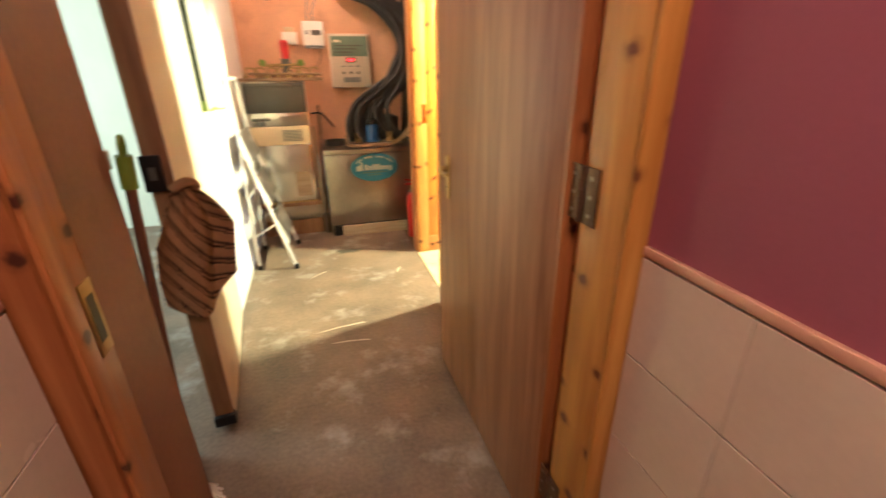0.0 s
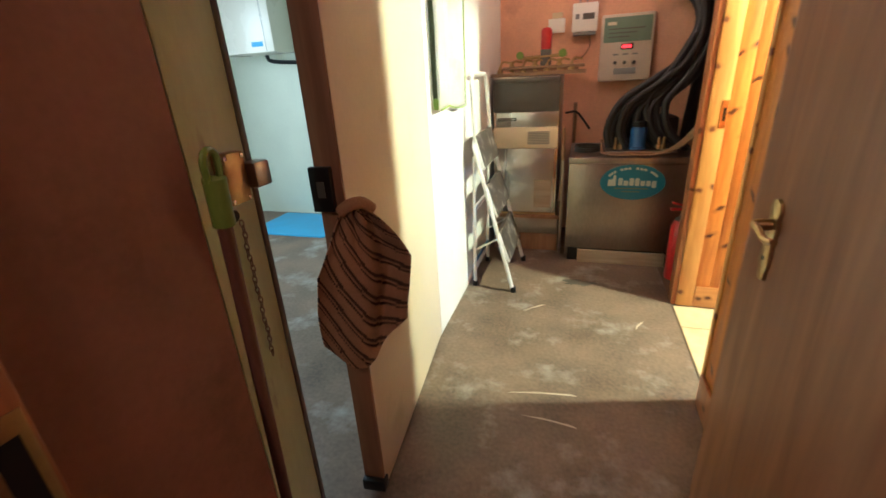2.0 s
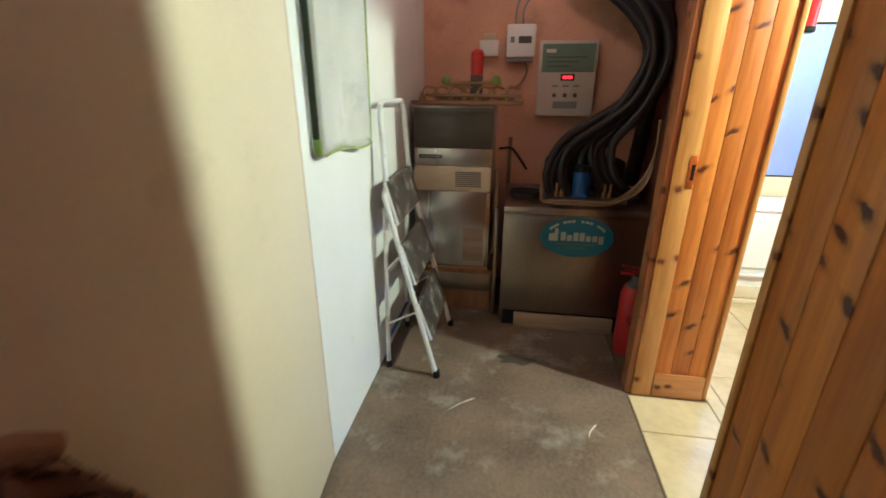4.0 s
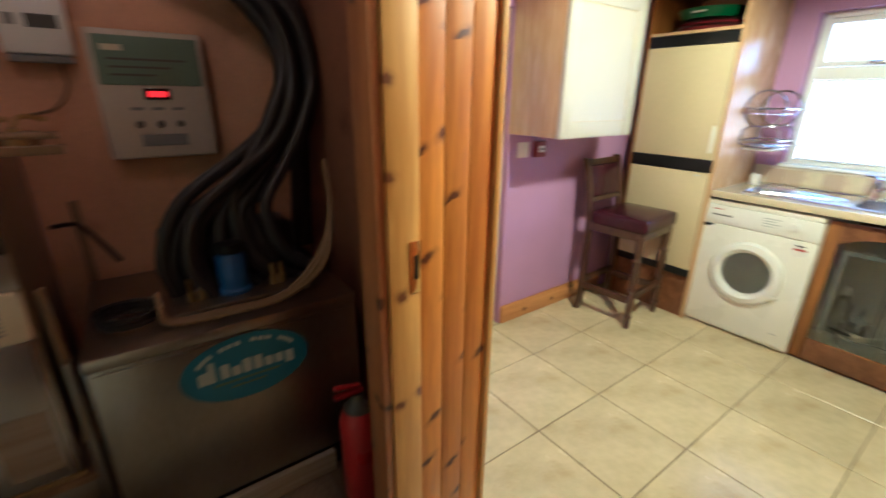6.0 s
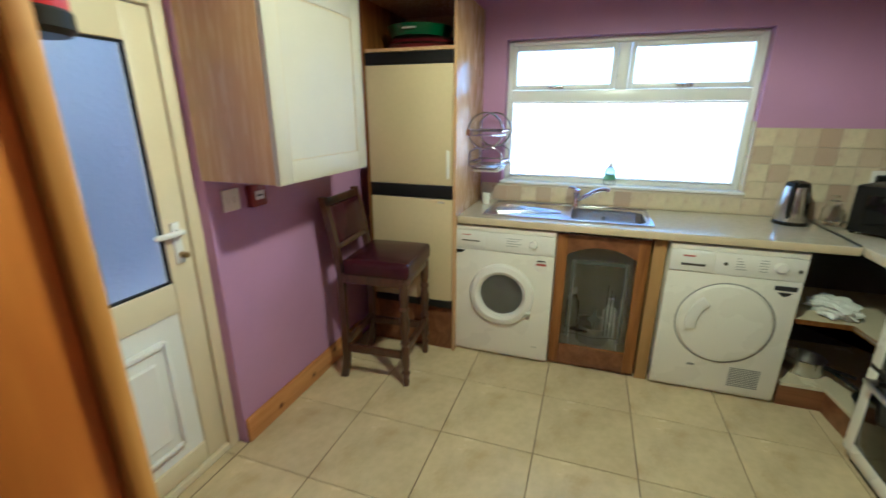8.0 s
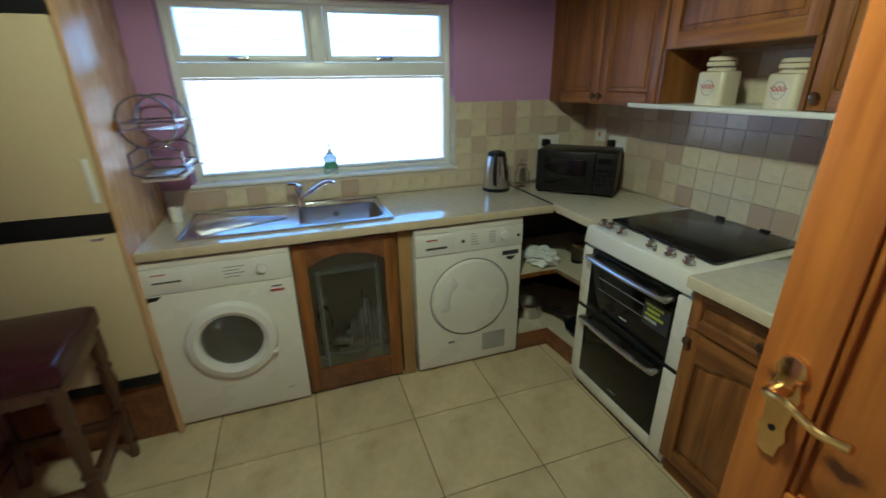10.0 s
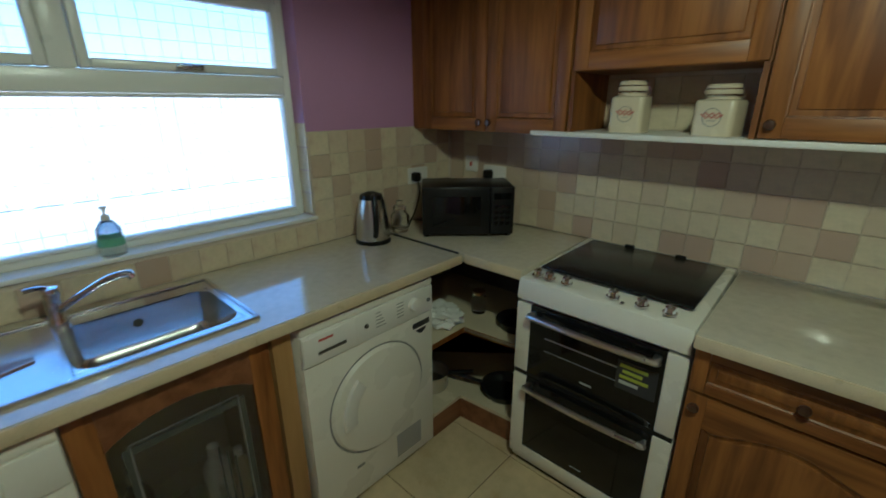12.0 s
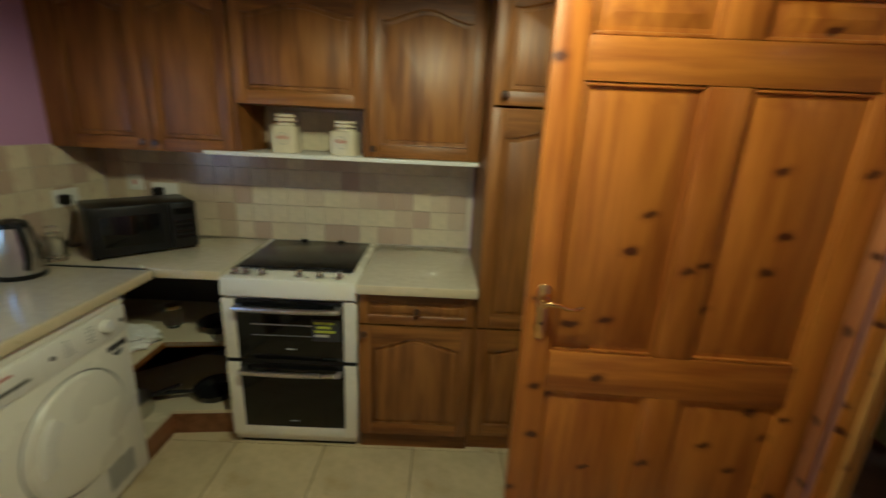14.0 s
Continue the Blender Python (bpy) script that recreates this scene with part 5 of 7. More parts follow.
ab = thing("call_point", "dark red alarm box with white label on the wall", "alarm box", at=(3.155, 4.71, 1.135))
part("case", box(-0.045, 0.045, -0.035, -0.0005, -0.048, 0.048, bevel=0.005), M["dark_red"], ab)
part("label", box(-0.026, 0.026, -0.0365, -0.0351, -0.018, 0.020), M["white_plastic"], ab)
part("print_bar", box(-0.018, 0.018, -0.0375, -0.0366, -0.003, 0.004), M["ink"], ab)


# ---- kitchen: stool ----
def bar_stool(at, turn):
    s = thing("bar_stool", "dark wooden bar stool with maroon leather seat", "stool", at=at, turn=turn)
    hw, hd = 0.185, 0.18
    prof = [(0.016, 0.0), (0.02, 0.03), (0.017, 0.06), (0.026, 0.08), (0.017, 0.10), (0.023, 0.13), (0.023, 0.235), (0.018, 0.25), (0.027, 0.27), (0.018, 0.29), (0.025, 0.36), (0.028, 0.40),
            (0.020, 0.45), (0.028, 0.47), (0.019, 0.49), (0.026, 0.52), (0.026, 0.63)]
    for x in (-hw, hw):
        part("leg", lathe([(0, 0)] + prof + [(0, 0.63)], 18, Matrix.Translation((x, -hd, 0))), M["stool_wood"], s, "turned front leg")
        leg = bmesh.new()
        pts = [Vector((x, hd + 0.02, 0)), Vector((x, hd, 0.12)), Vector((x, hd, 0.64)), Vector((x, hd + 0.03, 0.85)), Vector((x, hd + 0.075, 1.06))]
        for p0, p1 in zip(pts, pts[1:]):
            own = bmesh.new()
            v, _ = faces_box(own, -0.018, 0.018, -0.018, 0.018, 0, 1)
            for q in v:
                base = p1 if q.co.z > 0.5 else p0
                q.co = Vector((base.x + q.co.x, base.y + q.co.y, base.z))
            merge(leg, own)
        part("leg", leg, M["stool_wood"], s, "raked back leg")
    for y in (-hd, hd):
        part("foot_rail", box(-hw, hw, y - 0.012, y + 0.012, 0.20, 0.245, bevel=0.004), M["stool_wood"], s)
    for x in (-hw, hw):
        part("foot_rail", box(x - 0.012, x + 0.012, -hd, hd, 0.17, 0.215, bevel=0.004), M["stool_wood"], s)
    ap = bmesh.new()
    for q in ((-hw - 0.02, hw + 0.02, -hd - 0.02, -hd + 0.01), (-hw - 0.02, hw + 0.02, hd - 0.01, hd + 0.016), (-hw - 0.02, -hw + 0.01, -hd + 0.01, hd - 0.01), (hw - 0.01, hw + 0.02, -hd + 0.01, hd - 0.01)):
        box(*q, 0.60, 0.655, bevel=0.003, bm=ap)
    part("apron", ap, M["stool_wood"], s)
    seat = box(-hw - 0.03, hw + 0.03, -hd - 0.035, hd - 0.02, 0.645, 0.735)
    bmesh.ops.bevel(seat, geom=seat.edges[:], offset=0.03, segments=4, affect="EDGES", profile=0.6)
    bmesh.ops.subdivide_edges(seat, edges=[e for e in seat.edges if e.calc_length() > 0.2], cuts=5, use_grid_fill=True)
    for v in seat.verts:
        if v.co.z > 0.70:
            v.co.z += 0.018 * max(0, 1 - (v.co.x / 0.21) ** 2) * max(0, 1 - ((v.co.y + 0.02) / 0.2) ** 2)
    part("seat", seat, M["leather"], s, "padded maroon leather seat", shade=True)
    lean = Matrix.Translation((0, hd + 0.03, 0.85)) @ Matrix.Rotation(radians(-12), 4, "X")
    part("top_rail", merge(bmesh.new(), box(-hw + 0.018, hw - 0.018, -0.012, 0.012, 0.165, 0.205, bevel=0.005), lean), M["stool_wood"], s)
    part("lower_rail", merge(bmesh.new(), box(-hw + 0.018, hw - 0.018, -0.012, 0.012, -0.075, -0.045, bevel=0.005), lean), M["stool_wood"], s)
    pad = box(-hw + 0.019, hw - 0.019, -0.024, 0.02, -0.044, 0.164, bevel=0.014, seg=3)
    part("backrest", merge(bmesh.new(), pad, lean), M["leather"], s, "maroon leather back pad")
    return s


bar_stool((3.735, 4.375, 0), 4)


# ---- kitchen: things on the worktops and shelves ----
ket = thing("kettle", "steel electric kettle with black handle and base", "kettle", at=(4.455, 2.235, 0.9005), turn=150)
part("base", lathe([(0, 0), (0.082, 0), (0.082, 0.012), (0.076, 0.018), (0, 0.018)], 28), M["black"], ket)
part("body", lathe([(0.076, 0.0185), (0.078, 0.03), (0.072, 0.12), (0.060, 0.19), (0.056, 0.205), (0, 0.205)], 32), M["steel"], ket, "brushed steel body")
part("lid", lathe([(0, 0.206), (0.055, 0.206), (0.05, 0.225), (0.02, 0.236), (0, 0.238)], 26), M["black"], ket)
part("handle", tube([(0.05, 0, 0.225), (0.095, 0, 0.22), (0.115, 0, 0.16), (0.108, 0, 0.09), (0.078, 0, 0.045)], 0.012, 10, smooth=5), M["black"], ket)
part("spout", tube([(-0.055, 0, 0.165), (-0.085, 0, 0.195)], 0.017, 10), M["steel"], ket)
gj = thing("glass_jar", "clear glass storage jar with glass lid", "jar", at=(4.478, 2.045, 0.9065))
part("body", lathe([(0, 0), (0.04, 0), (0.047, 0.02), (0.047, 0.08), (0.03, 0.10), (0.032, 0.115), (0.028, 0.115), (0.026, 0.1), (0.042, 0.078), (0.042, 0.02), (0, 0.008)], 26), M["glass"], gj)
part("lid", lathe([(0, 0.116), (0.033, 0.116), (0.033, 0.126), (0.015, 0.135), (0.02, 0.155), (0, 0.16)], 22), M["glass"], gj)

mw = thing("microwave", "black microwave oven with dark glass door", "microwave", at=(4.25, 1.80, 0.9025), turn=225)
w, h, dp = 0.44, 0.245, 0.27
part("casing", box(-w / 2, w / 2, -dp / 2 + 0.02, dp / 2, 0.012, h, bevel=0.008), M["black"], mw)
for x in (-0.2, 0.2):
    for y in (-0.1, 0.1):
        part("foot", lathe([(0, 0), (0.014, 0), (0.014, 0.012), (0, 0.012)], 10, Matrix.Translation((x, y, 0))), M["black"], mw)
d = part("door", box(-w / 2 + 0.001, w / 2 - 0.115, -dp / 2, -dp / 2 + 0.0195, 0.014, h - 0.002, bevel=0.006), M["black"], mw)
part("window", box(-w / 2 + 0.05, w / 2 - 0.16, -dp / 2 - 0.002, -dp / 2 + 0.004, 0.055, h - 0.045, bevel=0.001), M["black_gloss"], d, "dark glass window")
cp = part("control_panel", box(w / 2 - 0.113, w / 2 - 0.001, -dp / 2, -dp / 2 + 0.0195, 0.014, h - 0.002, bevel=0.005), M["black"], mw)
part("display", box(w / 2 - 0.10, w / 2 - 0.018, -dp / 2 - 0.0015, -dp / 2 + 0.003, h - 0.06, h - 0.03), M["black_gloss"], cp)
for i in range(3):
    for j in range(4):
        part("button", box(w / 2 - 0.098 + 0.028 * i, w / 2 - 0.076 + 0.028 * i, -dp / 2 - 0.002, -dp / 2 + 0.002, 0.06 + 0.026 * j, 0.078 + 0.026 * j, bevel=0.001), M["black_gloss"], cp)


def socket(at, face, wide=0.145, plug=None, switchred=False):
    s = thing("wall_socket", "white wall socket with black plug on beige tiles" if plug is not None else "white switch with red rocker on beige tiles", "socket", at=at)
    part("plate", plate(rounded(-wide / 2, wide / 2, -0.043, 0.043, 0.008), 0.0, 0.010, face, bevel=0.003), M["white_plastic"], s)
    if plug is not None:
        pl = part("plug", plate(rounded(plug - 0.024, plug + 0.024, -0.028, 0.02, 0.012), 0.010, 0.042, face, bevel=0.008), M["black"], s)
    if switchred:
        part("rocker", plate(rounded(-0.008, 0.008, -0.012, 0.012, 0.003), 0.010, 0.015, face, bevel=0.002), M["red_ink"], s)
    return s


socket((4.611, 1.79, 1.145), FACE_WEST, plug=-0.03)
socket((4.285, 1.511, 1.155), FACE_NORTH, plug=-0.03)
socket((4.447, 1.511, 1.195), FACE_NORTH, 0.086, switchred=True)
solid("power_cable", tube([(4.575, 1.82, 1.125), (4.56, 1.822, 1.06), (4.565, 1.85, 0.97), (4.555, 1.90, 0.915), (4.53, 1.93, 0.9075)], 0.004, 8, smooth=6), M["black"], "black power cable hanging from the wall socket", "cable")


def storage_jar(at, turn, wide, tall):
    s = thing("storage_jar", "cream ceramic clip-top storage jar with red print", "jar", at=at, turn=turn, group="storage jars on the shelf")
    b = plate(rounded(-wide / 2, wide / 2, -wide * 0.42, wide * 0.42, 0.02), 0, tall * 0.70, bevel=0.012)
    part("body", b, M["jar"], s)
    r = wide * 0.40
    part("neck", lathe([(r, tall * 0.70), (r * 0.96, tall * 0.74), (r, tall * 0.77), (0, tall * 0.77)], 28), M["jar"], s)
    part("wire_band", lathe([(r * 1.0, tall * 0.755), (r * 1.04, tall * 0.775), (r * 1.0, tall * 0.80)], 28), M["chrome"], s, "chrome clip band")
    part("lid", lathe([(0, tall * 0.80), (r * 1.04, tall * 0.80), (r * 1.08, tall * 0.83), (r * 1.06, tall * 0.88), (r * 0.98, tall * 0.90), (r * 1.0, tall * 0.95), (r * 0.92, tall * 0.985), (0, tall)], 28), M["jar"], s)
    part("lid_band", lathe([(r * 1.065, tall * 0.885), (r * 1.03, tall * 0.905), (r * 1.0, tall * 0.90)], 28), M["chrome"], s)
    part("clip", tube([(r * 1.05, 0, tall * 0.72), (r * 1.28, 0, tall * 0.76), (r * 1.12, 0, tall * 0.88)], 0.003, 6), M["chrome"], s)
    m = on(FACE_SOUTH, 0, -wide * 0.42, tall * 0.36)
    part("print_ring", tube([m @ Vector((wide * 0.22 * math.cos(a), wide * 0.22 * math.sin(a), 0.0008)) for a in [k * math.pi / 14 for k in range(28)]], 0.0011, 5, closed=True), M["grey_plastic"], s)
    for h0, w0 in ((0.010, 0.27), (0.001, 0.22)):
        part("print_bar", tube([m @ Vector((wide * w0 * (k / 5 - 1) , h0 + 0.0045 * math.sin(2.2 * k + h0 * 300), 0.0008)) for k in range(11)], 0.0017, 5, smooth=3), M["red_ink"], s, "red printed wordmark shape")
    part("print_bar", tube([m @ Vector((wide * 0.1 * (k - 1), -0.011, 0.0008)) for k in range(3)], 0.001, 5), M["grey_plastic"], s)
    return s


storage_jar((3.53, 1.70, 1.4115), 180, 0.125, 0.185)
storage_jar((3.235, 1.70, 1.4115), 168, 0.13, 0.165)

# two-tier wire basket rack in the corner of the window, hung on the fridge housing
rack = thing("wire_rack", "chrome two-tier wire rack hung beside the window", "rack", at=(4.40, 4.03, 1.22))
part("mount", box(-0.20, -0.14, -0.02, -0.002, 0.13, 0.17, bevel=0.003), M["oak_y"], rack)
for zc, rad, back in ((0.14, 0.105, 1.0), (-0.045, 0.10, 0.8)):
    for xo in (-0.17, 0.09):
        part("hoop", tube([(xo, -0.105 + rad * math.cos(a), zc + 0.02 + rad * back * math.sin(a)) for a in [2 * math.pi * k / 26 for k in range(26)]] if zc > 0 else
                          [(xo, -0.21, zc), (xo, -0.205, zc + 0.08), (xo, -0.17, zc + 0.105), (xo, -0.05, zc + 0.105), (xo, -0.012, zc + 0.08), (xo, -0.008, zc), (xo, -0.05, zc - 0.02), (xo, -0.17, zc - 0.02)],
                          0.0052, 8, closed=True), M["rack_wire"], rack)
    b_ = part("basket_rim", tube([(-0.17, -0.205, zc + 0.02), (0.09, -0.205, zc + 0.02), (0.09, -0.012, zc + 0.02), (-0.17, -0.012, zc + 0.02)], 0.005, 8, closed=True), M["rack_wire"], rack)
    for k in range(12):
        yy = -0.20 + 0.0165 * k
        part("basket_wire", tube([(-0.17, yy, zc - 0.01), (0.09, yy, zc - 0.01)], 0.0018, 6), M["rack_wire"], b_)
part("drip_tray", box(-0.16, 0.08, -0.19, -0.03, -0.085, -0.068, bevel=0.006), M["white_plastic"], rack, "pale drip tray")
part("hook", tube([(0.09, -0.205, 0.16), (0.12, -0.24, 0.15), (0.125, -0.26, 0.17)], 0.003, 6, smooth=4), M["chrome"], rack)
part("hook", tube([(0.09, -0.205, -0.05), (0.12, -0.25, -0.06), (0.125, -0.27, -0.03)], 0.003, 6, smooth=4), M["chrome"], rack)
cupb = thing("plastic_cup", "small white plastic cup on the worktop", "cup", at=(4.44, 3.955, 0.9005))
part("body", lathe([(0, 0), (0.024, 0), (0.028, 0.07), (0.025, 0.07), (0.022, 0.004), (0, 0.004)], 18), M["white_plastic"], cupb)
so = thing("soap_bottle", "clear soap bottle with green label and pump", "bottle", at=(4.645, 3.185, 1.0365))
part("body", lathe([(0, 0), (0.036, 0), (0.038, 0.01), (0.036, 0.09), (0.02, 0.115), (0.014, 0.12), (0, 0.12)], 22), M["soap"], so)
part("label", lathe([(0.0388, 0.035), (0.0384, 0.062)], 22), M["soap_label"], so, "green label")
part("pump", lathe([(0.013, 0.12), (0.013, 0.135), (0.005, 0.138), (0.005, 0.155), (0.012, 0.157), (0.012, 0.165), (0, 0.166)], 14), M["white_plastic"], so)

# red fire extinguisher high on the kitchen side of the lobby wall
fe = thing("fire_extinguisher", "red fire extinguisher with black base hung on the wall", "fire extinguisher", at=(1.9215, 3.782, 1.540))
part("body", lathe([(0, 0.012), (0.034, 0.012), (0.0365, 0.018), (0.0365, 0.28), (0.030, 0.305), (0.016, 0.32), (0, 0.32)], 28), M["red"], fe)
part("base_ring", lathe([(0, 0.0), (0.033, 0.0), (0.0385, 0.005), (0.0385, 0.018), (0.036, 0.021), (0, 0.021)], 28), M["black"], fe, "black plastic base")
part("valve", lathe([(0.013, 0.32), (0.013, 0.35), (0, 0.355)], 14), M["black"], fe)
part("bracket", box(-0.0414, -0.036, -0.02, 0.02, 0.12, 0.24), M["black"], fe)


# ---- the pine-lined opening between lobby and kitchen ----
def board(parent, x0, x1, y0, y1, z0, z1, material="pine", name="board", bevel=0.004):
    return part(name, box(x0, x1, y0, y1, z0, z1, bevel=bevel), M[material], parent)


lin = thing("opening_lining_north", "knotty varnished pine boards lining the opening", "trim", kind="structure")
board(lin, 1.518, 1.542, 3.680, 3.770, 0, CEIL, "frame_pine", "corner_bead", 0.003)
board(lin, 1.5425, 1.626, 3.672, 3.723, 0, CEIL, "pine_pale", "post", 0.002)
for k in range(3):
    board(lin, 1.627 + 0.0745 * k, 1.7005 + 0.0745 * k, 3.682, 3.723, 0.0, CEIL, "pine", "board", 0.0025)
board(lin, 1.851, 1.872, 3.672, 3.723, 0, CEIL, "pine_pale", "edge_trim", 0.005)
board(lin, 1.630, 1.849, 3.670, 3.6815, 0, 0.125, "pine_x", "skirting_block", 0.003)
part("strike_plate", box(1.596, 1.625, 3.6695, 3.6722, 0.985, 1.115, bevel=0.001), M["brass"], lin, "brass strike plate")
part("strike_hole", box(1.606, 1.618, 3.6685, 3.6697, 1.02, 1.08), M["black"], lin)
part("backing", box(1.53, 1.784, 3.771, 3.7755, 0, CEIL), M["brown_ply"], lin)
lin = thing("opening_lining_south", "knotty varnished pine boards lining the opening", "trim", kind="structure")
board(lin, 1.545, 1.598, 2.846, 2.862, 0, 2.04, "pine", "board", 0.003)
board(lin, 1.515, 1.545, 2.83, 2.868, 0, 2.04, "pine_pale", "corner_bead", 0.007)
board(lin, 1.602, 1.876, 2.7355, 2.741, 0, 2.04, "pine", "board", 0.001)
part("jamb", box(1.5255, 1.599, 2.846, 2.858, 0, 2.035, bevel=0.002), M["brown_ply"], lin, "dark brown jamb strip")
part("jamb", box(1.6003, 1.612, 2.7975, 2.8455, 0, 2.035, bevel=0.002), M["frame_pine"], lin, "dark pine jamb strip")
hd_ = thing("opening_lining_head", "pine head lining over the opening", "trim", kind="structure")
board(hd_, 1.602, 1.86, 2.86, 3.665, 2.025, 2.039, "pine_x", "head_board")
pc = thing("lobby_pine_cladding", "knotty pine boards cladding the lobby wall", "trim", kind="structure")
for k in range(13):
    y0 = 2.828 - 0.105 * (k + 1)
    board(pc, 1.484, 1.4995, y0, y0 + 0.104, 0.0, CEIL, "pine", "board", 0.003)
board(pc, 1.470, 1.4835, 1.50, 2.83, 0.0, 0.15, "frame_pine", "skirting", 0.004)
board(pc, 1.478, 1.4998, 2.828, 2.858, 0.0, CEIL, "pine_pale", "edge_trim", 0.006)

# ---- the doorway from the passage ----
fd = thing("passage_door_frame", "pine door frame with steel hinge and strike plate", "door frame", kind="structure")
board(fd, 0.402, 0.455, 1.30, 1.428, 0, 2.08, "frame_pine", "jamb")
board(fd, 0.4555, 0.466, 1.31, 1.36, 0, 2.06, "frame_pine", "stop", 0.003)
board(fd, 1.362, 1.438, 1.20, 1.34, 0, 2.08, "pine_pale", "jamb")
board(fd, 1.384, 1.438, 1.341, 1.419, 0, 2.08, "frame_pine", "rebate")
board(fd, 0.456, 1.361, 1.30, 1.40, 2.06, 2.12, "pine_x", "head")
board(fd, 1.352, 1.3995, 1.186, 1.1995, 0, 2.10, "pine_pale", "architrave")
part("strike_plate", box(0.455, 0.458, 1.378, 1.422, 0.87, 1.01, bevel=0.001), M["old_brass"], fd, "dull brass strike plate")
part("strike_hole", box(0.4576, 0.4586, 1.388, 1.412, 0.895, 0.985), M["black"], fd)

leaf = thing("door_3", "open brown wood-veneer flush door with lever handle", "door", at=(1.366, 1.392, 0.01), turn=90.8, kind="structure")
part("door_leaf", box(0.003, 0.90, -0.02, 0.02, 0, 2.02, bevel=0.002), M["flush"], leaf)
part("edge_lipping", box(-0.012, 0.0025, -0.019, 0.019, 0, 2.02, bevel=0.001), M["frame_pine"], leaf)
part("edge_lipping", box(0.9005, 0.909, -0.019, 0.019, 0, 2.02, bevel=0.001), M["frame_pine"], leaf)
for zz in (0.20, 1.040, 1.78):
    hb = box(1.3575, 1.3615, 1.288, 1.333, zz, zz + 0.115, bevel=0.001)
    box(1.3575, 1.3615, 1.345, 1.390, zz, zz + 0.115, bevel=0.001, bm=hb)
    hn = part("hinge", hb, M["hinge"], fd, "worn brown steel butt hinge")
    for k in range(5):
        part("knuckle", lathe([(0, 0), (0.0075, 0), (0.0075, 0.0222), (0, 0.0222)], 12, Matrix.Translation((1.357, 1.339, zz + 0.001 + 0.0228 * k))), M["hinge"], hn)
    for k in (0.02, 0.057, 0.095):
        for yy in (1.31, 1.368):
            part("screw", lathe([(0, 0.0015), (0.0045, 0.001), (0.0045, 0)], 8, on(FACE_WEST, 1.3575, yy, zz + k)), M["steel_dull"], hn)
lever_set(leaf, 0.790, 0.935, 0.02, 1, M["old_brass"], -1)

# dado tiles of the passage, behind their trim
for side, xw, x_out, y_end in (("east", 1.3995, 1.391, 1.184), ("west", 0.4005, 0.409, 1.296)):
    dt = thing("dado_" + side, "white square wall tiles with pink edging strip", "tiles", kind="structure")
    me = None
    for r in range(5):
        for c in range(11):
            z0, y1 = 1.022 - 0.2035 * (r + 1), y_end - 0.215 * c
            if me is None:
                me = mesh_of("dado_tile", box(-0.004, 0.0045, -0.2135, 0, 0, 0.2015, bevel=0.0015, seg=1), M["dado"])
            t_ = new("dado_tile", me)
            t_.parent = dt
            t_.matrix_basis = Matrix.Translation(((xw + x_out) / 2, y1, z0))
    part("trim_strip", box(min(xw, x_out) - 0.002, max(xw, x_out) + 0.002, -1.2, y_end, 1.0235, 1.042, bevel=0.003), M["dado_trim"], dt, "pink edging strip")

# ---- the doorway of the side room ----
gp = thing("side_room_door_post", "worn pale green door post with rim lock and chain", "door frame", kind="structure")
part("post", box(0.16, 0.252, 1.862, 2.016, 0, 2.03, bevel=0.004), M["green_post"], gp)
part("draught_strip", box(0.24, 0.256, 2.0165, 2.030, 0, 2.03, bevel=0.002), M["grey_plastic"], gp)
part("head", box(0.16, 0.249, 2.031, 3.079, 1.985, 2.029), M["green_post"], gp)
lk = part("rim_lock", box(0.2525, 0.283, 1.915, 1.978, 1.058, 1.165, bevel=0.005), M["old_brass"], gp, "dull metal rim lock")
part("latch", box(0.263, 0.303, 1.9785, 2.028, 1.083, 1.138, bevel=0.006), M["steel_dull"], lk)
for zz in (1.067, 1.156):
    for yy in (1.923, 1.970):
        part("screw", lathe([(0, 0.003), (0.005, 0.002), (0.005, 0)], 8, on(FACE_EAST, 0.283, yy, zz)), M["steel"], lk)
part("keyhole", lathe([(0, 0.002), (0.013, 0.002), (0.014, 0)], 14, on(FACE_EAST, 0.252, 1.945, 1.028)), M["black"], gp)
for k in range(26):
    m = Matrix.Translation((0.262, 1.950 + 0.002 * math.sin(k), 1.010 - 0.0135 * k)) @ Matrix.Rotation(radians(90 * (k % 2) + 20), 4, "Z")
    part("chain_link", tube([m @ Vector((0.0045 * math.cos(a), 0, 0.0095 * math.sin(a))) for a in [math.pi * j / 4 for j in range(8)]], 0.0016, 5, closed=True), M["steel_dull"], gp)

mop = thing("mop", "mop handle with lime green hanging grip leaning on the wall", "mop", at=(0.465, 1.725, 0))
top = Vector((-0.012, 0.0, 1.235))
low = Vector((-0.118, 0.062, 0.05))
way = (top - low).normalized()
part("pole", tube([low, low + way * 1.055], 0.0115, 12), M["mop_pole"], mop)
g0 = low + way * 1.045
part("grip", tube([g0, g0 + way * 0.02, g0 + way * 0.075], 0.017, 14), M["lime"], mop, "lime green plastic grip")
g1 = g0 + way * 0.070
side_ = Vector((-0.1, 1, 0)).normalized()
part("hanging_loop", tube([g1 - side_ * 0.013, g1 - side_ * 0.015 + way * 0.028, g1 - side_ * 0.008 + way * 0.044, g1 + side_ * 0.008 + way * 0.044, g1 + side_ * 0.015 + way * 0.028, g1 + side_ * 0.013], 0.0055, 8, smooth=4), M["lime"], mop)
mh = bmesh.new()
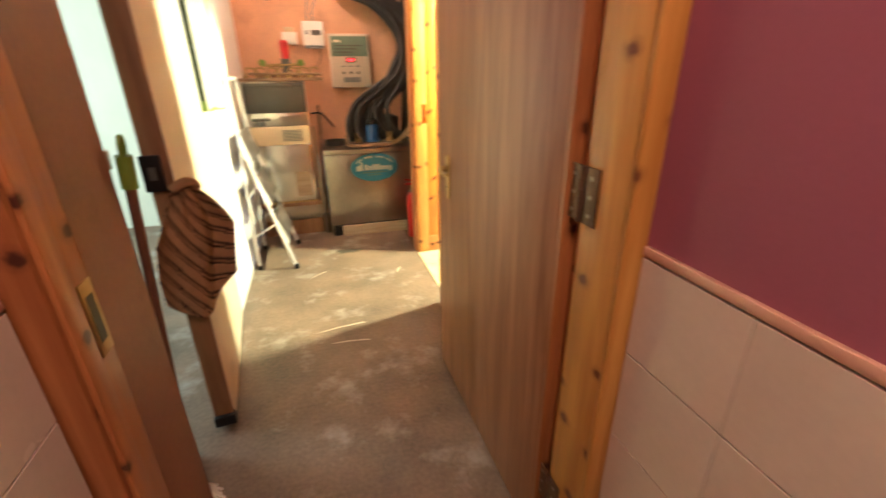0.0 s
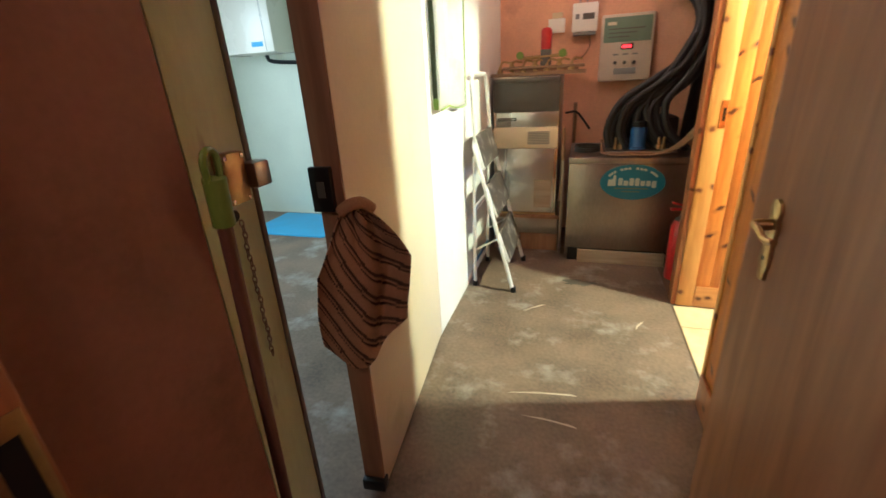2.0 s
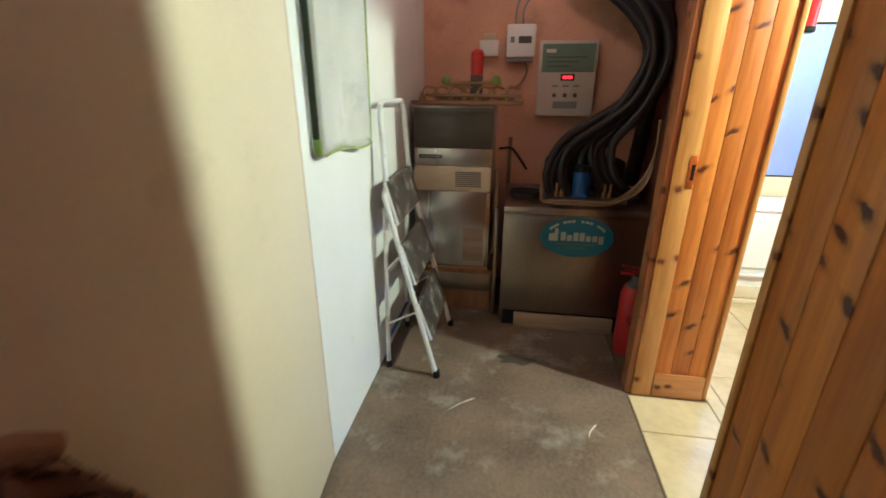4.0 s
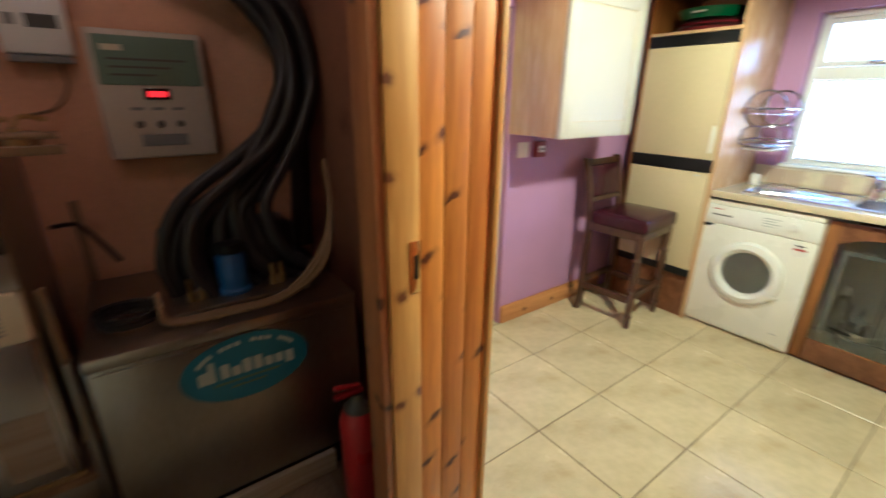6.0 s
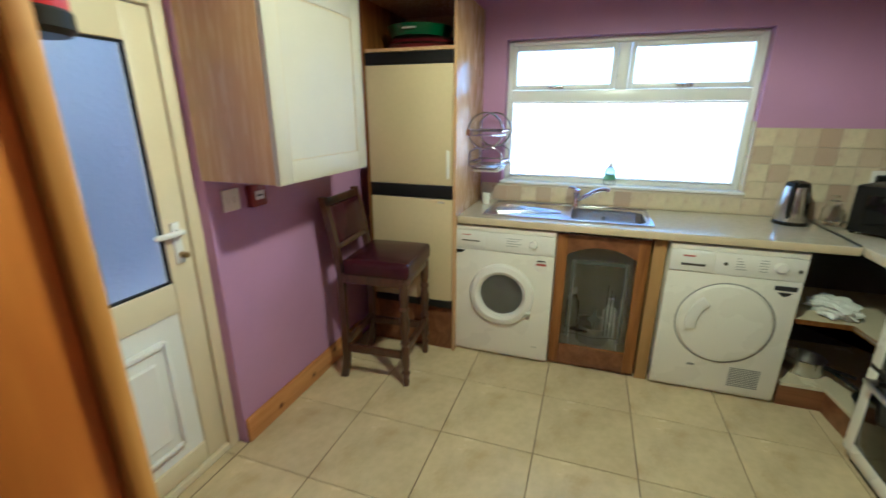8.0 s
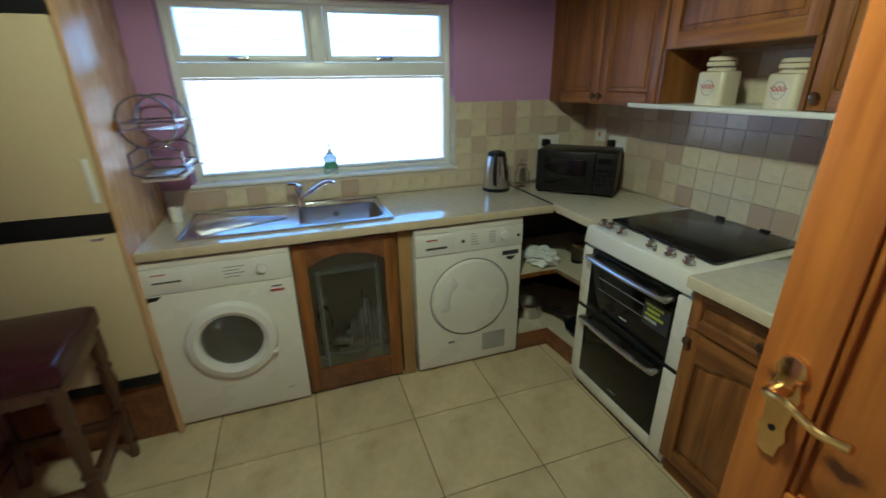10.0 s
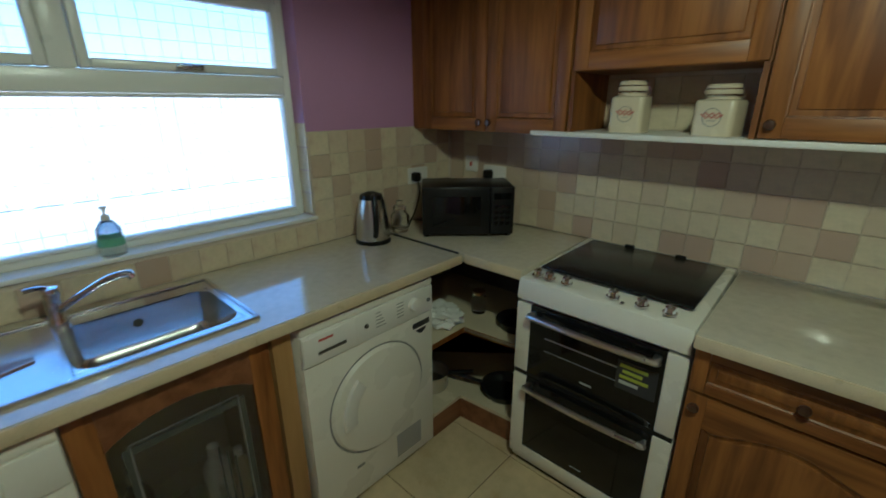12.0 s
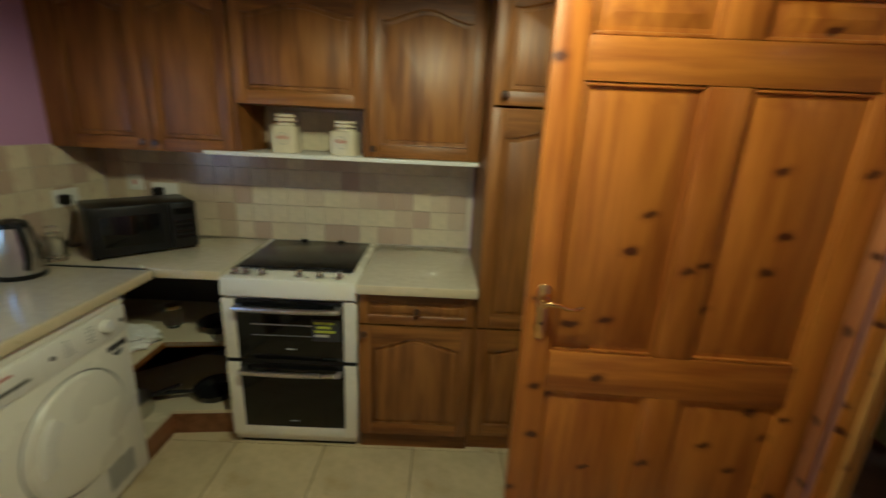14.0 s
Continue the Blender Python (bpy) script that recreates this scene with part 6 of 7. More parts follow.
for k in range(60):
    a = 2 * math.pi * k / 60
    r = 0.05 + 0.03 * random.random()
    tube([low + Vector((0, 0, 0.02)), low + Vector((r * 0.6 * math.cos(a), r * 0.6 * math.sin(a), 0.0)), low + Vector((r * math.cos(a), r * math.sin(a), -0.045))], 0.004, 5, mh)
part("mop_head", mh, M["cloth"], mop)

# the cream door of the side room, ajar, with a towel on its handle
ang = math.degrees(math.atan2(2.150 - 3.07, 0.405 - 0.314))
cd = thing("door_4", "cream painted door standing ajar with brown edge", "door", at=(0.314, 3.07, 0.02), turn=ang, kind="structure")
part("door_leaf", box(0.0, 0.922, -0.066, -0.004, 0, 1.95, bevel=0.002), M["brown_ply"], cd, "brown door core")
part("face_sheet", box(0.0, 0.923, -0.0035, 0.004, 0, 1.95, bevel=0.0015), M["cream_paint"], cd, "cream painted face")
part("edge_lipping", box(0.9235, 0.933, -0.066, 0.003, 0, 1.95, bevel=0.002), M["bamboo"], cd, "bare brown wooden edge")
kp = part("lock_case", box(0.9335, 0.952, -0.074, -0.018, 0.968, 1.080, bevel=0.003), M["black"], cd, "black lock keep")
part("bolt_hole", box(0.9523, 0.9533, -0.055, -0.035, 1.005, 1.045), M["dark_grey"], kp)
part("knob", lathe([(0.008, 0), (0.008, 0.02), (0.017, 0.03), (0.016, 0.04), (0, 0.044)], 14, on(FACE_NORTH, 0.905, 0.004, 0.965)), M["old_brass"], cd)
part("bottom_stop", box(0.912, 0.952, -0.07, 0.01, 0.0, 0.045, bevel=0.006), M["black"], cd)
part("hinge_stile", box(-0.006, -0.0005, -0.066, 0.003, 0, 1.95), M["frame_pine"], cd)

# towel: a folded sheet gathered at the top, striped across
tw = thing("towel", "brown striped hand towel hanging on the door knob", "towel", at=(0.435, 2.140, 0.975), turn=38)


def towel_sheet(stripe):
    bm = bmesh.new()
    nu, nv = 56, 84
    grid = []
    for j in range(nv + 1):
        v = j / nv
        row = []
        for i in range(nu + 1):
            u = i / nu
            spread = 0.055 + 0.17 * min(1, v * 2.2) ** 0.8 - 0.05 * max(0, v - 0.72)
            x = (u - 0.5) * 2 * spread * 0.56 + 0.012 * math.sin(5 * v)
            hem = 0.40 + 0.075 * math.sin(3.0 * u + 0.6) - 0.10 * abs(u - 0.58)
            z = -v * hem + 0.012
            y = 0.015 + 0.026 * math.sin(9.5 * u + 1.2 * v) * min(1, 0.3 + v) + 0.012 * math.sin(17 * u + 3 * v) * (1 - v)
            row.append(bm.verts.new((x, y, z)))
        grid.append(row)
    for j in range(nv):
        for i in range(nu):
            s = (j / nv - 0.72 * i / nu + 0.8) % 0.155
            dark = s < 0.026 or 0.05 < s < 0.062
            if dark == stripe:
                bm.faces.new((grid[j][i], grid[j][i + 1], grid[j + 1][i + 1], grid[j + 1][i]))
    bmesh.ops.delete(bm, geom=[q for q in bm.verts if not q.link_faces], context="VERTS")
    bmesh.ops.solidify(bm, geom=bm.faces[:], thickness=0.004)
    return bm


part("cloth", towel_sheet(False), M["towel"], tw, "brown terry cloth", shade=True)
part("stripes", towel_sheet(True), M["towel_dark"], tw, "dark woven stripes", shade=True)
part("gather", tube([(-0.035, 0.012, 0.012), (-0.01, 0.0, 0.03), (0.02, 0.005, 0.03), (0.045, 0.02, 0.008)], 0.016, 10, smooth=4), M["towel"], tw, shade=True)

# ---- side room: what the gap shows ----
bo = thing("wall_unit", "white wall-hung cabinet unit with blue label", "wall unit", at=(-1.90, 5.048, 1.58))
part("case", box(-0.42, 0.25, -0.30, 0, 0.0, 0.65, bevel=0.01), M["white_enamel"], bo)
part("label", box(0.02, 0.14, -0.302, -0.3003, 0.05, 0.09), M["mat_blue"], bo, "small blue label")
part("door_line", box(0.165, 0.169, -0.302, -0.2995, 0.01, 0.64), M["grey_plastic"], bo)
part("bracket", tube([(0.0, -0.10, -0.02), (0.10, -0.14, -0.07), (0.50, -0.12, -0.10)], 0.018, 8, smooth=4), M["black"], bo)
solid("floor_mat", plate(rounded(-2.05, -1.20, 4.35, 5.0, 0.02), 0.001, 0.013, bevel=0.004), M["mat_blue"], "bright blue rubber mat on the concrete floor", "mat")

# ---- lobby: cloth, ladder ----
cl = thing("hanging_cloth", "grubby white cloth with green hem hung on the wall", "cloth", at=(0.32, 3.14, 1.15))
bm = bmesh.new()
nu, nv = 30, 30
grid = []
for j in range(nv + 1):
    v = j / nv
    row = []
    for i in range(nu + 1):
        u = i / nu
        fold = 0.022 * math.sin(8.0 * u + 1.5 * v + 0.4) + 0.018 * math.exp(-((u - 0.62 + 0.12 * v) / 0.06) ** 2) * -1
        row.append(bm.verts.new((0.030 - 0.008 * u + min(1, 4 * u) * fold * (0.6 + 0.4 * v), 0.02 + u * (0.44 + 0.03 * v), v * 1.0 + 0.012 * math.sin(6 * u) * (1 - v))))
    grid.append(row)
for j in range(nv):
    for i in range(nu):
        bm.faces.new((grid[j][i], grid[j][i + 1], grid[j + 1][i + 1], grid[j + 1][i]))
bmesh.ops.solidify(bm, geom=bm.faces[:], thickness=0.006)
part("cloth", bm, M["cloth"], cl, shade=True)
hem = bmesh.new()
tube([(0.034 - 0.008 * u + min(1, 4 * u) * 0.0132 * math.sin(8.0 * u + 0.4), 0.02 + 0.44 * u, 0.012 * math.sin(6 * u) - 0.001) for u in [k / 24 for k in range(25)]], 0.004, 6, hem)
tube([(0.034, 0.462 + 0.03 * v, v) for v in [k / 10 for k in range(11)]], 0.004, 6, hem)
part("hem", hem, M["cloth_edge"], cl, "frayed green hem")
# added dark strip standing for the open slot behind the cloth's edge
part("dark_lining", box(0.0, 0.022, 0.006, 0.018, 0.05, 1.0, bevel=0.004), M["dark_gap"], cl, "dark strip added for the slot behind the cloth edge")
part("lining_foot", box(0.0, 0.024, 0.005, 0.019, 0.0, 0.05, bevel=0.004), M["lime"], cl)
part("hanging_rail", tube([(0.02, -0.01, 1.0), (0.02, 0.50, 1.0)], 0.012, 8), M["alu"], cl)
for yy in (0.0, 0.49):
    part("rail_bracket", box(-0.01, 0.02, yy - 0.01, yy + 0.01, 0.985, 1.015), M["alu"], cl)

ld = thing("step_ladder", "folded white three-step ladder leaning on the wall", "ladder", at=(0, 0, 0))


def on_ladder(s, y, out=0.0):
    """A point s up along the leaning front frame (0 floor, 1 top), y across, out from it."""
    return Vector((0.612 - 0.232 * min(s, 0.70) / 0.70 - 0.025 * max(s - 0.70, 0) / 0.30 + out, y, 1.295 * s + out * 0.2))


yA, yB = 3.655, 4.165
hoop = [on_ladder(0.012, yA), on_ladder(0.45, yA + 0.005), on_ladder(0.70, yA + 0.012), on_ladder(0.74, yA + 0.060), on_ladder(0.95, yA + 0.075), on_ladder(0.99, yA + 0.090), on_ladder(1.0, yA + 0.12),
        on_ladder(1.0, yB - 0.06), on_ladder(0.99, yB - 0.03), on_ladder(0.95, yB - 0.015), on_ladder(0.74, yB - 0.012), on_ladder(0.70, yB - 0.012), on_ladder(0.45, yB - 0.005), on_ladder(0.012, yB)]
part("front_frame", tube(hoop, 0.0125, 12), M["alu"], ld, "white tubular frame with top hoop")
rear = [(0.355, yA + 0.05, 0.02), (0.37, yA + 0.05, 0.84), (0.37, yB - 0.05, 0.84), (0.355, yB - 0.05, 0.02)]
part("rear_frame", tube(rear, 0.0115, 12), M["alu"], ld, "white tubular rear frame")
part("rear_brace", tube([(0.358, yA + 0.05, 0.16), (0.358, yB - 0.05, 0.16)], 0.009, 8), M["blue"], ld)
part("rear_brace", tube([(0.364, yA + 0.05, 0.50), (0.364, yB - 0.05, 0.50)], 0.009, 8), M["alu"], ld)
for y in (yA, yB):
    q = on_ladder(0.0, y)
    part("rubber_foot", lathe([(0, 0), (0.019, 0), (0.017, 0.035), (0, 0.037)], 14, Matrix.Translation((q.x, q.y, 0))), M["black"], ld)
for y in (yA + 0.05, yB - 0.05):
    part("rubber_foot", lathe([(0, 0), (0.018, 0), (0.016, 0.033), (0, 0.035)], 14, Matrix.Translation((0.355, y, 0))), M["black"], ld)
for s in (0.745, 0.52, 0.295):
    a_, b_ = on_ladder(s, yA + 0.03, 0.0), on_ladder(s - 0.145, yA + 0.03, 0.018)
    c_, d_ = on_ladder(s - 0.145, yB - 0.03, 0.018), on_ladder(s, yB - 0.03, 0.0)
    own = bmesh.new()
    nrm = (b_ - a_).cross(d_ - a_).normalized() * 0.011
    lo, hi = [own.verts.new(q - nrm) for q in (a_, b_, c_, d_)], [own.verts.new(q + nrm) for q in (a_, b_, c_, d_)]
    own.faces.new(lo[::-1])
    own.faces.new(hi)
    for k in range(4):
        own.faces.new((lo[k], lo[(k + 1) % 4], hi[(k + 1) % 4], hi[k]))
    bmesh.ops.recalc_face_normals(own, faces=own.faces[:])
    tr = part("tread", own, M["tread"], ld, "worn dark step tread")
    part("tread_rim", tube([a_, b_ + (b_ - c_).normalized() * 0.004, c_ + (c_ - b_).normalized() * 0.004, d_], 0.0085, 8), M["alu"], tr)
    for y in (yA + 0.012, yB - 0.012):
        part("link", tube([on_ladder(s - 0.02, y, 0.016), Vector((0.372, y + (0.03 if y < 3.8 else -0.03), 1.285 * s - 0.12))], 0.006, 6), M["alu"], tr)

# ---- alcove ----
ice = thing("ice_machine", "steel ice machine with grey hatch and cream panel", "ice machine", at=(0.355, 4.37, 0.30))
w = 0.46
part("casing", box(0.0, w, 0.012, 0.50, 0.0, 0.965, bevel=0.008), M["steel_dull"], ice)
part("hatch", box(0.003, w - 0.003, -0.004, 0.0115, 0.735, 0.955, bevel=0.006), M["dark_grey"], ice, "dark grey hatch")
part("hatch_lip", box(0.01, w - 0.01, -0.010, -0.0035, 0.925, 0.945, bevel=0.004), M["dark_grey"], ice)
part("trim_strip", box(0.003, w - 0.003, -0.002, 0.0115, 0.635, 0.732, bevel=0.004), M["steel"], ice, "bright steel strip")
part("badge", box(0.035, 0.17, -0.0035, -0.0018, 0.675, 0.697), M["dark_grey"], ice)
part("badge_line", box(0.045, 0.16, -0.0045, -0.0034, 0.684, 0.688), M["steel"], ice)
cpn = part("cream_panel", plate(rounded(0.004, w - 0.004, 0.485, 0.632, 0.025), -0.0115, 0.010, on(FACE_SOUTH, 0, 0, 0), bevel=0.005), M["jar"], ice, "stained cream panel")
for k in range(8):
    part("grille_bar", box(0.25, 0.40, -0.0125, -0.0098, 0.515 + 0.0115 * k, 0.522 + 0.0115 * k), M["grey_plastic"], cpn)
part("lower_panel", box(0.003, w - 0.003, -0.002, 0.0115, 0.012, 0.482, bevel=0.004), M["steel"], ice, "brushed steel lower panel")
part("paper_label", box(0.30, 0.425, -0.0035, -0.0021, 0.05, 0.26), M["pallet"], ice)
part("bottom_trim", box(0.0, w, -0.006, 0.0115, -0.006, 0.010, bevel=0.002), M["old_brass"], ice)
part("side_pipe", tube([(w + 0.03, 0.02, 0.62), (w + 0.035, 0.015, 0.20), (w + 0.02, 0.02, 0.10)], 0.011, 8, smooth=4), M["tan_hose"], ice)
ist = thing("machine_stand", "low stand of worn boards under the ice machine", "stand", at=(0.355, 4.36, 0))
part("board", box(-0.01, 0.49, 0.0, 0.46, 0.265, 0.293, bevel=0.003), M["bamboo"], ist)
part("board", box(0.0, 0.48, 0.02, 0.045, 0.14, 0.263, bevel=0.003), M["steel_dull"], ist)
part("board", box(0.0, 0.48, 0.03, 0.055, 0.0, 0.135, bevel=0.003), M["bamboo"], ist)
part("board", box(0.0, 0.02, 0.06, 0.46, 0.0, 0.264), M["bamboo"], ist)
part("board", box(0.46, 0.48, 0.06, 0.46, 0.0, 0.264), M["bamboo"], ist)
part("upright", box(0.492, 0.512, -0.02, 0.01, 0.0, 0.70, bevel=0.003), M["steel_dull"], ist)

mf = thing("pipe_manifold", "brass and copper valve manifold on the ice machine", "valves", at=(0.62, 4.58, 1.266))
part("rail", box(-0.30, 0.35, -0.10, -0.07, 0.0, 0.025, bevel=0.004), M["tan_hose"], mf)
part("rail", box(-0.16, 0.30, -0.03, 0.0, 0.0, 0.06, bevel=0.004), M["bamboo"], mf)
for k in range(7):
    x = -0.24 + 0.082 * k
    vb = part("valve", lathe([(0, 0), (0.014, 0), (0.014, 0.02), (0.022, 0.025), (0.022, 0.04), (0.012, 0.05), (0.012, 0.07), (0, 0.072)], 12, Matrix.Translation((x, -0.05, 0.0 + 0.03 * (k % 2)))), M["old_brass"], mf, "dull brass valve")
    part("pipe", tube([(x, -0.05, 0.07), (x + 0.02, -0.03, 0.10), (x + 0.07, -0.02, 0.09)], 0.007, 8, smooth=4), M["old_brass"], vb)
part("cross_pipe", tube([(-0.10, -0.02, 0.115), (0.22, -0.02, 0.125)], 0.012, 10), M["old_brass"], mf)
part("cross_pipe", tube([(-0.22, -0.07, 0.055), (0.34, -0.06, 0.05)], 0.010, 10), M["tan_hose"], mf)
for x in (-0.10, 0.19):
    part("gauge", lathe([(0, 0.0), (0.026, 0.0), (0.026, 0.02), (0.02, 0.024), (0, 0.024)], 18, on(FACE_SOUTH, x, -0.03, 0.135)), M["lime"], mf, "small green-faced gauge")
part("red_canister", lathe([(0, 0.0), (0.034, 0.0), (0.036, 0.01), (0.036, 0.12), (0.025, 0.135), (0, 0.135)], 20, Matrix.Translation((0.075, 0.0, 0.165))), M["red"], mf, "red plastic canister")
part("canister_mount", box(0.04, 0.11, -0.03, 0.03, 0.06, 0.166, bevel=0.006), M["dark_grey"], mf)

# boxes on the alcove wall
pn = thing("control_panel", "cream control panel with green screen and red display", "control panel", at=(1.06, 4.956, 1.195))
part("case", box(0, 0.355, -0.075, 0, 0, 0.445, bevel=0.012), M["panel_metal"], pn)
part("screen", box(0.018, 0.337, -0.079, -0.0745, 0.262, 0.425, bevel=0.002), M["lcd"], pn, "green-grey tinted window")
# plain cream patch paints the screen's lit spot in colour
part("lit_patch", box(0.04, 0.10, -0.0805, -0.0792, 0.375, 0.395), M["jar"], pn)
for k in range(3):
    part("screen_line", box(0.05, 0.29 - 0.05 * k, -0.0805, -0.0792, 0.345 - 0.026 * k, 0.352 - 0.026 * k), M["dark_grey"], pn)
part("display_bezel", box(0.14, 0.225, -0.079, -0.0745, 0.212, 0.252, bevel=0.002), M["black"], pn)
part("display", box(0.152, 0.213, -0.0805, -0.0792, 0.222, 0.242), M["led"], pn, "lit red display")
for k in range(3):
    part("button", lathe([(0, 0.008), (0.011, 0.007), (0.013, 0)], 14, on(FACE_SOUTH, 0.11 + 0.065 * k, -0.0748, 0.125)), M["dark_grey"], pn)
    part("print_bar", box(0.09 + 0.065 * k, 0.13 + 0.065 * k, -0.0762, -0.0749, 0.175, 0.186), M["grey_plastic"], pn)
part("keypad", box(0.105, 0.255, -0.078, -0.0748, 0.045, 0.088, bevel=0.002), M["grey_plastic"], pn)
kb = thing("timer_box", "white timer box with small dark display", "control box", at=(0.85, 4.956, 1.545))
part("case", box(0, 0.18, -0.07, 0, 0, 0.19, bevel=0.014), M["white_plastic"], kb)
part("display", box(0.075, 0.155, -0.0725, -0.0695, 0.08, 0.12), M["dark_grey"], kb)
part("button", box(0.025, 0.05, -0.0725, -0.0695, 0.085, 0.118), M["grey_plastic"], kb)
part("base", box(0.01, 0.17, -0.06, -0.002, -0.022, -0.0005, bevel=0.004), M["grey_plastic"], kb)
wb = thing("junction_box", "small white junction box with yellow top", "control box", at=(0.68, 4.956, 1.555))
part("case", box(0, 0.12, -0.05, 0, 0, 0.095, bevel=0.008), M["white_plastic"], wb)
part("top_cover", box(0.025, 0.10, -0.04, -0.002, 0.0955, 0.135, bevel=0.006), M["fridge"], wb)
for x0, x1 in ((0.90, 0.98), (0.95, 1.12)):
    solid("wall_cable", tube([(x0, 4.945, 1.73), (x0 + 0.01, 4.948, 1.85), (x1, 4.948, 2.10), (x1 + 0.02, 4.948, 2.39)], 0.006, 8, smooth=5), M["grey_plastic"], "grey cable running up the alcove wall", "cable")
solid("wall_cable", tube([(0.98, 4.945, 1.52), (0.985, 4.94, 1.45), (0.94, 4.93, 1.38), (0.88, 4.80, 1.36)], 0.005, 8, smooth=5), M["tan_hose"], "thin cable looping down to the valves", "cable")

# beer cooler
co = thing("beer_cooler", "scuffed stainless steel beer cooler with oval sticker", "cooler", at=(0.90, 4.24, 0))
cw = 0.80
part("casing", box(0.0, cw, 0.004, 0.66, 0.03, 0.70, bevel=0.006), M["steel_dull"], co)
part("top", box(-0.003, cw + 0.003, -0.004, 0.665, 0.7005, 0.742, bevel=0.01), M["steel_dull"], co, "dented steel lid")
part("front_panel", box(0.015, cw - 0.015, -0.003, 0.0038, 0.10, 0.69, bevel=0.002), M["steel_dull"], co)
part("lower_gap", box(0.02, cw - 0.02, 0.0, 0.02, 0.0, 0.095), M["black"], co)
m = on(FACE_SOUTH, 0.405, -0.0035, 0.58)
st = part("sticker", plate([(0.20 * math.cos(2 * math.pi * k / 48), 0.118 * math.sin(2 * math.pi * k / 48)) for k in range(48)], 0, 0.0012, m), M["sticker"], co, "oval teal-blue sticker with pale print")
for k in range(15):
    a = radians(150 - 8.6 * k)
    mm = m @ Matrix.Translation((0.163 * math.cos(a), 0.092 * math.sin(a), 0)) @ Matrix.Rotation(a - math.pi / 2, 4, "Z")
    if k % 4 != 3:
        part("print_bar", plate([(-0.009, -0.007), (0.009, -0.007), (0.009, 0.007), (-0.009, 0.007)], 0.0013, 0.0020, mm), M["sticker_ink"], st)
part("print_shape", plate([(-0.15, -0.025), (-0.10, -0.025), (-0.10, 0.045), (-0.118, 0.05), (-0.12, 0.02), (-0.15, 0.015)], 0.0013, 0.0022, m), M["sticker_ink"], st)
for k in range(7):
    part("print_shape", plate(rounded(-0.085 + 0.034 * k, -0.058 + 0.034 * k, -0.022 if k < 6 else -0.034, 0.028 if k in (0, 2, 3) else 0.012, 0.005, 2), 0.0013, 0.0022, m), M["sticker_ink"], st)
part("print_bar", plate([(-0.11, -0.045), (0.10, -0.045), (0.10, -0.037), (-0.11, -0.037)], 0.0013, 0.0020, m), M["lcd"], st)
part("print_bar", plate([(-0.06, -0.066), (0.05, -0.066), (0.05, -0.059), (-0.06, -0.059)], 0.0013, 0.0020, m), M["lcd"], st)
solid("kick_board", box(0.99, 1.56, 4.205, 4.232, 0.0, 0.092, bevel=0.003), M["pallet"], "rough pale board along the foot of the cooler", "board")
px = thing("coolant_pump", "blue pump with brass fittings on the cooler", "pump", at=(1.335, 4.46, 0.743))
part("body", lathe([(0, 0), (0.058, 0), (0.058, 0.03), (0.05, 0.04), (0.05, 0.15), (0.042, 0.165), (0, 0.168)], 24), M["blue"], px, "blue plastic pump body")
part("cap", lathe([(0.045, 0.168), (0.045, 0.20), (0, 0.205)], 20), M["black"], px)
for x in (-0.14, -0.11, 0.13, 0.16):
    part("fitting", lathe([(0, 0), (0.014, 0), (0.014, 0.05), (0.009, 0.055), (0.009, 0.10), (0, 0.102)], 12, Matrix.Translation((x, -0.02, 0))), M["old_brass"], px, "brass hose fitting")
part("base", box(-0.20, 0.24, -0.10, 0.12, 0.0, 0.02, bevel=0.004), M["steel_dull"], px)
part("motor", box(-0.20, 0.26, 0.08, 0.30, 0.02, 0.22, bevel=0.03), M["black"], px, "black motor housing")

random.seed(11)
hs = thing("hose_bundle", "bundle of black insulated beer hoses", "hoses", at=(0, 0, 0))
spine = [(1.02, 4.86, 2.36), (1.22, 4.82, 2.02), (1.47, 4.78, 1.90), (1.66, 4.74, 1.70), (1.70, 4.70, 1.48), (1.62, 4.66, 1.29), (1.42, 4.62, 1.16), (1.22, 4.58, 1.04), (1.14, 4.55, 0.88), (1.16, 4.54, 0.76)]
for k in range(20):
    ox, oy, oz = random.uniform(-0.06, 0.07), random.uniform(-0.10, 0.05), random.uniform(-0.06, 0.07)
    end = 0.030 * k
    pts = []
    for i, q in enumerate(spine):
        f = max(0, i - 5) / 4
        pts.append((q[0] + ox * (1 - 0.3 * f) + end * f * 0.9, q[1] + oy, q[2] + oz * (1 - f)))
    part("hose", tube(pts, random.uniform(0.021, 0.028), 10, smooth=5), M["rubber"], hs)
solid("rubber_hose_sleeve", tube([(1.76, 4.86, 2.38), (1.74, 4.82, 1.9), (1.74, 4.84, 1.3), (1.70, 4.82, 0.77)], 0.045, 12, smooth=5), M["rubber"], "thick black insulated pipe in the alcove corner", "pipe")
for k in range(3):
    o = 0.018 * k
    solid("tan_hose", tube([(1.10, 4.36 + o, 0.80 + o), (1.12, 4.32 + o, 0.755), (1.28, 4.30 + o, 0.752), (1.48, 4.31 + o, 0.758), (1.64, 4.36 + o, 0.84 + o), (1.70, 4.42, 1.0 + o), (1.72, 4.50, 1.16 + o)], 0.0085, 8, smooth=6), M["tan_hose"], "thin tan hose looping over the cooler", "hose", group="tan hoses")
solid("coiled_cable", tube([(1.02 + 0.085 * math.cos(a) * (1 + 0.1 * math.sin(3 * a)), 4.42 + 0.07 * math.sin(a), 0.752 + 0.012 * (a / 6.28)) for a in [0.5 * k for k in range(46)]], 0.008, 6), M["rubber"], "black cable coiled on the cooler", "cable")
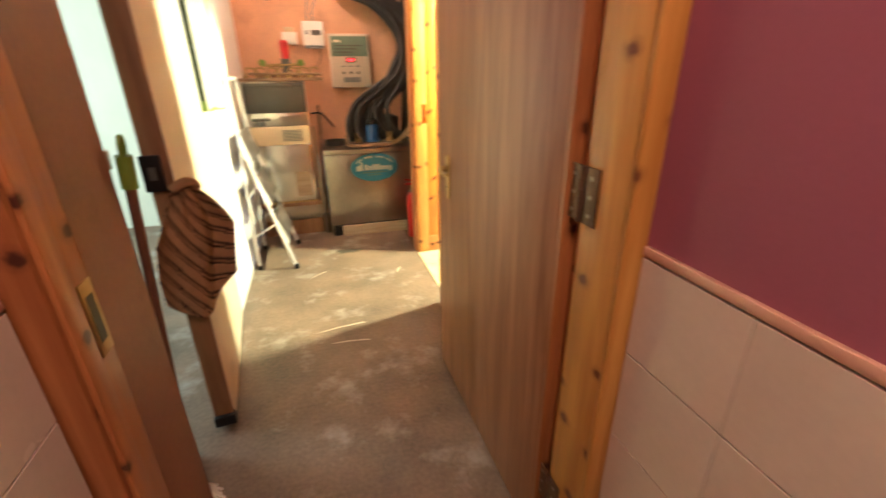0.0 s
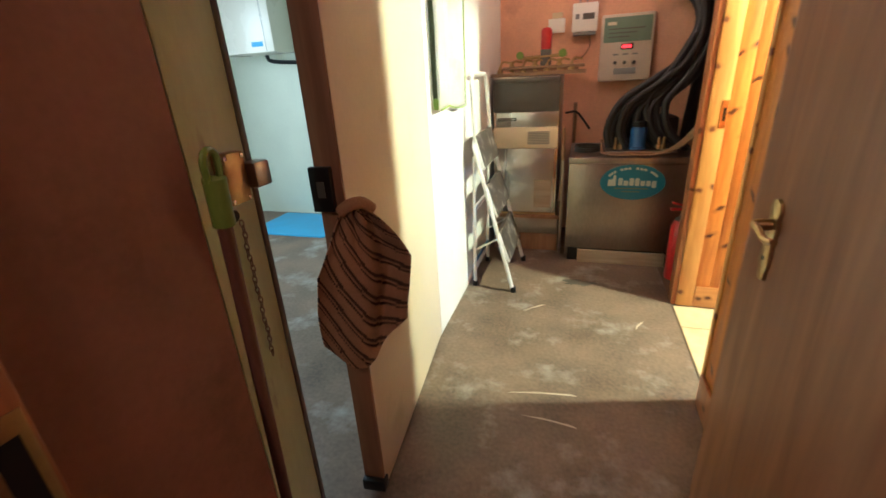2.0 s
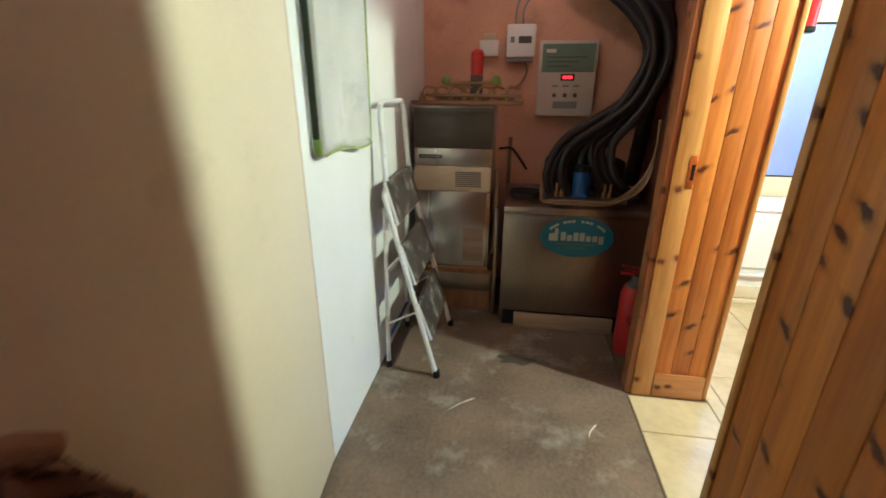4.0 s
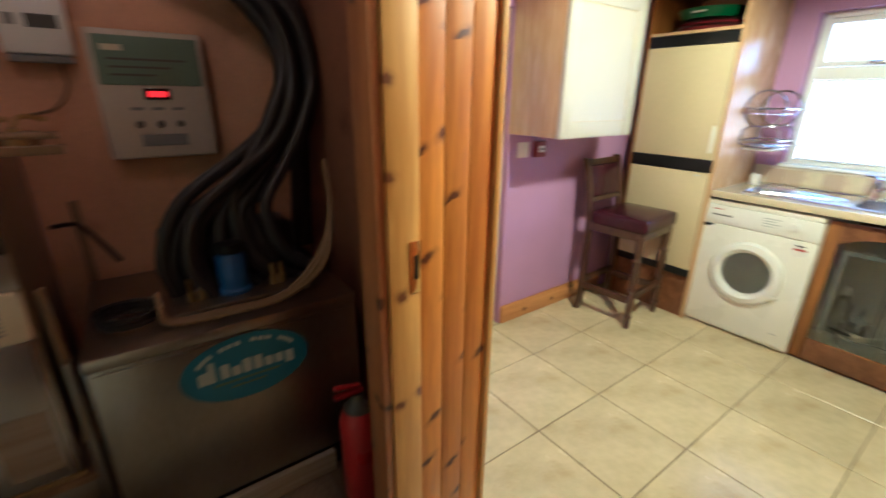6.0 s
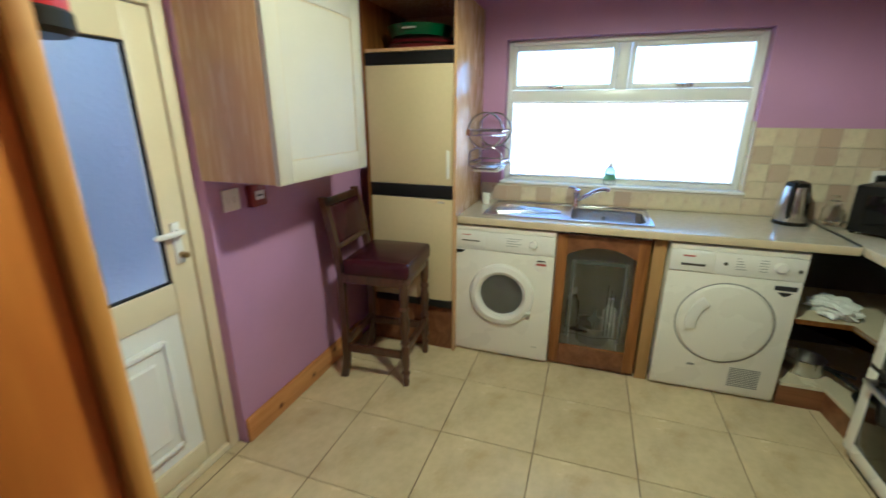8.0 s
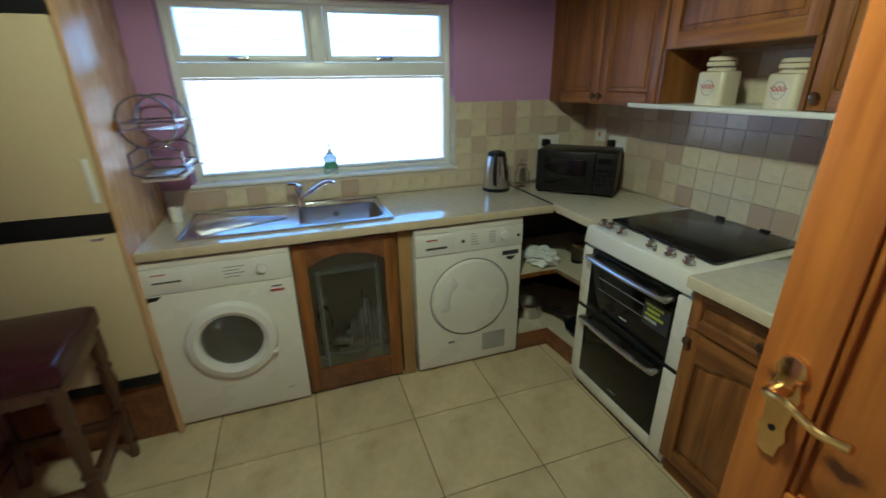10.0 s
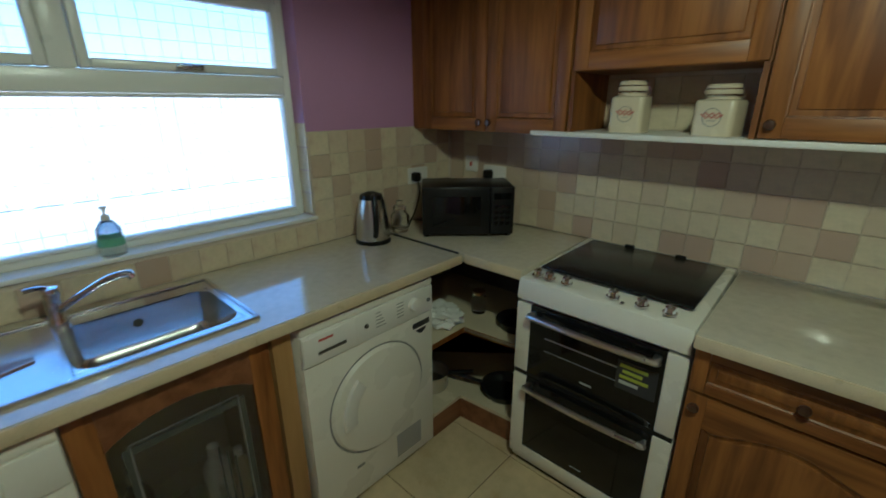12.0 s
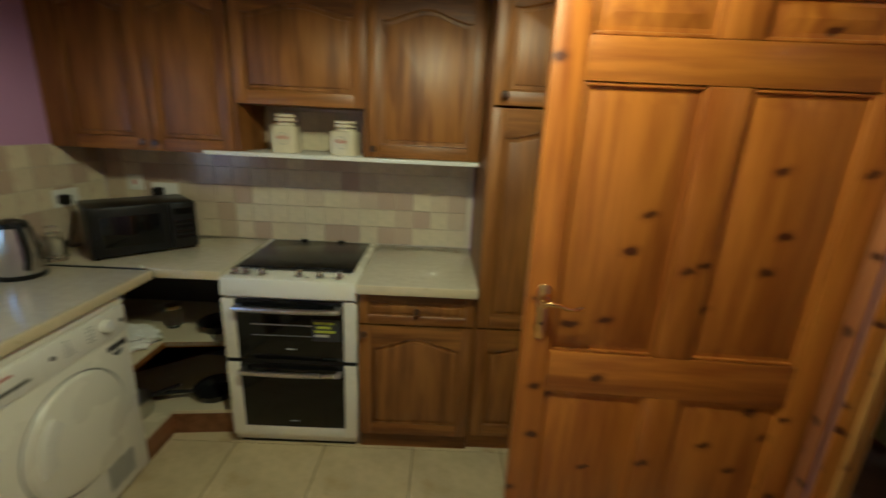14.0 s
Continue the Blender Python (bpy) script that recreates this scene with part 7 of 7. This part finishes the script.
solid("wall_hook", tube([(0.50, 4.95, 1.97), (0.54, 4.90, 1.93), (0.60, 4.88, 1.92), (0.61, 4.88, 1.88)], 0.018, 8, smooth=4), M["black"], "black bracket high on the alcove wall", "bracket")
solid("copper_pipe", tube([(0.91, 4.93, 0.45), (0.91, 4.93, 1.05)], 0.013, 10), M["tan_hose"], "upright tan pipe behind the cooler", "pipe")
solid("copper_pipe", tube([(0.84, 4.86, 0.98), (0.92, 4.80, 0.99), (0.98, 4.72, 0.93), (1.02, 4.66, 0.88)], 0.008, 8, smooth=4), M["black"], "black tube bent over to the cooler", "pipe")
fx = thing("fire_extinguisher", "red fire extinguisher standing on the concrete floor", "fire extinguisher", at=(1.605, 4.055, 0))
part("body", lathe([(0, 0), (0.066, 0), (0.07, 0.01), (0.07, 0.34), (0.055, 0.39), (0.03, 0.41), (0, 0.41)], 28), M["red"], fx)
part("neck", lathe([(0.055, 0.392), (0.03, 0.415), (0.022, 0.45), (0, 0.45)], 18), M["dark_grey"], fx)
part("handle", box(-0.085, 0.02, -0.012, 0.012, 0.452, 0.468, bevel=0.004), M["red"], fx)
part("trigger", merge(bmesh.new(), box(-0.085, 0.01, -0.010, 0.010, 0.0, 0.012, bevel=0.003), Matrix.Translation((0, 0, 0.475)) @ Matrix.Rotation(radians(14), 4, "Y")), M["red"], fx)
solid("oil_stain", plate([(0.09 * math.cos(a) * (1 + 0.22 * math.sin(3 * a + 1) + 0.13 * math.sin(7 * a)), 0.045 * math.sin(a) * (1 + 0.25 * math.cos(2 * a + 0.6) + 0.15 * math.sin(5 * a))) for a in [2 * math.pi * k / 44 for k in range(44)]], 0.0005, 0.0016, Matrix.Translation((1.00, 3.86, 0))), M["dark_stain"], "dark wet stain on the concrete floor", "stain", "structure")
for x, y, l, t in ((0.72, 2.72, 0.30, 8), (0.80, 2.60, 0.22, -6), (1.30, 3.35, 0.10, 60), (0.70, 3.42, 0.16, 40)):
    solid("floor_scratch", plate([(0, 0), (l * 0.5, 0.006), (l, 0.001), (l * 0.9, 0.011), (l * 0.4, 0.013)], 0.0004, 0.0011, pose(x, y, 0, 0, 0, t)), M["wgrout"], "pale scrape mark on the concrete floor", "mark", "structure")


# ---- outside ----
mesh_t = thing("window_mesh", "galvanised wire security mesh outside the window", "mesh", at=(4.803, 3.165, 1.48))
for k in range(27):
    part("wire", tube([(0, -0.76 + 0.0585 * k, -0.50), (0, -0.76 + 0.0585 * k, 0.50)], 0.0010, 5), M["wire"], mesh_t)
for k in range(18):
    part("wire", tube([(0.003, -0.78, -0.50 + 0.0585 * k), (0.003, 0.78, -0.50 + 0.0585 * k)], 0.0010, 5), M["wire"], mesh_t)
for y in (-0.79, 0.79):
    part("frame_bar", box(-0.026, 0.008, y - 0.01, y + 0.01, -0.51, 0.51), M["wire"], mesh_t)
fn = thing("yard_fence", "weathered board fence on a low wall round the yard", "fence", at=(11.5, 0, -0.16))
part("low_wall", box(0, 0.2, -9, 12, 0, 0.22, bevel=0.01), M["house"], fn)
me = mesh_of("fence_board", box(0.02, 0.045, 0, 0.135, 0, 1.66, bevel=0.004, seg=1), M["fence"])
for k in range(140):
    ob = new("fence_board", me)
    ob.parent = fn
    ob.matrix_basis = pose(0.03, -9 + 0.15 * k, 0.24 + 0.012 * math.sin(2.1 * k))
for z in (0.55, 1.6):
    part("fence_rail", box(0.08, 0.13, -9, 12, z, z + 0.09), M["fence"], fn)
# wall added outside so that the frosted door glass turns grey
solid("alley_wall", box(-1.5, 4.6, 6.35, 6.55, -0.16, 2.45, bevel=0.01), M["backdrop"], "grey rendered wall added outside to darken the frosted back door", "wall", "structure")
nh = thing("neighbour_house", "pale rendered house with slate roof beyond the fence", "house", at=(40, -22.0, -0.16))
part("wall", box(-4, 4, -5, 5, 0, 2.4), M["house"], nh)
rf = bmesh.new()
vv = [rf.verts.new(q) for q in ((-4.4, -5.4, 2.4), (4.4, -5.4, 2.4), (4.4, 5.4, 2.4), (-4.4, 5.4, 2.4), (0, -5.4, 3.7), (0, 5.4, 3.7))]
for q in ((0, 1, 4), (2, 3, 5), (0, 4, 5, 3), (1, 2, 5, 4), (3, 2, 1, 0)):
    rf.faces.new([vv[i] for i in q])
roof = part("roof", rf, M["roof"], nh, "grey slate roof", shade=None)
part("chimney", box(-0.5, 0.4, 3.4, 4.2, 3.2, 4.3, bevel=0.02), M["house"], roof)
for y in (-2.5, 2.5):
    wn = part("window", box(-4.03, -3.98, y - 0.6, y + 0.6, 1.1, 2.4), M["upvc"], nh)
    part("pane", box(-4.04, -4.031, y - 0.5, y + 0.5, 1.2, 2.3), M["black_gloss"], wn)

# ---- tiles ----
TX, TY, TS = 3.277, 3.432, 0.444
me = mesh_of("floor_tile", box(0.002, TS - 0.002, 0.002, TS - 0.002, -0.010, 0.0, bevel=0.002, seg=1), M["tile"])
cuts = {}


def cut_piece(w, d):
    """The mesh of a floor tile cut to w by d."""
    key = (round(w, 3), round(d, 3))
    if key not in cuts:
        cuts[key] = me if key == (TS, TS) else mesh_of("floor_tile", box(0.002, w - 0.002, 0.002, d - 0.002, -0.010, 0.0, bevel=0.002, seg=1), M["tile"])
    return cuts[key]


def lay(x_lo, x_hi, y_lo, y_hi):
    for i in range(-6, 5):
        for j in range(-6, 5):
            x0, x1 = max(TX + i * TS, x_lo), min(TX + (i + 1) * TS, x_hi)
            y0, y1 = max(TY + j * TS, y_lo), min(TY + (j + 1) * TS, y_hi)
            if x1 - x0 > 0.02 and y1 - y0 > 0.02:
                ob = new("floor_tile", cut_piece(x1 - x0, y1 - y0))
                ob.parent = floor_kitchen
                ob.matrix_basis = Matrix.Translation((x0, y0, 0))


lay(1.88, 4.615, 1.50, 4.705)
lay(1.528, 1.88, 2.87, 3.665)
lay(2.05, 2.91, 4.708, 4.765)

wt = thing("wall_tiling_south", "beige mottled square tiles behind the cooker", "tiles", kind="structure")
part("grout", box(2.57, 4.612, 1.5005, 1.506, 0.86, 1.63), M["wgrout"], wt)
we = thing("wall_tiling_east", "beige mottled square tiles round the window", "tiles", kind="structure")
part("grout", box(4.6135, 4.6195, 1.507, W["y0"] - 0.002, 0.86, 1.405), M["wgrout"], we)
part("grout", box(4.6135, 4.6195, W["y0"] - 0.002, 4.03, 0.86, W["z0"] - 0.014), M["wgrout"], we)
TW = 0.1005
ms = mesh_of("wall_tile", box(0.001, TW - 0.001, -0.0045, 0, 0.001, TW - 0.001, bevel=0.0018, seg=1), M["wtile"])
mw_ = mesh_of("wall_tile", box(-0.0045, 0, 0.001, TW - 0.001, 0.001, TW - 0.001, bevel=0.0018, seg=1), M["wtile"])


def wall_tile(parent, mesh, at):
    ob = new("wall_tile", mesh)
    ob.parent = parent
    ob.matrix_basis = Matrix.Translation(at)


for c in range(20):
    for r in range(5):
        wall_tile(wt, ms, (4.612 - TW * (c + 1), 1.5110, 0.902 + TW * r))
for c in range(6):
    for r in range(2):
        wall_tile(wt, ms, (3.115 + TW * c, 1.5110, 1.415 + TW * r))
for c in range(9):
    for r in range(5):
        wall_tile(we, mw_, (4.6130, W["y0"] - 0.004 - TW * (c + 1), 0.902 + TW * r))
for c in range(15):
    wall_tile(we, mw_, (4.6130, W["y0"] + TW * c, 0.902))
# tiled reveal at the foot of the window's side
for r in range(4):
    ob = new("wall_tile", mesh_of("wall_tile", box(0.0, 0.085, -0.004, 0.0, 0.001, TW - 0.001, bevel=0.0015, seg=1), M["wtile"]) if r == 0 else ob.data)
    ob.parent = we
    ob.matrix_basis = Matrix.Translation((4.613, W["y0"] + 0.0045, 1.0385 + TW * r))
